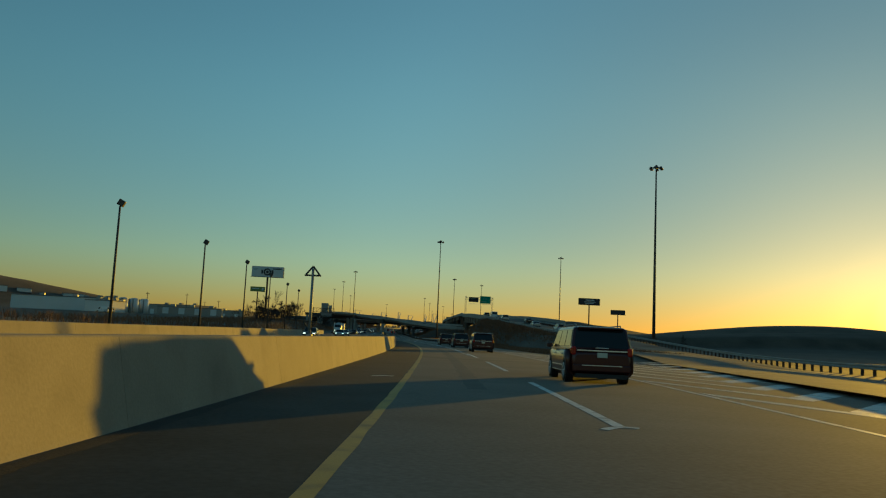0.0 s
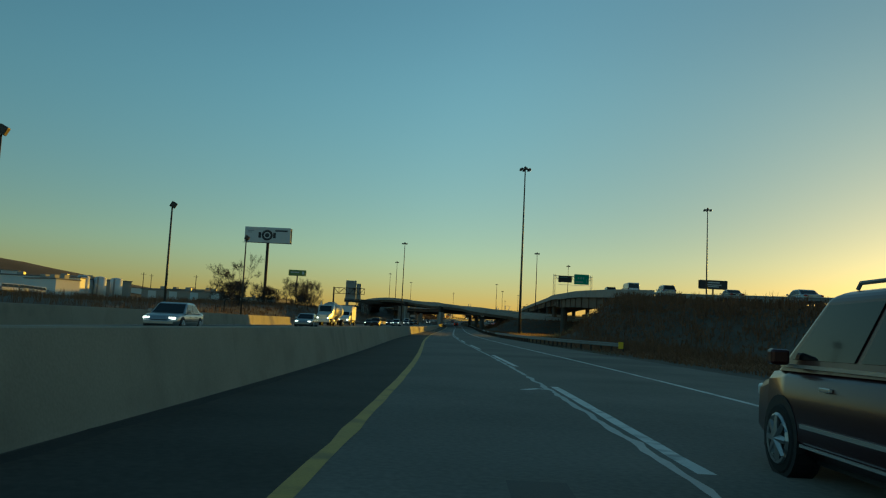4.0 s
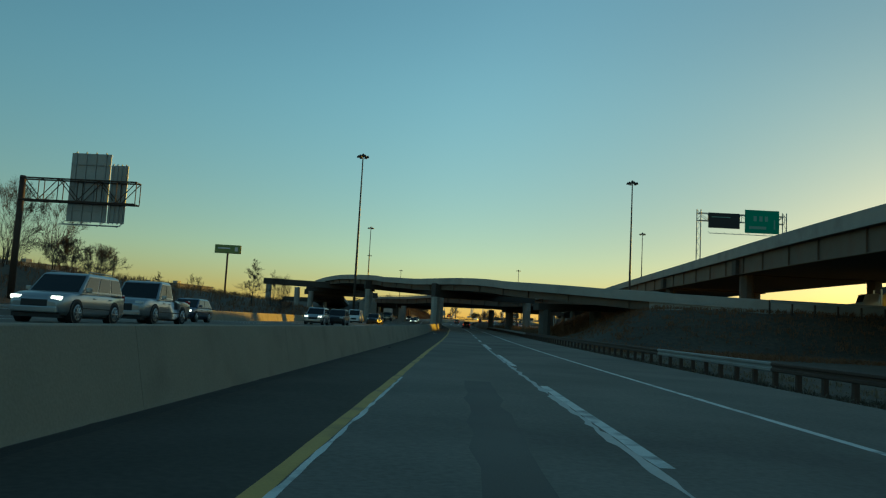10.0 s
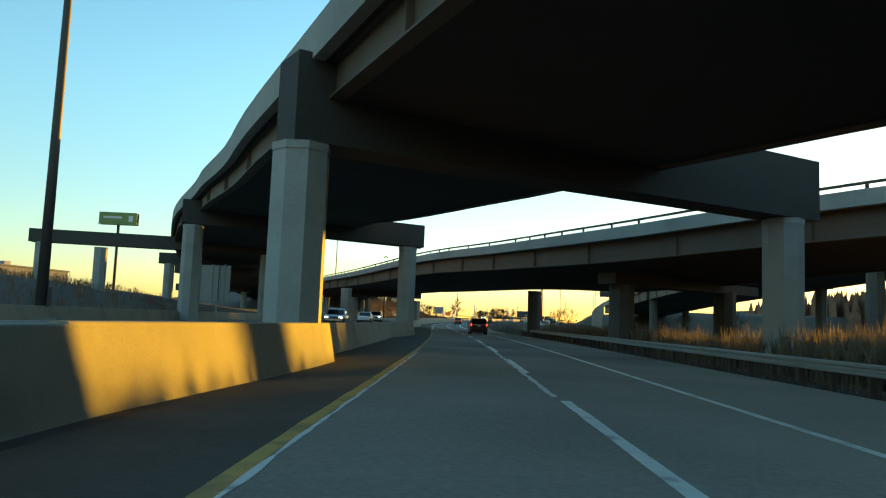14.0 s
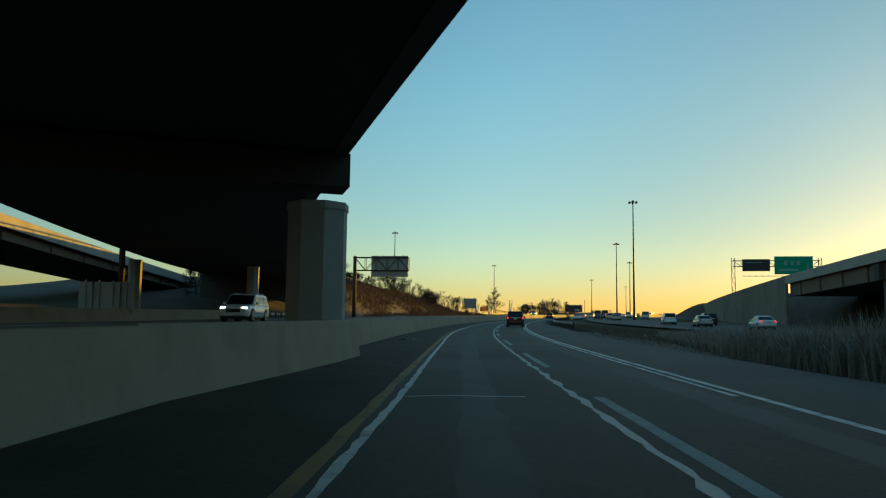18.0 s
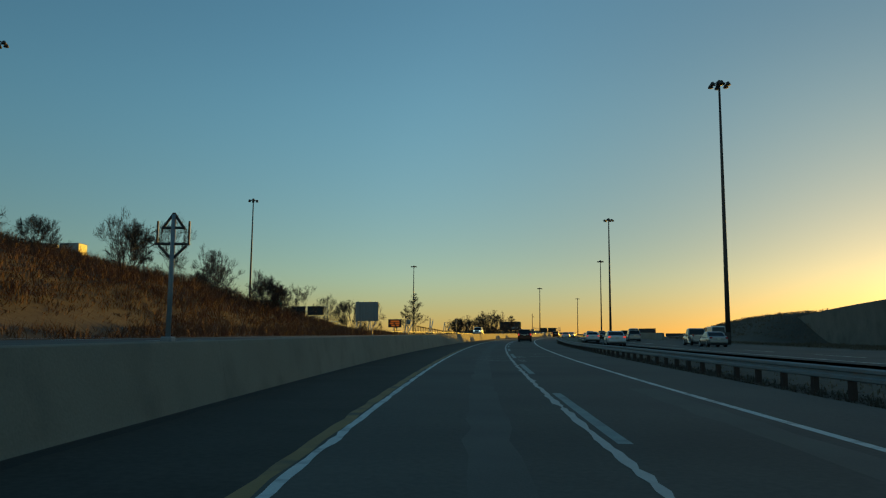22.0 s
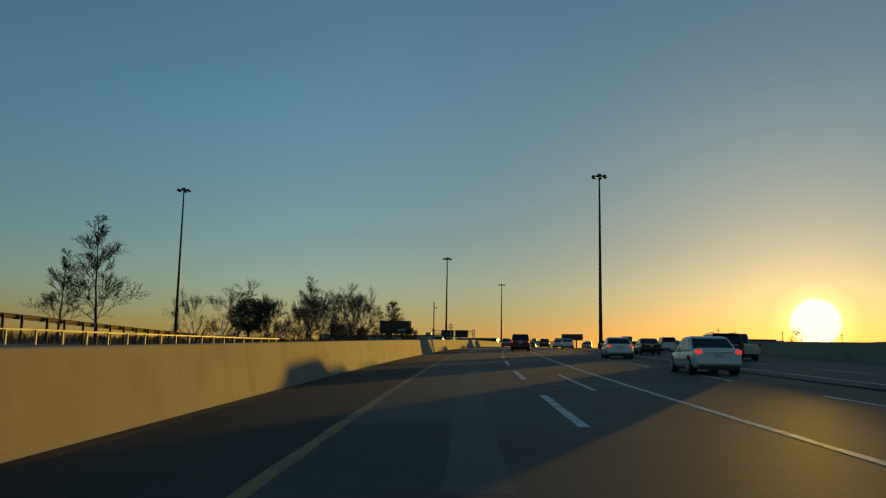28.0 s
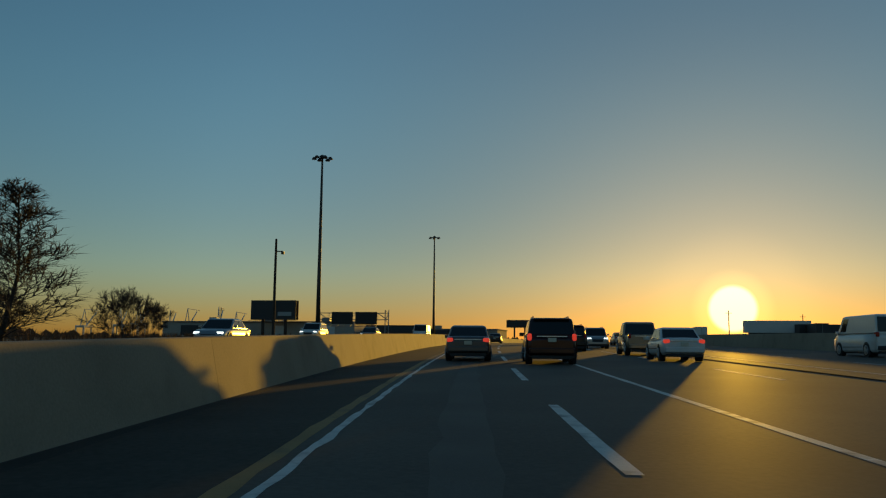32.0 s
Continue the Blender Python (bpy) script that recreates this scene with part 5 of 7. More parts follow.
def billboard(s, off, w, zb, zt, faces, label, turn=0.0, poles=(0.5,), pr=0.45):
    """A billboard that faces back along the road; zb and zt over the road."""
    v = on_road(s, off)
    g = terrain(v.x, v.y) - level(s)
    t = thing("billboard", label, "billboard", "billboards", spot(s, off, g, turn))
    zb, zt = zb - g, zt - g
    for p in poles:
        bm = bmesh.new()
        tube(bm, [(w * p, 1.0, -0.5), (w * p, 1.0, zb + 0.4)], [pr, pr], 14)
        part("column", bm_mesh("column", bm, DARKSTEEL, True), t, "rusty steel column")
    part("back_frame", boxes("back_frame", DARKSTEEL, (0.2, w - 0.2, 0.2, 1.6, zb + 0.3, zb + 0.9), (0.2, w - 0.2, 0.2, 1.6, zt - 0.9, zt - 0.3)), t)
    for y, f in ((0.0, faces[0]), (2.0, DARK)):
        part("face", boxes("face", f, (0, w, y, y + 0.16, zb, zt), bevel=0.04), t)
    bm = bmesh.new()
    tube(bm, [(-0.3, -1.0, zb - 0.25), (w + 0.8, -1.0, zb - 0.25)], [0.05, 0.05], 6)
    for k in range(6):
        x = w * (k + 0.5) / 6
        tube(bm, [(x, 0, zb), (x, -1.0, zb - 0.25)], [0.04, 0.04], 5)
    part("catwalk", bm_mesh("catwalk", bm, DARKSTEEL), t, "steel catwalk below the face")
    for x0, x1, z0, z1, m in faces[1]:
        part("print", boxes("print", m, (w * x0, w * x1, -0.012, -0.003, zb + (zt - zb) * z0, zb + (zt - zb) * z1), bevel=0.0), t)
    return t, w, zb, zt


# dark print; also the silhouette tone of backlit boards and trailers
DARK_PRINT_SILHOUETTE = mat("dark_print_and_silhouette", (0.035, 0.035, 0.04), 0.6, var=0.1, scale=2, fine=10, bump=0)
PRINT_GREY = mat("billboard_print_grey", (0.35, 0.37, 0.38), 0.6, var=0.1, scale=2, fine=10, bump=0)
FACE_GREEN = mat("billboard_green", (0.20, 0.26, 0.08), 0.6, var=0.06, scale=0.5, fine=5, bump=0)
t, w, zb, zt = billboard(373, -65.0, 14.4, 24.4, 29.2, (PALE, [(0.06, 0.2, 0.72, 0.78, PRINT_GREY), (0.06, 0.16, 0.62, 0.67, PRINT_GREY), (0.66, 0.93, 0.74, 0.84, DARK_PRINT_SILHOUETTE), (0.30, 0.36, 0.3, 0.66, DARK_PRINT_SILHOUETTE), (0.62, 0.68, 0.3, 0.66, DARK_PRINT_SILHOUETTE)]), "tall pale billboard with a dark ring printed on it")
bm = bmesh.new()
for r0, r1 in ((1.05, 1.75), (0.0, 0.72)):
    for k in range(28):
        a, b = 2 * math.pi * k / 28, 2 * math.pi * (k + 1) / 28
        q = [(r1 * math.cos(a), r1 * math.sin(a)), (r1 * math.cos(b), r1 * math.sin(b)), (r0 * math.cos(b), r0 * math.sin(b)), (r0 * math.cos(a), r0 * math.sin(a))]
        bm.faces.new([bm.verts.new((w * 0.49 + x, -0.016, (zb + zt) / 2 - 0.1 + z * 0.95)) for x, z in (q if r0 else q[:3])])
part("printed_ring", bm_mesh("printed_ring", bm, DARK_PRINT_SILHOUETTE), t, "dark printed ring")
billboard(688, -117.0, 12.2, 28.0, 32.0, (FACE_GREEN, [(0.12, 0.6, 0.5, 0.66, PALE), (0.78, 0.9, 0.25, 0.75, PALE)]), "green billboard on one tall column", turn=8)
billboard(549, 133.0, 14.9, 25.8, 30.4, (DARK_PRINT_SILHOUETTE, [(0.3, 0.72, 0.66, 0.8, PALE), (0.24, 0.78, 0.4, 0.5, PALE), (0.3, 0.7, 0.2, 0.3, PALE)]), "dark billboard with pale writing bars")
billboard(1184, -79.0, 13.6, 6.0, 11.5, (DARK_PRINT_SILHOUETTE, [(0.6, 0.9, 0.2, 0.4, PRINT_GREY)]), "billboard coloured as a dark silhouette against the sunset", poles=(0.25, 0.75))
billboard(1400, -42.0, 14.0, 9.0, 13.0, (DARK_PRINT_SILHOUETTE, []), "far billboard coloured as a silhouette beside the road", poles=(0.3, 0.7))
billboard(690, 190.0, 12.0, 22.0, 26.0, (DARK_PRINT_SILHOUETTE, []), "far dark billboard beside the ramp")
# wooden utility pole
t = thing("utility_pole", "plain dark wooden utility pole", "utility pole", m=spot(1044, -20.6, -0.2))
bm = bmesh.new()
tube(bm, [(0, 0, -0.3), (0, 0, 10.6)], [0.16, 0.11], 10)
part("pole", bm_mesh("pole", bm, BARK), t)
part("lamp_arm", boxes("lamp_arm", MAST, (0.1, 0.7, -0.05, 0.05, 9.3, 9.4), (0.55, 0.85, -0.1, 0.1, 9.05, 9.32)), t)


# ---- trees, brush and reeds ----
def blade_tube(verts, faces, p, q, r0, r1):
    """A thin three-sided tapered stick."""
    d = (q - p)
    if d.length < 1e-5:
        return
    d.normalize()
    a = d.cross(Vector((0.3, 0.5, 0.81))).normalized()
    b = d.cross(a)
    k = len(verts)
    for c, r in ((p, r0), (q, r1)):
        for t in (0, 2.094, 4.189):
            verts.append(c + (a * math.cos(t) + b * math.sin(t)) * r)
    for i in range(3):
        j = (i + 1) % 3
        faces.append((k + i, k + j, k + 3 + j, k + 3 + i))


def tube_round(verts, faces, p, q, r0, r1):
    """A six-sided tapered piece of a trunk."""
    d = (q - p).normalized()
    a = d.orthogonal().normalized()
    b = d.cross(a)
    k = len(verts)
    for c, r in ((p, r0), (q, r1)):
        for t in range(6):
            verts.append(c + (a * math.cos(t * 1.0472) + b * math.sin(t * 1.0472)) * r)
    for i in range(6):
        j = (i + 1) % 6
        faces.append((k + i, k + j, k + 6 + j, k + 6 + i))


def bare_tree(height, spread, seed, habit="vase", stems=1):
    """Trunk and crown meshes of a leafless tree whose limbs fork upwards into fine twigs."""
    rg = random.Random(seed)
    tv, tf, cv, cf = [], [], [], []

    def turned(d, angle, around):
        """d bent off its line by an angle, on the side that around names."""
        a = d.orthogonal().normalized()
        b = d.cross(a)
        return (d * math.cos(angle) + (a * math.cos(around) + b * math.sin(around)) * math.sin(angle)).normalized()

    def twig(p, d, length, r, left):
        """One tapering spike, with finer ones on it."""
        a = d.orthogonal().normalized() * r
        b = d.cross(a)
        k = len(cv)
        cv.extend((p + a, p - a * 0.5 + b * 0.87, p - a * 0.5 - b * 0.87, p + d * length + Vector((rg.uniform(-.06, .06), rg.uniform(-.06, .06), rg.uniform(-.02, .12))) * length))
        cf.extend(((k, k + 1, k + 3), (k + 1, k + 2, k + 3), (k + 2, k, k + 3)))
        if left:
            for _ in range(2):
                twig(p + d * length * rg.uniform(0.2, 0.7), turned(d, rg.uniform(0.35, 0.8), rg.uniform(0, 6.283)), length * rg.uniform(0.45, 0.7), r * 0.75, left - 1)

    def limb(p, d, length, r, left, rise=0.10):
        """A limb in three bending pieces that ends in a fork, with twigs on its way."""
        for k in range(3):
            q = p + d * length / 3
            r2 = max(r * 0.88, 0.011)
            blade_tube(cv, cf, p, q, r, r2)
            if k or left < 3:
                for _ in range(2 if left < 2 else 1):
                    twig(q, turned(d, rg.uniform(0.5, 0.95), rg.uniform(0, 6.283)), length * rg.uniform(0.4, 0.75) + 0.12, max(r2 * 0.4, 0.020), 1 if rg.random() < 0.55 else 0)
            d = (turned(d, rg.uniform(0.02, 0.20), rg.uniform(0, 6.283)) + Vector((0, 0, rise))).normalized()
            p, r = q, r2
        if left == 0:
            twig(p, d, length * 0.8, r * 0.9, 1)
            return
        side = rg.uniform(0, 6.283)
        fork = 3 if rg.random() < 0.35 else 2
        for k in range(fork):
            wide = rg.uniform(0.22, 0.55)
            limb(p, turned(d, wide, side + 6.283 * k / fork + rg.uniform(-.5, .5)), length * rg.uniform(0.62, 0.88), max(r * rg.uniform(0.55, 0.78), 0.012), left - 1, rise)

    for stem in range(stems):
        a = 6.283 * stem / stems + rg.uniform(-.5, .5)
        lean = 0.0 if stems == 1 else rg.uniform(0.12, 0.34)
        out = Vector((math.cos(a), math.sin(a), 0))
        p = out * (0 if stems == 1 else 0.16) + Vector((0, 0, -0.3))
        d = (out * lean + Vector((rg.uniform(-.06, .06), rg.uniform(-.06, .06), 1))).normalized()
        r = height * (0.014 if stems == 1 else 0.009)
        if habit == "vase":
            n, bole = 4, height * (0.24 if stems == 1 else 0.16) * rg.uniform(0.9, 1.25)
            for k in range(n):
                q = p + d * (bole + 0.3) / n
                r2 = r * 0.93
                tube_round(tv, tf, p, q, r, r2)
                d = (d + Vector((rg.uniform(-.08, .08), rg.uniform(-.08, .08), 0))).normalized()
                p, r = q, r2
                if k > 0:
                    side = (Vector((math.cos(a + k * 2.3), math.sin(a + k * 2.3), 0)) if stems == 1 else turned(out, rg.uniform(0, 0.7), rg.uniform(0, 6.283)))
                    limb(p, (side + Vector((0, 0, rg.uniform(0.35, 0.75)))).normalized(), height * rg.uniform(0.15, 0.20), r * 0.42, 3 if stems == 1 else 2, 0.04)
            for k in range(3 if stems == 1 else 2):
                limb(p, turned(d, rg.uniform(0.25, 0.75), 6.283 * k / 3 + rg.uniform(-.4, .4)), height * 0.23, r * 0.62, 4 if stems == 1 else 3, 0.03)
        else:
            # one leader to the top, with side limbs that grow shorter upwards
            n = 13
            for k in range(n):
                t = (k + 1) / n
                q = p + d * (height + 0.3) / n
                r2 = max(r * 0.87, 0.014)
                tube_round(*((tv, tf) if t < 0.5 else (cv, cf)), p, q, r, r2)
                if habit == "cone" and t > 0.12:
                    for b in range(7):
                        limb(p.lerp(q, rg.random()), turned(Vector((0, 0, 1)), 1.25 - 0.55 * t, rg.uniform(0, 6.283)), (spread * 0.5 * math.sqrt(1.06 - t) + 0.15) * 0.36, max(r2 * 0.35, 0.015), 1, 0.10)
                elif habit == "leader" and t > 0.20:
                    for b in range(3):
                        limb(p.lerp(q, rg.random()), turned(Vector((0, 0, 1)), rg.uniform(0.62, 0.95) - 0.25 * t, rg.uniform(0, 6.283)), spread * (0.22 - 0.15 * t * t) * rg.uniform(0.7, 1.3), max(r2 * 0.34, 0.013), 2 if t < 0.8 else 1, 0.10)
                d = (d + Vector((rg.uniform(-.07, .07), rg.uniform(-.07, .07), 0.12))).normalized()
                p, r = q, r2
    high = max(v.z for v in cv)
    ranked = sorted(max(abs(v.x), abs(v.y)) for v in cv)
    wide = ranked[int(len(ranked) * 0.985)]
    for v in cv + tv:
        v.z *= height / high if v.z > 0 else 1
        f = spread / 2 / wide
        v.x, v.y = v.x * f, v.y * f
    return mesh_of("trunk", tv, tf, BARK, True), mesh_of("crown", cv, cf, BARK)


TREES = [bare_tree(9.2, 8.6, 1), bare_tree(8.0, 5.6, 2, stems=2), bare_tree(10.0, 5.4, 3, "leader"), bare_tree(8.5, 7.0, 4, stems=3), bare_tree(8.1, 6.4, 5, "cone"), bare_tree(4.5, 4.6, 6, stems=4)]


def plant(kind, s, off, height, turn=0, label="leafless grey-brown winter tree with fine twigs"):
    v = on_road(s, off)
    base = (9.2, 8.0, 10.0, 8.5, 8.1, 4.5)[kind]
    t = thing("tree", label, "tree", "bare trees")
    k = height / base
    t.matrix_world = pose(v.x, v.y, terrain(v.x, v.y) - 0.05, 0, 0, turn) @ Matrix.Diagonal((k, k, k, 1))
    part("trunk", TREES[kind][0], t)
    part("crown", TREES[kind][1], t)
    return t


plant(0, 274, -41, 9.4, 20, "broad spreading leafless tree beside the opposing road")
rt = random.Random(11)
for s, o, h, k in ((303, -46, 12.5, 0), (368, -46, 9.2, 3), (374, -44, 9.8, 0), (380, -48, 9.6, 3), (371, -50, 8.8, 2), (390, -46, 10.4, 3), (396, -49, 10.2, 1), (402, -47, 9.8, 3), (386, -52, 9, 0), (332, -50, 6.5, 3), (345, -52, 6.2, 3), (352, -50, 5.4, 5), (318, -55, 7, 3), (300, -47, 6, 5), (310, -50, 6.4, 3), (325, -53, 6.4, 5), (339, -49, 5.6, 5), (420, -54, 6, 5), (436, -57, 6, 5), (446, -62, 6, 1),
                   (575, -95, 9, 2), (566, -80, 9, 3), (590, -105, 8, 1), (548, 17.0, 5.6, 3), (556, 16.0, 4.6, 1),
                   (700, -27, 3.7, 5), (694, -36, 5.0, 5), (712, -33, 3.2, 5), (722, -38, 4.6, 1), (732, -34, 3.6, 5), (741, -40, 3.9, 3), (752, -33, 3.5, 5), (766, -38, 4.0, 1), (776, -34, 3.9, 3), (786, -40, 3.6, 5), (785, -38, 4.6, 3), (790, -34, 4.3, 1), (796, -33, 3.5, 5), (801, -30, 3.9, 0), (806, -36, 3.6, 3), (812, -30, 3.7, 3), (816, -32, 3.6, 1), (821, -28, 4.3, 5), (828, -26, 4.3, 3), (832, -27, 3.6, 1), (779, -36, 4.7, 2), (466, -40, 9, 2), (478, -37, 9.5, 3), (484, -39, 7, 1), (676, -44, 6.4, 3), (745, -30, 4.0, 3), (757, -31, 4.5, 3), (762, -28, 3.6, 1), (768, -31, 4.2, 3), (773, -27, 3.3, 5), (781, -29, 3.9, 3), (788, -28, 3.6, 3), (668, -40, 4.6, 5), (684, -33, 4.2, 5), (738, -33, 3.6, 5),
                   (880, -60, 6, 3), (900, -38, 5.0, 1), (936, -41.5, 13.0, 2), (934, -44.5, 9.0, 2), (930.8, -24.2, 6.6, 0), (927, -27, 5.4, 3), (935, -27, 5.6, 3), (949, -22.1, 7.6, 2), (944, -25, 5.2, 5), (952, -28, 5.6, 3), (962, -24, 6.0, 1),
                   (966, -22.5, 6.6, 3), (970, -25.5, 7.6, 3), (973, -22.5, 8.2, 3), (976, -25.0, 8.8, 0), (978, -22.5, 8.6, 3), (981, -24.5, 8.6, 3), (984, -22.4, 7.6, 3), (979, -28, 7.8, 1), (961, -27, 6.0, 3), (966, -27.5, 7.2, 3), (956, -25, 5.4, 3), (1010, -19.5, 3.4, 5), (1030, -40, 4.5, 5), (1075, -48, 5, 5),
                   (330, 108, 6, 1), (322, 118, 7, 2), (330, 92, 5, 5), (860, 70, 3, 5), (1025, 56, 3.5, 3), (640, 60, 6, 3), (660, 64, 6, 1), (610, 62, 7, 3), (1040, -58, 4.5, 3)):
    plant(k, s, o, h * rt.uniform(0.95, 1.05) * (1.1 if s > 925 else 1.45 if 740 < s < 835 and o < -25 else 1.0), rt.uniform(0, 360))
plant(4, 1002.5, -21.9, 8.2, 0, "pyramidal leafless tree with drooping side branches")

# evergreen with a dense dark crown
v = on_road(956.5, -32.1)
t = thing("tree", "dense dark evergreen tree with a ragged round crown", "tree", m=pose(v.x, v.y, terrain(v.x, v.y)))
bm = bmesh.new()
tube(bm, [(0, 0, -0.3), (0.1, 0, 1.5), (0, 0.1, 4.0)], [0.2, 0.16, 0.06], 8)
part("trunk", bm_mesh("trunk", bm, BARK), t)
ev, ef = [], []
for k in range(2600):
    a, b = rt.uniform(0, 6.283), rt.uniform(-1, 1)
    r = rt.uniform(0.35, 1.0) ** 0.5 * (1 + 0.3 * noise.noise(Vector((math.cos(a) * 1.6, math.sin(a) * 1.6, b * 2))))
    c = Vector((math.cos(a) * math.sqrt(1 - b * b) * 2.3 * r, math.sin(a) * math.sqrt(1 - b * b) * 2.3 * r, 3.5 + b * 2.4 * r))
    for _ in range(2):
        d = Vector((rt.uniform(-1, 1), rt.uniform(-1, 1), rt.uniform(-0.6, 1))).normalized()
        e = d.cross(Vector((rt.uniform(-1, 1), rt.uniform(-1, 1), rt.uniform(-1, 1)))).normalized() * 0.06
        i = len(ev)
        ev += [c - e, c + e, c + d * 0.32]
        ef.append((i, i + 1, i + 2))
part("crown", mesh_of("crown", ev, ef, NEEDLE), t)


def stems(name, label, material, count, place, height, lean=0.3, width=0.02, per=5, seed=3):
    """A thicket of thin upright stems, joined: too many to count."""
    rg = random.Random(seed)
    verts, faces = [], []
    done = 0
    while done < count:
        sp = place(rg)
        if sp is None:
            continue
        done += 1
        s, o = sp
        v = on_road(s, o)
        z = terrain(v.x, v.y) - 0.05
        hh = height(s, o, rg)
        for _ in range(per):
            a, l = rg.uniform(0, 6.283), rg.uniform(0.05, lean) * hh
            p = Vector((v.x + rg.uniform(-.6, .6), v.y + rg.uniform(-.6, .6), z))
            h = hh * rg.uniform(0.6, 1.1)
            m = p + Vector((math.cos(a) * l * 0.35, math.sin(a) * l * 0.35, h * 0.55))
            q = p + Vector((math.cos(a) * l, math.sin(a) * l, h))
            w = Vector((math.sin(a + 1), math.cos(a + 1), 0)) * width
            i = len(verts)
            verts += [p - w, p + w, m + w, m - w, q, m + Vector((math.cos(a + 2) * 0.3, math.sin(a + 2) * 0.3, 0.35 * h))]
            faces += [(i, i + 1, i + 2, i + 3), (i + 3, i + 2, i + 4), (i + 3, i + 2, i + 5)]
    tagged(new(name, mesh_of(name, verts, faces, material)), label, "vegetation", kind="stuff")


def bank_brush(rg):
    s, o = rg.uniform(640, 835), -rg.uniform(20.8, 52)
    return (s, o) if o > lerp(s, [(640, -21), (669, -23.2), (726, -38), (740, -52)]) and s > 655 else None


stems("brush", "rust-brown leafless brush covering the bank", BRUSH, 9000, bank_brush, lambda s, o, rg: rg.uniform(0.4, 1.0) + lerp(s, [(735, 0), (755, 0.6), (800, 0.4), (830, 0)]) * rg.uniform(0.3, 1) + 1.1 * max(0, noise.noise(Vector((s * 0.12, o * 0.12, 0)))), 0.9, 0.02, 7, 3)
stems("brush", "dark leafless brush beyond the opposing road", BRUSH, 3600, lambda rg: (rg.uniform(230, 560), -rg.uniform(33, 66)), lambda s, o, rg: rg.uniform(0.5, 1.3) + 0.9 * max(0, noise.noise(Vector((s * 0.1, o * 0.1, 1)))), 0.35, 0.028, 5, 4)
stems("brush", "dark leafless brush on the verge", BRUSH, 1500, lambda rg: (rg.uniform(-60, 230), -rg.uniform(36, 60)), lambda s, o, rg: rg.uniform(0.6, 1.6), 0.35, 0.028, 5, 5)
stems("brush", "brown brush along the opposing road", BRUSH, 2000, lambda rg: (rg.uniform(835, 1120), -rg.uniform(27, 60)), lambda s, o, rg: rg.uniform(0.5, 1.3), 0.35, 0.025, 5, 6)
stems("brush", "dark brush on the ramp bank", BRUSH, 2600, lambda rg: (rg.uniform(110, 244), rg.uniform(16, 28)), lambda s, o, rg: rg.uniform(0.5, 1.4) * lerp(s, [(110, 0.3), (160, 0.35), (185, 1.0)]), 0.35, 0.03, 5, 7)


def reeds_at(rg):
    s = rg.uniform(425, 690)
    o = rg.uniform(12.0, 33) if s < 620 else rg.uniform(11.0, lerp(s, [(620, 22), (690, 13)]))
    return (s, o)


stems("reeds", "pale dry reeds in the wet hollow", STRAW, 4200, reeds_at, lambda s, o, rg: rg.uniform(0.9, 1.7) * (0.55 + 0.45 * smooth01((o - 11) / 5)) * lerp(s, [(570, 1.0), (615, 0.35), (690, 0.2)]), 0.25, 0.03, 6, 8)
def matted_at(rg):
    s, o = rg.uniform(662, 790), -rg.uniform(20.6, 38)
    return (s, o) if o > lerp(s, [(640, -21), (669, -23.2), (726, -38), (740, -52)]) else None


stems("grass", "matted rust-brown dead growth between the brush of the bank", BRUSH, 5200, matted_at, lambda s, o, rg: rg.uniform(0.2, 0.5), 1.0, 0.03, 6, 42)


def thicket_at(rg):
    s = rg.uniform(558, 630)
    return s, lerp(s, [(558, 11.0), (580, 9.9), (586, 10.2), (610, 13.3), (630, 15.6)]) + rg.uniform(0, 1) ** 1.5 * 7.5


stems("brush", "tangled grey leafless brush with pale seed heads beside the shoulder", THICKET, 2600, thicket_at, lambda s, o, rg: lerp(s, [(558, 2.3), (578, 2.2), (588, 1.5), (612, 1.4), (630, 0.7)]) * rg.uniform(0.55, 1.0), 0.5, 0.022, 9, 41)
stems("reeds", "golden dry grass under the ramp", GOLD, 3000, lambda rg: (rg.uniform(250, 304), rg.uniform(14.2, 22)), lambda s, o, rg: rg.uniform(0.9, 1.6), 0.45, 0.04, 6, 9)
stems("grass", "short dry grass of the verge", STRAW, 2400, lambda rg: (lambda s: (s, rg.uniform(right_edge(s) + 0.6, max(outer_road(s) - 1.6, right_edge(s) + 1.2))))(rg.uniform(560, 850)), lambda s, o, rg: rg.uniform(0.08, 0.22), 0.5, 0.02, 5, 10)
stems("grass", "short dry grass behind the guard rail", STRAW, 1500, lambda rg: (rg.uniform(180, 480), rg.uniform(10.4, 14.5)), lambda s, o, rg: rg.uniform(0.1, 0.35), 0.5, 0.02, 5, 11)
# low stems added to darken the shaded, littered gap below the rails
stems("weeds", "added stems for the shade and debris under a guard rail", RAIL_FILL, 2600, lambda rg: (lambda s: (s, lerp(s, [(655, 10.0), (690, 8.6), (730, 8.3), (790, 8.0), (832, 8.1)]) + rg.gauss(0.2, 0.16)))(rg.uniform(640, 850)), lambda s, o, rg: rg.uniform(0.06, 0.24), 0.8, 0.022, 6, 31)
stems("weeds", "added stems for the shade and debris under a guard rail", RAIL_FILL, 3000, lambda rg: (lambda s: (s, lerp(s, [(200, 12.4), (220, 10.6), (260, 10.2), (330, 10.2), (420, 9.8), (500, 10.2), (545, 10.6)]) + rg.gauss(0.25, 0.18)))(rg.uniform(205, 540)), lambda s, o, rg: rg.uniform(0.08, 0.3), 0.8, 0.025, 6, 32)
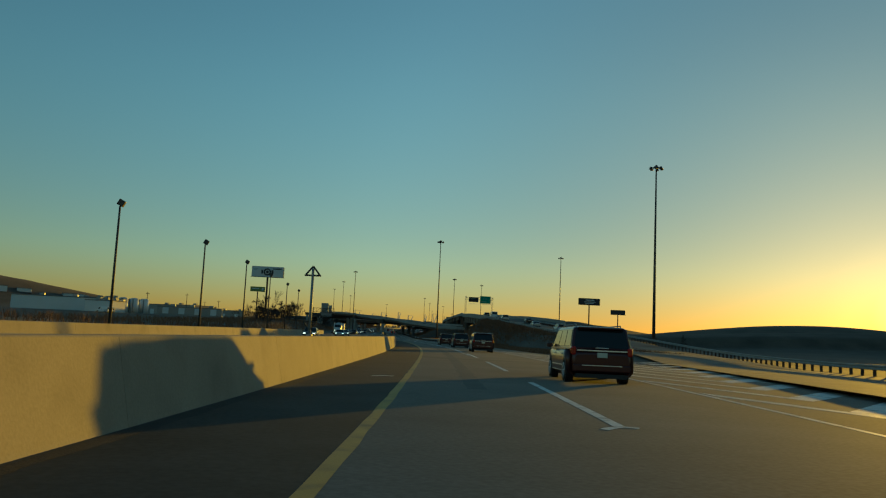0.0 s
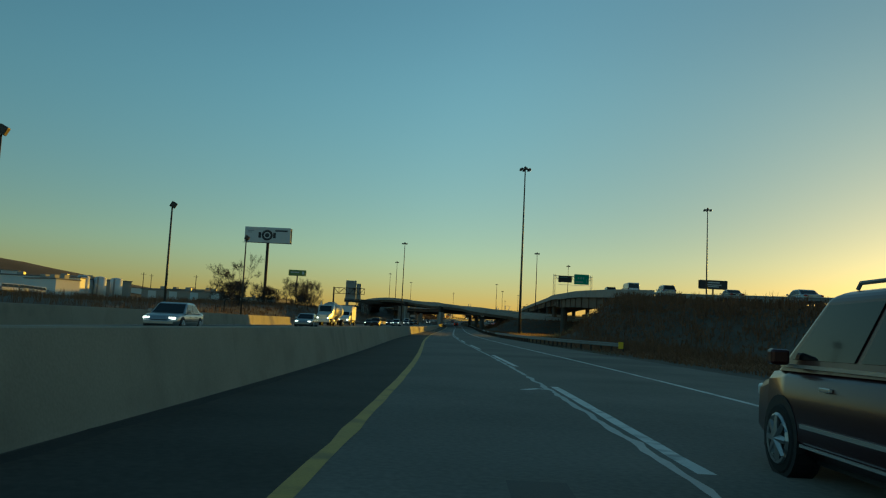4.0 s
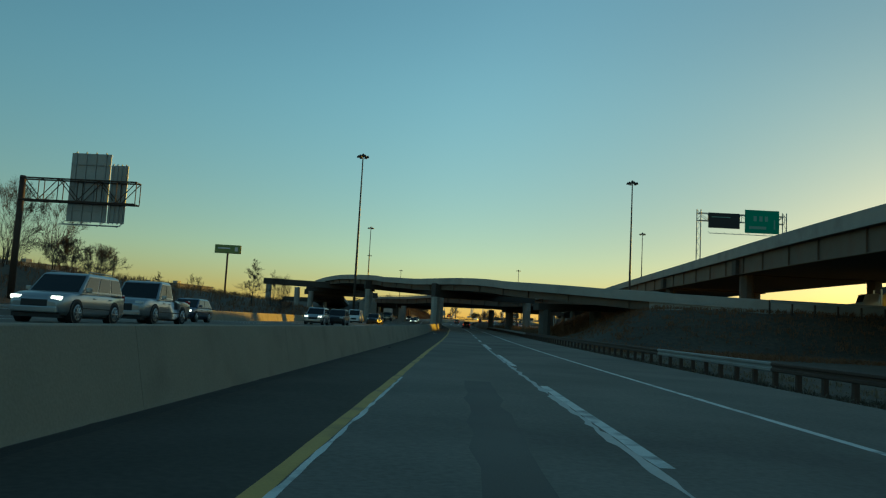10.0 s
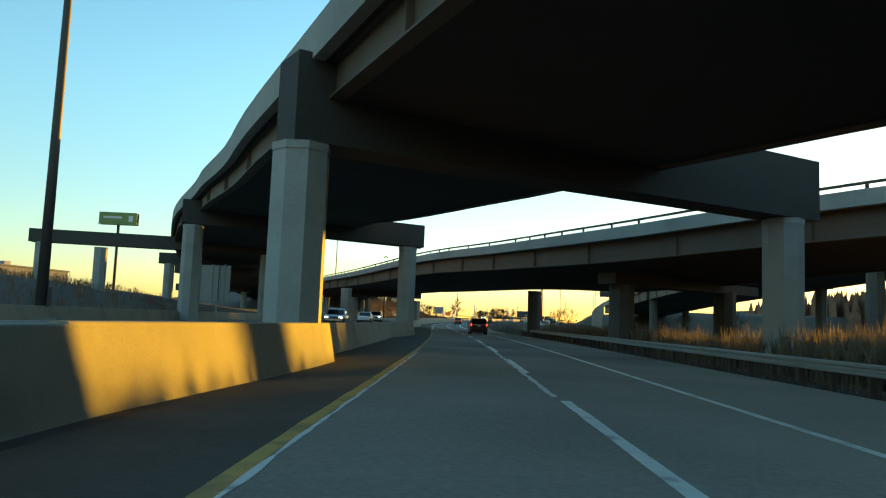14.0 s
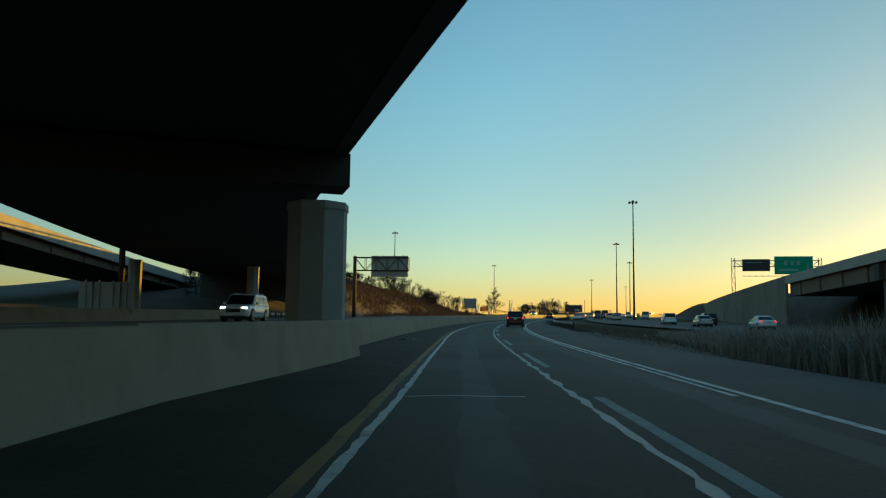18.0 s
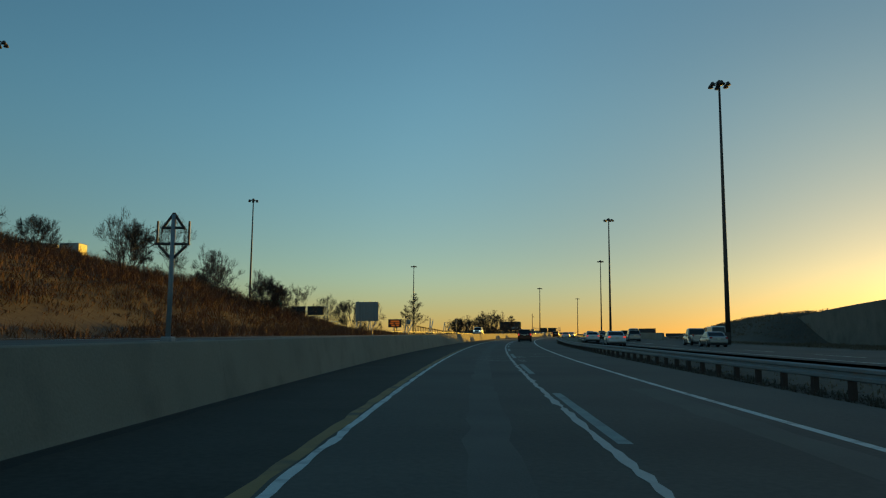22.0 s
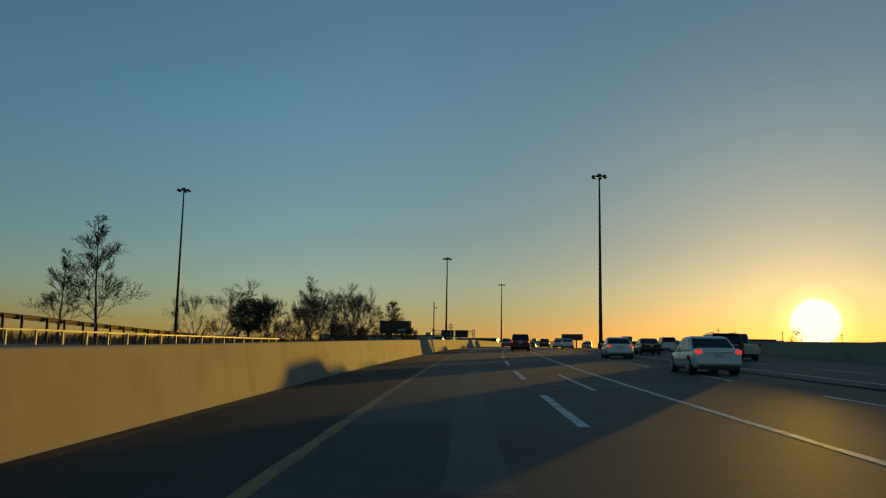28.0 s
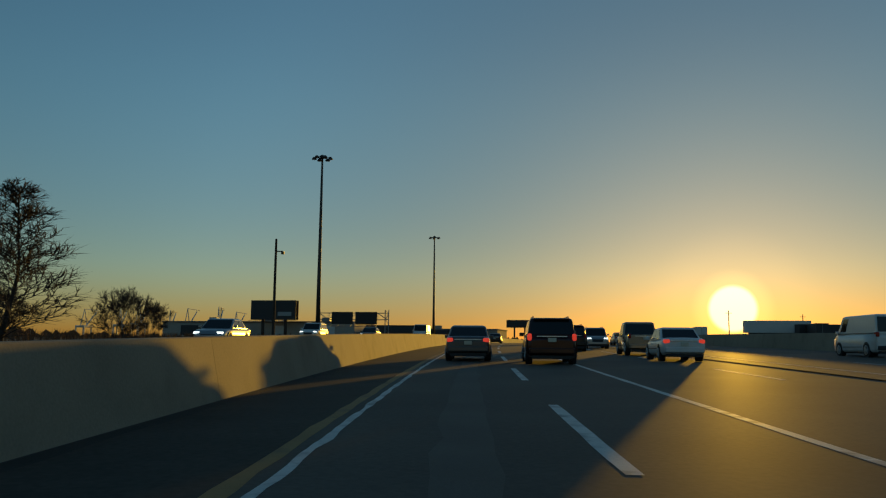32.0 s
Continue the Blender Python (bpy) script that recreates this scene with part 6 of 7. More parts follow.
stems("grass", "dry winter grass on the earth bank", STRAW, 3000, lambda rg: (rg.uniform(760, 915), rg.uniform(36, 52)), lambda s, o, rg: rg.uniform(0.15, 0.5), 0.6, 0.03, 6, 33)
stems("brush", "dark tangled thicket below the flyovers", BRUSH, 4200, lambda rg: (rg.uniform(424, 466), rg.uniform(14.5, 30)), lambda s, o, rg: lerp(s, [(424, 2.6), (448, 1.9), (466, 1.8)]) * rg.uniform(0.35, 1.0) * (0.8 + 0.5 * noise.noise(Vector((s * 0.25, o * 0.25, 4)))), 0.7, 0.03, 9, 21)
stems("reeds", "thick dry reeds beside the guard rail", STRAW, 1500, lambda rg: (rg.uniform(462, 540), rg.uniform(12.5, 17)), lambda s, o, rg: rg.uniform(1.5, 2.3), 0.25, 0.04, 6, 22)
stems("grass", "dark winter grass on the bank of the low road", BRUSH, 3800, lambda rg: (rg.uniform(376, 432), rg.uniform(13, 46)), lambda s, o, rg: rg.uniform(0.15, 0.6), 0.7, 0.035, 6, 23)
stems("grass", "dark matted grass on the ramp bank", BRUSH, 4600, lambda rg: (rg.uniform(95, 248), rg.uniform(13.5, 30)), lambda s, o, rg: rg.uniform(0.15, 0.5), 0.8, 0.04, 6, 24)
# shallow water in the hollow
for s, o, a, b in ((470, 19, 9, 2.2), (520, 21, 14, 3.0), (498, 26, 8, 2.0)):
    v = on_road(s, o)
    z = terrain(v.x, v.y) + 0.18
    ring = []
    for k in range(28):
        t = 6.283 * k / 28
        w = 1 + 0.25 * noise.noise(Vector((math.cos(t), math.sin(t), s)))
        q = on_road(s + a * math.cos(t) * w, o + b * math.sin(t) * w)
        ring.append((q.x, q.y, z))
    setting("water", mesh_of("water", ring, [tuple(range(28))[::-1]], WATER), "still ditch water among the reeds", "water")


# ---- far woods on the skyline ----
def far_woods(label, places, seed):
    rg = random.Random(seed)
    verts, faces = [], []
    for (x0, y0), (x1, y1), zb, h, n in places:
        for k in range(n):
            t = rg.random()
            x, y = x0 + (x1 - x0) * t + rg.uniform(-12, 12), y0 + (y1 - y0) * t + rg.uniform(-12, 12)
            d = Vector((y0 - y1, x1 - x0, 0)).normalized()
            u = Vector((x1 - x0, y1 - y0, 0)).normalized()
            hh = h * rg.uniform(0.35, 1.0) * (0.75 + 0.5 * noise.noise(Vector((x * 0.01, y * 0.01, seed))))
            w = rg.uniform(1.5, 5.0)
            z = terrain(x, y) + zb
            i = len(verts)
            verts += [Vector((x, y, z - 4)) - u * w, Vector((x, y, z - 4)) + u * w, Vector((x, y, z + hh * 0.6)) + u * w * 0.9, Vector((x, y, z + hh)) + u * rg.uniform(-.3, .3) * w, Vector((x, y, z + hh * 0.55)) - u * w * 0.9]
            faces.append((i, i + 1, i + 2, i + 3, i + 4))
    tagged(new("far_woods", mesh_of("far_woods", verts, faces, BRUSH)), label, "woods", kind="stuff")


far_woods("dark leafless woods along the far skyline", [((-900, 500), (-500, 1900), 0, 16, 700), ((-500, 1900), (300, 2300), 0, 15, 500), ((300, 2300), (1000, 1800), 0, 14, 500), ((330, 560), (480, 330), 0, 7, 260), ((480, 330), (620, 160), 0, 8, 260), ((330, 560), (420, 900), 0, 7, 300), ((420, 900), (640, 1200), 0, 8, 300), ((640, 1200), (700, 1700), 0, 9, 300), ((-300, 1000), (-120, 1500), 0, 8, 400), ((-120, 1500), (500, 1700), 0, 9, 500), ((-700, 100), (-900, 500), 0, 10, 300), ((150, 575), (156, 668), 0, 11.5, 320), ((163, 664), (176, 740), 0, 19, 330), ((178, 750), (192, 830), 0, 9, 300)], 2)


# ---- warehouses, tanks and cranes ----
def warehouse(s, off, w, d, h, label, turn=0.0, wall=BRICKISH, doors=4, roof_h=0.4):
    v = on_road(s, off)
    t = thing("warehouse", label, "warehouse", "warehouses", pose(v.x, v.y, terrain(v.x, v.y) - 0.5, 0, 0, heading(s) + turn))
    part("wall", boxes("wall", wall, (0, w, 0, d, 0, h), bevel=0.05), t)
    part("roof", boxes("roof", ROOFING, (-0.3, w + 0.3, -0.3, d + 0.3, h, h + roof_h), bevel=0.08), t)
    for k in range(doors):
        x = w * (k + 0.5) / doors
        part("loading_door", boxes("loading_door", PALE, (x - 1.6, x + 1.6, -0.06, 0.02, 1.3, 4.6)), t)
    for k in range(3):
        x = w * (k + 0.6) / 3.3
        part("roof_unit", boxes("roof_unit", SIGN_BACK, (x, x + 2.4, d * 0.4, d * 0.4 + 2, h + roof_h, h + roof_h + 1.4), bevel=0.06), t)
    return t


WHITE_WALL = mat("white_metal_wall", (0.66, 0.66, 0.64), 0.6, var=0.08, scale=0.1, fine=2, bump=0.0, per=0.08)
warehouse(404, -184, 52, 24, 7.0, "long low white warehouse in the evening sun", 4, WHITE_WALL, 0)
warehouse(396, -146, 15, 10, 5.6, "pale annex of the white warehouse", -22, WHITE_WALL, 0)
warehouse(455, -128, 34, 12, 5.0, "low tan depot beyond the verge", 6)
warehouse(330, -250, 70, 40, 11, "wide pale warehouse with flat roof", -65, WHITE_WALL, 9)
warehouse(480, -190, 46, 26, 8, "brown flat-roofed depot beyond the verge", -40)
warehouse(560, -160, 40, 22, 7.5, "low grey depot near the flyover", -30)
warehouse(260, -160, 34, 20, 6.0, "small pale depot with loading doors", -70, WHITE_WALL, 5)
warehouse(640, -150, 46, 22, 7, "low brick depot behind the flyover", -20)
warehouse(1190, -110, 60, 20, 5.5, "low dark depot against the sunset", 0)
warehouse(1260, -70, 50, 20, 5.0, "low dark shed against the sunset", 0)
warehouse(770, -62, 12, 8, 4.2, "small dark shed on the brush bank", 0)
warehouse(100, 75, 12, 6, 3.4, "small white shed below the ramp", 30, WHITE_WALL, 2)
for k in range(3):
    v = on_road(414 + 7 * k, -134 + 3.2 * k)
    t = thing("storage_tank", "tall white cylindrical storage tank", "storage tank", "white storage tanks", pose(v.x, v.y, terrain(v.x, v.y) - 0.3))
    bm = bmesh.new()
    tube(bm, [(0, 0, 0), (0, 0, 7.4)], [2.2, 2.2], 24)
    part("shell", bm_mesh("shell", bm, WHITE_WALL, True), t)
    bm = bmesh.new()
    tube(bm, [(0, 0, 7.38), (0, 0, 7.8), (0, 0, 8.0)], [2.25, 1.6, 0.3], 24)
    part("cap", bm_mesh("cap", bm, WHITE_WALL, True), t)
    part("ladder", boxes("ladder", STEEL, (-0.3, 0.3, -2.36, -2.22, 0.3, 7.6)), t)


for k, (x, y, w) in enumerate(((-330, 520, 16), (-305, 560, 10), (-262, 590, 14), (-250, 612, 9), (-228, 640, 14), (-196, 668, 18), (-170, 690, 12), (-150, 720, 16), (-120, 745, 12))):
    t = thing("shed", "far sunlit shed on the low rise", "shed", "far sheds on the rise", pose(x + 22, y - 26, terrain(x + 22, y - 26) - 0.6, 0, 0, 20 + 9 * (k % 3)))
    part("wall", boxes("wall", WHITE_WALL, (0, w, 0, 8, 0, 2.6 + k % 3 * 0.6), bevel=0.05), t)
    part("roof", boxes("roof", ROOFING, (-0.3, w + 0.3, -0.3, 8.3, 2.6 + k % 3 * 0.6, 2.9 + k % 3 * 0.6), bevel=0.05), t)


def port_crane(x, y, h, turn):
    t = thing("port_crane", "pale harbour gantry crane far on the skyline", "harbour crane", "harbour cranes", pose(x, y, 2, 0, 0, turn))
    for i in (-9, 9):
        for j in (-7, 7):
            part("leg", boxes("leg", PALE, (i - 0.9, i + 0.9, j - 0.9, j + 0.9, 0, h * 0.62)), t)
    part("portal_beam", boxes("portal_beam", PALE, (-10, 10, -8, 8, h * 0.58, h * 0.62)), t)
    bm = bmesh.new()
    tube(bm, [(-8, 0, h * 0.6), (0, 0, h)], [0.8, 0.6], 6)
    tube(bm, [(8, 0, h * 0.6), (0, 0, h)], [0.8, 0.6], 6)
    tube(bm, [(0, 0, h), (38, 0, h * 0.98)], [0.5, 0.5], 6)
    part("mast", bm_mesh("mast", bm, PALE), t)
    bm = bmesh.new()
    tube(bm, [(-18, 0, h * 0.6), (6, 0, h * 0.62), (30, 0, h * 0.95)], [1.2, 1.2, 0.9], 6)
    part("boom", bm_mesh("boom", bm, PALE), t)


for k in range(9):
    port_crane(-60 + k * 38 + 12 * (k % 2), 2320 + 25 * (k % 3), 68 + 5 * (k % 3), 60 + 15 * (k % 2))


def line_tower(s, off, h):
    v = on_road(s, off)
    t = thing("power_pole", "thin far power line pole on the skyline", "power pole", "far power poles", pose(v.x, v.y, terrain(v.x, v.y)))
    bm = bmesh.new()
    tube(bm, [(0, 0, -0.5), (0, 0, h)], [0.22, 0.15], 6)
    part("pole", bm_mesh("pole", bm, BARK), t)
    part("cross_arm", boxes("cross_arm", BARK, (-1.3, 1.3, -0.08, 0.08, h - 1.0, h - 0.85)), t)


for s, o, h in ((260, 180, 14), (330, 230, 14), (200, 160, 13), (540, -130, 15), (560, -160, 15), (520, -150, 14), (600, -120, 14), (1240, -120, 12), (1260, 60, 12), (1300, 90, 12), (1330, 120, 12), (640, -140, 14)):
    line_tower(s, o, h)


# ---- vehicles ----
def paint(name, col, rough=0.28, metal=0.3):
    m = mat("car_paint_" + name, col, rough, metal, var=0.05, scale=1.5, fine=30, bump=0.0)
    m.node_tree.nodes["Principled BSDF"].inputs["Coat Weight"].default_value = 0.35
    return m


def wheel(t, x, y, r, w, hub=RIM):
    """A wheel with its axle along x, on the side of sign(x)."""
    sd = 1 if x > 0 else -1
    bm = bmesh.new()
    tube(bm, [(-w / 2, 0, 0), (-w / 2 + 0.03, 0, 0), (w / 2 - 0.03, 0, 0), (w / 2, 0, 0)], [r * 0.9, r, r, r * 0.9], 20)
    wh = part("wheel", bm_mesh("wheel", bm, TYRE, False), t, m=Matrix.Translation((x - sd * w / 2, y, r)))
    bm = bmesh.new()
    for k in range(8):
        a = 6.283 * k / 8
        tube(bm, [(sd * (w / 2 + 0.006), 0, 0), (sd * (w / 2 + 0.004), r * 0.62 * math.cos(a), r * 0.62 * math.sin(a))], [0.05, 0.03], 5)
    ring = [(sd * (w / 2 + 0.002), r * 0.64 * math.cos(6.283 * k / 18), r * 0.64 * math.sin(6.283 * k / 18)) for k in range(19)]
    tube(bm, ring, [0.025] * 19, 5, False)
    part("rim", bm_mesh("rim", bm, hub), wh, "alloy rim")


def loft(rows, material, name):
    """Cross-sections (y, bottom, top, half width) joined into a rounded shell."""
    prof = []
    places = []
    for y, zb, zt, hw in rows:
        c = min(0.10, (zt - zb) * 0.3)
        places.append([Vector(p) for p in ((-hw * 0.9, y, zb), (-hw, y, zb + c * 1.4), (-hw, y, zb + (zt - zb) * 0.55), (-hw * 0.985, y, zt - c), (-hw * 0.93, y, zt - c * 0.25), (-hw * 0.75, y, zt), (0, y, zt + 0.015),
                                           (hw * 0.75, y, zt), (hw * 0.93, y, zt - c * 0.25), (hw * 0.985, y, zt - c), (hw, y, zb + (zt - zb) * 0.55), (hw, y, zb + c * 1.4), (hw * 0.9, y, zb))])
    me = sweep_mesh(name, [0] * 13, places, material, True, True)
    me.polygons.foreach_set("use_smooth", [len(p.vertices) == 4 for p in me.polygons])
    return me


def quad_panel(name, corners, material, out, t, label="", lift=0.012):
    """A thin pane laid on a face, lifted along the outward direction."""
    n = Vector(out).normalized()
    c = [Vector(p) + n * lift for p in corners]
    b = [Vector(p) - n * 0.004 for p in corners]
    f = [(0, 1, 2, 3), (7, 6, 5, 4), (0, 4, 5, 1), (1, 5, 6, 2), (2, 6, 7, 3), (3, 7, 4, 0)]
    me = mesh_of(name, c + b, f, material)
    bm = bmesh.new()
    bm.from_mesh(me)
    bmesh.ops.recalc_face_normals(bm, faces=bm.faces)
    bm.to_mesh(me)
    bm.free()
    return part(name, me, t, label)


SPECS = {
    # length, width, height, belt, nose top, tail top, greenhouse y at base rear, roof rear, roof front, base front, windows, wheel radius
    "sedan": (4.85, 1.82, 1.46, 0.92, 0.78, 0.98, -1.75, -0.95, 0.35, 1.15, 2, 0.33),
    "suv": (4.75, 1.88, 1.72, 1.05, 0.95, 1.08, -2.22, -1.95, 0.45, 1.20, 3, 0.37),
    "minivan": (5.15, 1.98, 1.76, 1.06, 0.92, 1.10, -2.50, -2.22, 0.85, 1.75, 3, 0.35),
    "hatchback": (4.2, 1.76, 1.50, 0.94, 0.84, 1.00, -2.0, -1.55, 0.35, 1.15, 2, 0.32),
    "pickup": (5.6, 1.95, 1.85, 1.08, 1.02, 1.05, -0.55, -0.35, 0.75, 1.35, 2, 0.39),
    "van": (5.6, 2.0, 2.25, 1.25, 1.05, 1.25, -2.75, -2.65, 1.25, 2.0, 1, 0.36),
}


def car(kind, col, label, lights="", category="car", group="cars"):
    """A car at the origin, nose to +y, standing on z = 0."""
    L, W, H, belt, nose, tail, g0, g1, g2, g3, nwin, r = SPECS[kind]
    hw = W / 2
    t = thing({"suv": "suv", "minivan": "minivan", "pickup": "pickup_truck", "van": "van"}.get(kind, "car"), label, category, group)
    h = L / 2
    zb = 0.24
    rows = [(-h, 0.42, tail - 0.22, hw * 0.84), (-h + 0.08, 0.32, tail - 0.05, hw * 0.93), (-h + 0.35, zb, tail, hw * 0.98), (g0, zb, belt + 0.01, hw), (-h * 0.45, zb, belt, hw), (0.0, zb, belt - 0.01, hw), (g3 - 0.3, zb, belt - 0.02, hw),
            (g3 + 0.12, zb, belt - 0.05, hw), (h - 0.7, zb, nose + 0.05, hw * 0.97), (h - 0.28, 0.28, nose - 0.03, hw * 0.93), (h - 0.06, 0.34, nose - 0.16, hw * 0.84), (h, 0.42, nose - 0.28, hw * 0.76)]
    if kind == "pickup":
        rows = [(-h, 0.5, belt - 0.02, hw * 0.96), (-h + 0.1, 0.42, belt, hw * 0.98)] + rows[3:]
    part("body", loft(rows, col, "body"), t)
    rw = hw * (0.80 if kind in ("sedan", "hatchback") else 0.84 if kind != "van" else 0.92)
    bw = hw * 0.955
    zr = H - 0.05
    # greenhouse
    gb = [Vector((-bw, g0, belt - 0.03)), Vector((bw, g0, belt - 0.03)), Vector((bw, g3, belt - 0.06)), Vector((-bw, g3, belt - 0.06))]
    gt = [Vector((-rw, g1, zr)), Vector((rw, g1, zr)), Vector((rw, g2, zr - 0.01)), Vector((-rw, g2, zr - 0.01))]
    gc = [Vector((-rw * 0.86, g1 + 0.2, H)), Vector((rw * 0.86, g1 + 0.2, H)), Vector((rw * 0.86, g2 - 0.18, H - 0.01)), Vector((-rw * 0.86, g2 - 0.18, H - 0.01))]
    vs = gb + gt + gc
    fs = [(0, 1, 5, 4), (1, 2, 6, 5), (2, 3, 7, 6), (3, 0, 4, 7), (4, 5, 9, 8), (5, 6, 10, 9), (6, 7, 11, 10), (7, 4, 8, 11), (8, 9, 10, 11)]
    bm = bmesh.new()
    bv = [bm.verts.new(v) for v in vs]
    for f in fs:
        bm.faces.new([bv[i] for i in f])
    bmesh.ops.bevel(bm, geom=[e for e in bm.edges if not e.is_boundary], offset=0.055, segments=3, affect='EDGES', profile=0.5)
    part("cabin", bm_mesh("cabin", bm, col), t)

    def on_face(a, b, c, d, u0, u1, v0, v1):
        f = lambda u, v: (a * (1 - u) + b * u) * (1 - v) + (d * (1 - u) + c * u) * v
        return [f(u0, v0), f(u1, v0), f(u1, v1), f(u0, v1)]
    quad_panel("rear_window", on_face(gb[0], gb[1], gt[1], gt[0], 0.05, 0.95, 0.10, 0.90), GLASS, (0, -1, 0.4), t)
    quad_panel("windscreen", on_face(gb[2], gb[3], gt[3], gt[2], 0.05, 0.95, 0.08, 0.93), GLASS, (0, 0.7, 0.7), t)
    for sd in (1, -1):
        if sd > 0:
            A, B, C, D = gb[1], gb[2], gt[2], gt[1]
        else:
            A, B, C, D = gb[0], gb[3], gt[3], gt[0]
        if kind == "van":
            cuts = [(0.78, 0.93)]
        elif nwin == 2:
            cuts = [(0.10, 0.50), (0.53, 0.92)]
        else:
            cuts = [(0.04, 0.30), (0.33, 0.62), (0.65, 0.95)]
        for u0, u1 in cuts:
            quad_panel("side_window", on_face(A, B, C, D, u0, u1, 0.16, 0.88), GLASS, (sd, 0, 0.25), t)
        part("window_trim", boxes("window_trim", CHROME if kind != "van" else DARK, (sd * (bw + 0.012) - 0.012, sd * (bw + 0.012) + 0.012, g0 + 0.15, g3 - 0.15, belt - 0.02, belt + 0.012)), t, "thin bright trim")
        part("mirror", boxes("mirror", col, (min(sd * hw * 0.99, sd * (hw + 0.17)), max(sd * hw * 0.99, sd * (hw + 0.17)), g3 - 0.42, g3 - 0.28, belt, belt + 0.15), bevel=0.03), t)
        for u in ((0.42, 0.78) if nwin > 1 else (0.7,)):
            y = g0 + (g3 - g0) * u - 0.35
            part("door_handle", boxes("door_handle", CHROME if kind in ("minivan", "suv") else col, (sd * (hw + 0.008) - 0.016, sd * (hw + 0.008) + 0.016, y, y + 0.2, belt - 0.2, belt - 0.165), bevel=0.006), t)
        part("side_moulding", boxes("side_moulding", CHROME if kind == "minivan" else DARK, (sd * (hw + 0.004) - 0.01, sd * (hw + 0.004) + 0.01, -h * 0.42, h * 0.42, 0.50, 0.535)), t)
        on = lights == "head"
        x0, x1 = sorted((sd * hw * 0.52, sd * hw * 0.86))
        part("headlight", boxes("headlight", HEAD_ON if on else LENS, (x0, x1, h - 0.30, h - 0.045, nose - 0.22, nose - 0.09), bevel=0.03), t, "lit headlight" if on else "clear headlight")
        x0, x1 = sorted((sd * hw * (0.66 if kind in ("sedan", "hatchback") else 0.80), sd * hw * (0.94 if kind in ("sedan", "hatchback") else 0.965)))
        br = lights == "tail"
        z0, z1 = (tail - 0.24, tail - 0.07) if kind in ("sedan", "hatchback") else (belt - 0.20, belt + 0.06)
        part("tail_light", boxes("tail_light", TAIL_ON if br else TAIL, (x0, x1, -h - 0.012 if kind != "pickup" else -h - 0.02, -h + 0.3, z0, z1), bevel=0.05), t, "lit red tail light" if br else "red tail light")
        for y in (-h * 0.60, h * 0.60):
            bm = bmesh.new()
            tube(bm, [(sd * (hw - 0.24), y, r + 0.02), (sd * (hw + 0.006), y, r + 0.02)], [r * 1.14, r * 1.14], 22)
            part("wheel_arch", bm_mesh("wheel_arch", bm, DARK), t)
            wheel(t, sd * (hw + 0.02), y, r, 0.22)
    part("rear_bumper", boxes("rear_bumper", col if kind != "van" else DARK, (-hw * 0.9, hw * 0.9, -h - 0.05, -h + 0.15, 0.36, 0.58), bevel=0.04), t)
    part("front_bumper", boxes("front_bumper", col, (-hw * 0.8, hw * 0.8, h - 0.14, h + 0.04, 0.32, 0.52), bevel=0.04), t)
    part("grille", boxes("grille", DARK, (-hw * 0.45, hw * 0.45, h - 0.03, h + 0.012, 0.52, nose - 0.22), bevel=0.01), t)
    zp = tail - 0.34 if kind in ("sedan", "hatchback") else 0.80
    part("number_plate", boxes("number_plate", PLATE, (-0.155, 0.155, -h - 0.075, -h - 0.02, zp, zp + 0.15), bevel=0.006), t)
    if kind == "minivan":
        part("bumper_trim", boxes("bumper_trim", CHROME, (-hw * 0.62, hw * 0.62, -h - 0.062, -h, 0.545, 0.565)), t, "thin bright strip on the bumper")
        part("badge", boxes("badge", CHROME, (-0.2, 0.2, -h - 0.03, -h + 0.05, belt + 0.02, belt + 0.045), bevel=0.008), t, "small bright badge")
        for sd in (-1, 1):
            part("side_moulding", boxes("side_moulding", CHROME, (sd * (hw + 0.004) - 0.01, sd * (hw + 0.004) + 0.01, -h * 0.42, h * 0.42, 0.33, 0.355)), t)
    part("tailgate_trim", boxes("tailgate_trim", CHROME, (-hw * (0.78 if kind == "minivan" else 0.6), hw * (0.78 if kind == "minivan" else 0.6), -h - 0.022, -h + 0.05, zp + 0.19, zp + 0.225)), t, "bright strip above the plate")
    part("lower_valance", boxes("lower_valance", DARK, (-hw * 0.8, hw * 0.8, -h + 0.02, h - 0.1, 0.17, 0.30)), t)
    if kind in ("suv", "minivan"):
        for sd in (-1, 1):
            bm = bmesh.new()
            tube(bm, [(sd * rw * 0.84, g1 + 0.3, H), (sd * rw * 0.84, g1 + 0.35, H + 0.05), (sd * rw * 0.84, g2 - 0.3, H + 0.05), (sd * rw * 0.84, g2 - 0.25, H)], [0.02] * 4, 6)
            part("roof_rail", bm_mesh("roof_rail", bm, STEEL), t)
        part("spoiler", boxes("spoiler", col, (-rw * 0.85, rw * 0.85, g1 - 0.16, g1 + 0.1, H - 0.08, H - 0.03), bevel=0.015), t)
    if kind == "pickup":
        part("load_bed", boxes("load_bed", DARK, (-hw * 0.86, hw * 0.86, -h + 0.12, g0 - 0.1, belt - 0.02, belt + 0.012)), t)
    return t


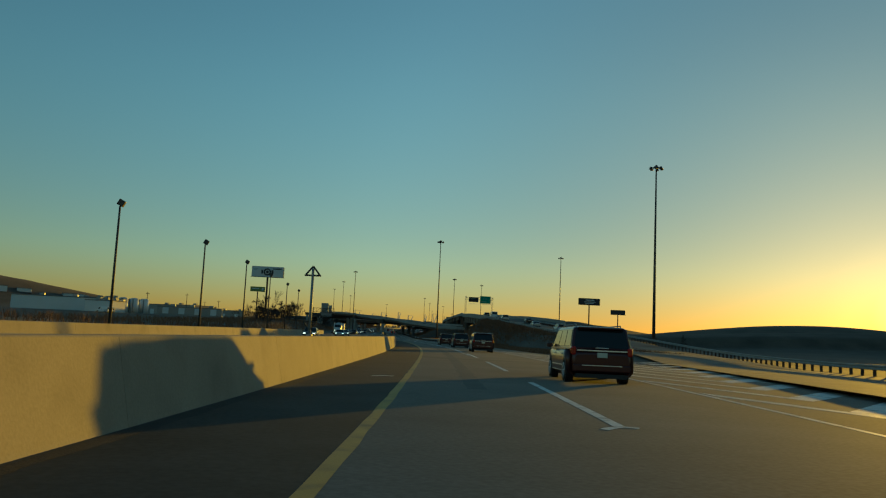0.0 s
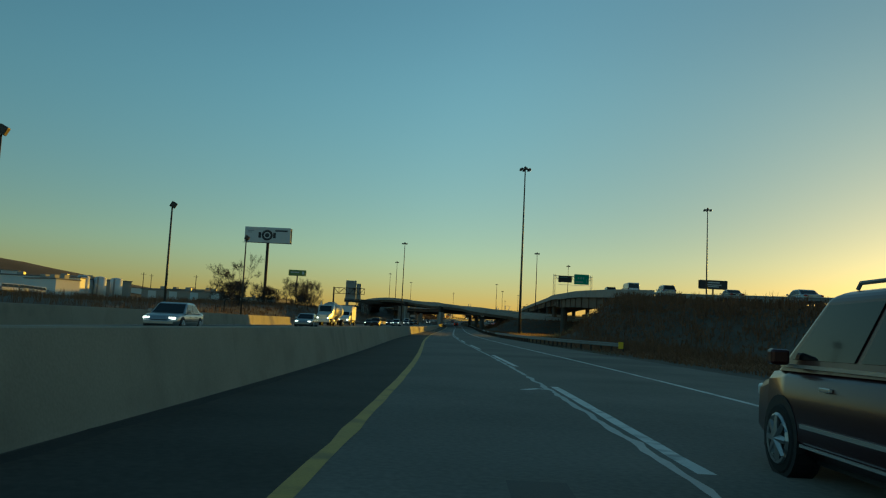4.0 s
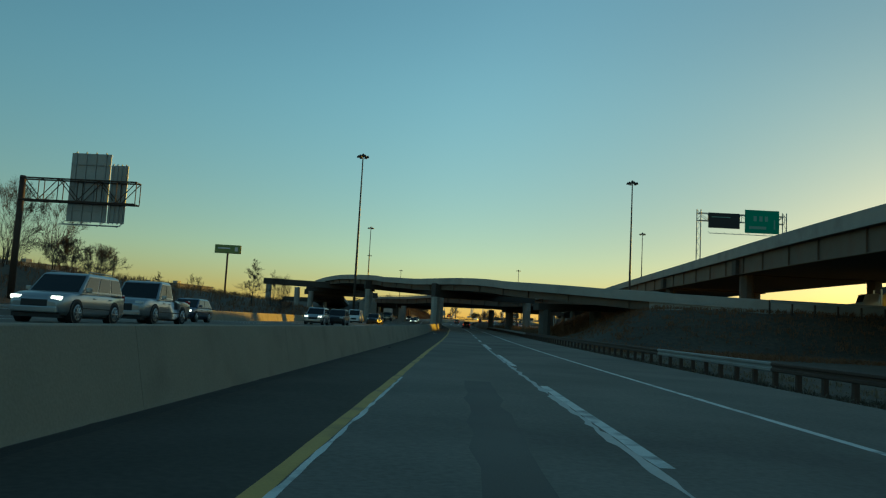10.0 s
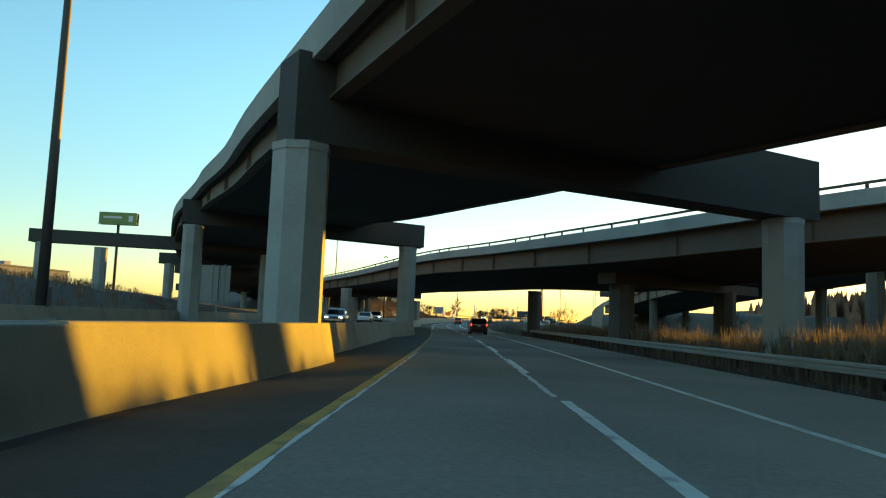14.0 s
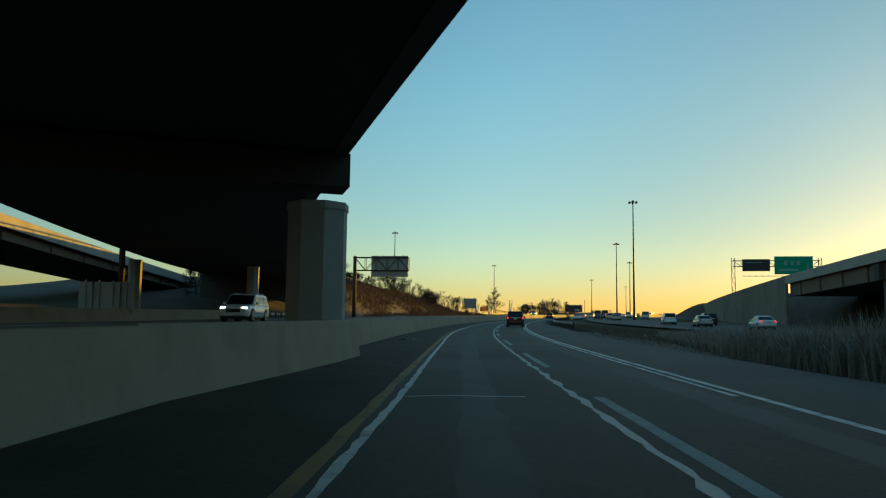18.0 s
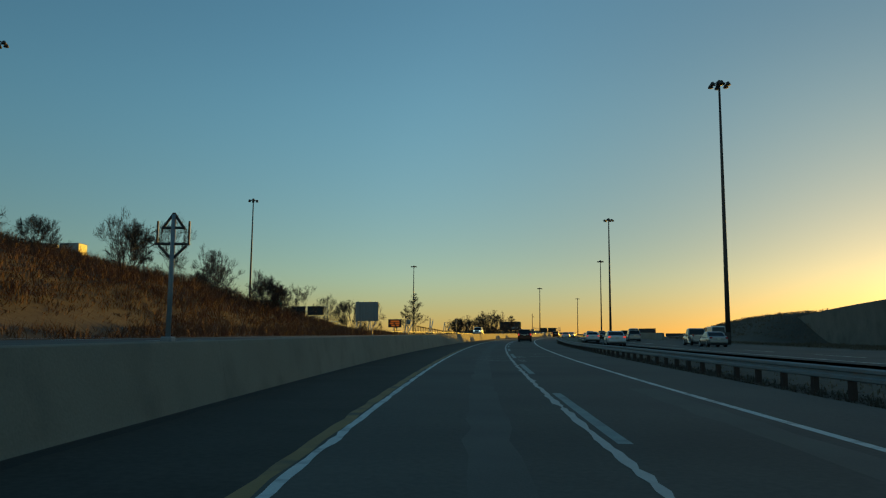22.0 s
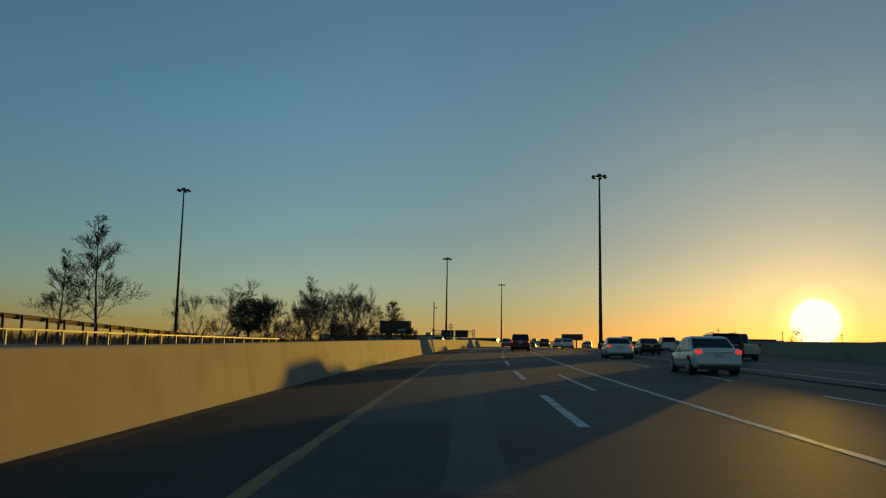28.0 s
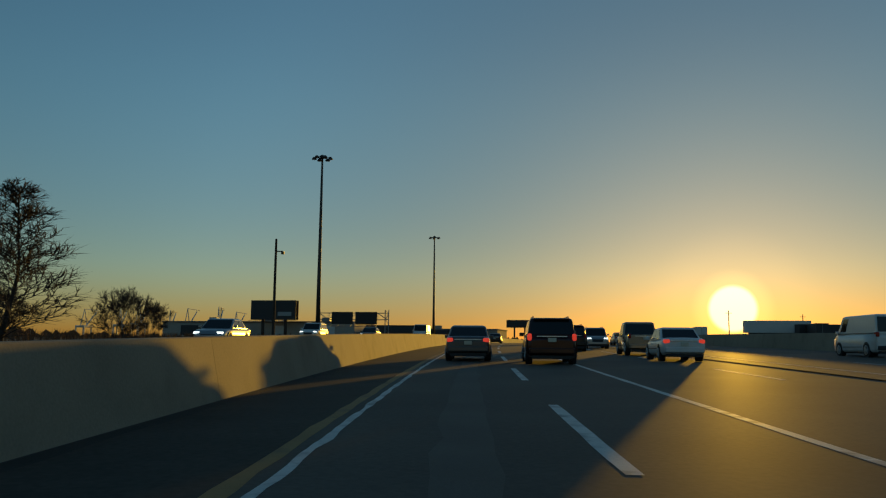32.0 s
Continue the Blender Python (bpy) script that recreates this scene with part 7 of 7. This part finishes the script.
def box_truck(col, label, cargo_len=6.5, cargo_h=2.5, lights=""):
    t = thing("box_truck", label, "truck", "trucks")
    hw = 1.2
    f = cargo_len / 2 + 1.6
    part("chassis", boxes("chassis", DARK, (-0.5, 0.5, -cargo_len / 2, f, 0.55, 0.85)), t)
    part("cargo_box", boxes("cargo_box", PALE, (-hw, hw, -cargo_len / 2, cargo_len / 2 - 0.2, 1.0, 1.0 + cargo_h), bevel=0.05), t, "pale cargo box")
    rows = [(cargo_len / 2, 0.55, 2.45, 1.05), (cargo_len / 2 + 0.3, 0.55, 2.55, 1.08), (cargo_len / 2 + 1.1, 0.5, 2.50, 1.08), (cargo_len / 2 + 1.5, 0.5, 1.75, 1.06), (f + 0.5, 0.5, 1.5, 1.0), (f + 0.7, 0.55, 1.3, 0.94)]
    part("cab", loft(rows, col, "cab"), t)
    y0, y1 = cargo_len / 2 + 1.12, cargo_len / 2 + 1.5
    quad_panel("windscreen", [(-0.92, y1 - 0.02, 1.80), (0.92, y1 - 0.02, 1.80), (0.88, y0 + 0.02, 2.42), (-0.88, y0 + 0.02, 2.42)], GLASS, (0, 0.8, 0.5), t, lift=0.03)
    for sd in (-1, 1):
        quad_panel("side_window", [(sd * 1.075, cargo_len / 2 + 0.35, 1.75), (sd * 1.075, y0, 1.75), (sd * 1.06, y0 - 0.12, 2.35), (sd * 1.06, cargo_len / 2 + 0.4, 2.35)], GLASS, (sd, 0, 0.1), t, lift=0.02)
        x0, x1 = sorted((sd * 0.6, sd * 0.92))
        part("headlight", boxes("headlight", HEAD_ON if lights else LENS, (x0, x1, f + 0.6, f + 0.735, 0.85, 1.08), bevel=0.03), t)
        part("mirror", boxes("mirror", DARK, (min(sd * 1.08, sd * 1.35), max(sd * 1.08, sd * 1.35), y0 - 0.1, y0, 1.75, 2.3), bevel=0.02), t)
        for y in (-cargo_len * 0.28, cargo_len / 2 + 1.1):
            wheel(t, sd * 1.16, y, 0.48, 0.3, STEEL)
        part("side_guard", boxes("side_guard", DARK, (sd * 1.1 - 0.03, sd * 1.1 + 0.03, -cargo_len * 0.1, cargo_len * 0.3, 0.6, 0.9)), t)
    part("grille", boxes("grille", CHROME, (-0.5, 0.5, f + 0.66, f + 0.725, 0.7, 1.2), bevel=0.02), t)
    part("bumper", boxes("bumper", DARK, (-1.02, 1.02, f + 0.6, f + 0.8, 0.45, 0.65), bevel=0.04), t)
    return t


def trailer(label, L=14.5, col=PALE, cat="trailer"):
    """A parked box trailer."""
    t = thing("truck_trailer", label, cat, "trailers")
    part("box", boxes("box", col, (-1.28, 1.28, -L / 2, L / 2, 1.15, 3.95), bevel=0.05), t)
    part("door_frame", boxes("door_frame", SIGN_BACK, (-1.25, 1.25, -L / 2 - 0.04, -L / 2 + 0.02, 1.15, 1.3), (-0.03, 0.03, -L / 2 - 0.04, -L / 2 + 0.02, 1.3, 3.9)), t)
    part("underframe", boxes("underframe", DARK, (-0.5, 0.5, -L / 2 + 0.4, L / 2 - 1, 0.85, 1.16)), t)
    part("landing_leg", boxes("landing_leg", DARK, (-0.9, -0.75, L / 2 - 3.2, L / 2 - 3.0, 0.0, 1.16), (0.75, 0.9, L / 2 - 3.2, L / 2 - 3.0, 0.0, 1.16)), t)
    for y in (-L / 2 + 1.2, -L / 2 + 2.5):
        for sd in (-1, 1):
            wheel(t, sd * 1.24, y, 0.5, 0.5, STEEL)
    return t


def tanker(label):
    """A dry-bulk tank truck: long cab and a tank with hopper cones."""
    t = thing("tank_truck", label, "tank truck", "trucks")
    TANK = mat("polished_tank", (0.36, 0.38, 0.39), 0.6, 0.25, var=0.08, scale=1, fine=10, bump=0)
    RED = mat("red_frame_paint", (0.28, 0.06, 0.03), 0.5, 0.1, var=0.15, scale=2, fine=20, bump=0)
    bm = bmesh.new()
    tube(bm, [(0, -5.9, 2.35), (0, -5.6, 2.35), (0, 3.4, 2.35), (0, 3.8, 2.35)], [0.7, 1.15, 1.15, 0.75], 24)
    part("tank", bm_mesh("tank", bm, TANK, True), t, "polished metal tank")
    for y in (-4.2, -2.2, 1.0, 2.6):
        bm = bmesh.new()
        tube(bm, [(0, y, 1.7), (0, y, 0.75)], [1.0, 0.16], 14)
        part("hopper", bm_mesh("hopper", bm, TANK, True), t)
    part("frame", boxes("frame", RED, (-0.5, 0.5, -6.1, -3.3, 0.85, 1.1), (-0.4, 0.4, -6.1, 8.6, 0.75, 0.92), (-1.15, 1.15, -6.2, -6.0, 0.7, 1.0)), t, "red steel frame")
    for y in (-3.0, 0.0, 2.2):
        part("manhole", boxes("manhole", TANK, (-0.3, 0.3, y - 0.3, y + 0.3, 3.45, 3.62), bevel=0.05), t)
    rows = [(4.6, 0.8, 3.0, 1.1), (4.9, 0.7, 3.1, 1.15), (6.2, 0.65, 3.0, 1.14), (6.55, 0.65, 2.0, 1.05), (8.6, 0.6, 1.7, 0.9), (8.8, 0.65, 1.5, 0.85)]
    part("cab", loft(rows, paint("tanker", (0.55, 0.55, 0.53)), "cab"), t, "pale long-nosed cab")
    quad_panel("windscreen", [(-0.9, 6.53, 2.08), (0.9, 6.53, 2.08), (0.85, 6.24, 2.9), (-0.85, 6.24, 2.9)], GLASS, (0, 0.9, 0.3), t, lift=0.03)
    part("bumper", boxes("bumper", CHROME, (-1.1, 1.1, 8.75, 9.0, 0.45, 0.85), bevel=0.05), t)
    part("grille", boxes("grille", CHROME, (-0.55, 0.55, 8.74, 8.84, 0.85, 1.55), bevel=0.02), t)
    for sd in (-1, 1):
        part("headlight", boxes("headlight", HEAD_ON, (min(sd * .62, sd * .85), max(sd * .62, sd * .85), 8.7, 8.83, 1.0, 1.2), bevel=0.03), t)
        bm = bmesh.new()
        tube(bm, [(sd * 1.0, 4.5, 0.9), (sd * 1.0, 4.5, 3.6)], [0.09, 0.09], 10)
        part("exhaust_stack", bm_mesh("exhaust_stack", bm, CHROME), t)
        bm = bmesh.new()
        tube(bm, [(sd * 0.95, 5.0, 0.75), (sd * 0.95, 6.3, 0.75)], [0.32, 0.32], 14)
        part("fuel_tank", bm_mesh("fuel_tank", bm, CHROME), t)
        for y in (-5.3, -4.0, 3.0, 4.3, 7.6):
            wheel(t, sd * 1.22, y, 0.5, 0.45 if y < 5 else 0.3, STEEL)
    return t


def stand(ob, s, off, turn=0.0, z=0.0):
    """Sets a vehicle on its road, turned from the road's direction."""
    ob.matrix_world = spot(s, off, z, turn)


BLACK, GREY, SILVER = paint("black", (0.012, 0.012, 0.014)), paint("grey", (0.10, 0.105, 0.11)), paint("silver", (0.36, 0.37, 0.38), 0.3, 0.7)
MAROON, WHITEP, RED, BLUE = paint("maroon", (0.045, 0.010, 0.012)), paint("white", (0.70, 0.70, 0.69), 0.3, 0.0), paint("red", (0.20, 0.012, 0.012)), paint("blue", (0.03, 0.05, 0.10))
GREEN, TAN_PAINT = paint("green", (0.03, 0.06, 0.05)), paint("tan", (0.30, 0.25, 0.18))
CARS = {
    "grey sedan": lambda: car("sedan", GREY, "dark grey sedan driving ahead in the lane", "tail"),
    "maroon van": lambda: car("minivan", MAROON, "dark maroon minivan with chrome trim"),
    "dark suv": lambda: car("suv", paint("dark_red", (0.03, 0.010, 0.010)), "dark suv with lit red tail lights", "tail"),
    "white sedan": lambda: car("sedan", WHITEP, "clean white sedan seen from behind", "tail"),
    "black sedan": lambda: car("sedan", BLACK, "black sedan with its headlights on", "head"),
    "silver sedan": lambda: car("sedan", SILVER, "silver sedan with its headlights on", "head"),
    "silver suv": lambda: car("suv", SILVER, "silver suv with its headlights on", "head"),
    "black suv": lambda: car("suv", BLACK, "black suv in slow traffic"),
    "blue hatchback": lambda: car("hatchback", BLUE, "dark blue hatchback in traffic", "head"),
    "white van": lambda: car("van", WHITEP, "white panel van in traffic", "", "van", "vans"),
    "tan pickup": lambda: car("pickup", TAN_PAINT, "tan pickup truck in traffic", "", "pickup truck", "pickup trucks"),
    "silver pickup": lambda: car("pickup", SILVER, "silver pickup truck in traffic", "", "pickup truck", "pickup trucks"),
    "black van": lambda: car("minivan", BLACK, "black minivan with its headlights on", "head"),
    "white suv": lambda: car("suv", WHITEP, "white suv with its headlights on", "head"),
    "box truck": lambda: box_truck(WHITEP, "white box truck with its headlights on", lights="head"),
    "green truck": lambda: box_truck(GREEN, "box truck with a dark green cab", 7.5, 2.7),
    "tanker": lambda: tanker("bulk tank truck with a polished tank and red frame"),
    "trailer": lambda: trailer("plain pale box trailer"),
    "dark trailer": lambda: trailer("box trailer coloured as a dark silhouette against the sunset", 14.5, DARK_PRINT_SILHOUETTE),
}
MADE = {}


def put(kind, s, off, turn=0.0, z=0.0):
    if kind in MADE:
        return copy_thing(MADE[kind], spot(s, off, z, turn))
    MADE[kind] = CARS[kind]()
    stand(MADE[kind], s, off, turn, z)
    return MADE[kind]


# ahead of the camera's end and in the next lane
put("maroon van", 77.0, 4.5)
put("maroon van", 27.6, 4.75)
put("maroon van", 129.5, 4.15)
put("maroon van", 103.4, 4.3)
put("grey sedan", 1001.0, 0.0)
put("dark suv", 998.5, 3.2, -1)
put("dark suv", 527.0, 3.6)
put("dark suv", 798.0, 3.3)
put("dark suv", 939.0, 3.4)
put("white sedan", 886.5, 9.3, -1)
put("white sedan", 1003.0, 9.2, -2)
put("white sedan", 978.0, 10.2, -2)
put("white sedan", 911.5, 9.7, -2)
put("tan pickup", 1012.5, 9.4, -2)
put("black suv", 1022.0, 6.4)
put("silver suv", 1034.0, 9.5, 180)
put("black sedan", 1085.0, -0.1)
put("dark suv", 652.8, 3.5)
# opposing traffic
for kind, s, o in (("black sedan", 112, -15.5), ("silver sedan", 165, -14), ("silver sedan", 20, -13.8), ("tanker", 250, -17.2), ("box truck", 272, -17.5), ("silver pickup", 346, -13.8), ("black sedan", 305, -17), ("silver sedan", 309, -16.0), ("black suv", 286, -13.6),
                   ("silver suv", 338, -13.4), ("blue hatchback", 362, -17.3), ("silver suv", 391, -14.2), ("black van", 328, -17.4), ("black suv", 397, -13.0), ("black sedan", 447, -13.8), ("white van", 448, -17.6),
                   ("black suv", 441, -13.8), ("white suv", 566, -10.2), ("silver sedan", 511, -10.2), ("green truck", 552, -18.4), ("white sedan", 545, -10.2), ("white suv", 611, -13.8),
                   ("white suv", 865.5, -10.0), ("silver sedan", 1010, -13.8), ("black sedan", 1060, -13.8), ("white van", 1085, -11.0), ("white suv", 1045, -16.8), ("silver sedan", 206, -13.6)):
    put(kind, s, o, 180, opp_level(s) - 0.04)
# outer road and ramp
for kind, s, o in (("black suv", 832, 20.5), ("black sedan", 838, 17), ("silver pickup", 772, 22), ("silver sedan", 762, 21.5), ("white van", 800, 30), ("white suv", 690, 26), ("silver sedan", 668, 27), ("black suv", 680, 30), ("white sedan", 652, 30),
                   ("white sedan", 764, 12.3), ("white sedan", 796, 12.6), ("black sedan", 806, 16.5), ("silver suv", 812, 20), ("white van", 866, 24.5), ("black suv", 905, 15), ("silver pickup", 912, 18), ("black sedan", 930, 15), ("white suv", 960, 22), ("silver sedan", 1060, 15), ("black suv", 1075, 19), ("white van", 1100, 15)):
    put(kind, s, o, 0, 0.03)
for kind, s in (("white suv", 168), ("silver sedan", 196), ("black sedan", 225), ("silver suv", 240), ("white van", 262), ("black suv", 282), ("silver sedan", 140)):
    put(kind, s, ramp_off(s) + (2 if s % 2 else -2), 0, ramp_level(s) - level(s) + 0.02)
put("tanker", 403.5, 52, 86, 7.8 - 1.0 - level(403.5) + 0.02)
put("white van", 407, 70, 80, 7.65 - 1.0 - level(407) + 0.02)
# trailers and trucks beyond the end of the view, the dark ones coloured as silhouettes
for s, o, k, tr in ((1012, 22, "white van", 0), (1165, 59, "trailer", 90)):
    put(k, s, o, tr, 1.6 if o > 30 else 0.03)
rv = random.Random(8)
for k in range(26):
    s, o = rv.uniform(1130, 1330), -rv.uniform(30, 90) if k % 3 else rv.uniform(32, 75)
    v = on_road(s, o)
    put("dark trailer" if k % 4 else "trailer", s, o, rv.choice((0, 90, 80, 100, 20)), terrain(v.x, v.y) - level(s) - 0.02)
# parked vans by the depot
for k in range(9):
    v = on_road(322 + 5.2 * k, -112 - 1.5 * k)
    put("white van", 322 + 5.2 * k, -112 - 1.5 * k, 70, terrain(v.x, v.y) - level(322 + 5.2 * k))
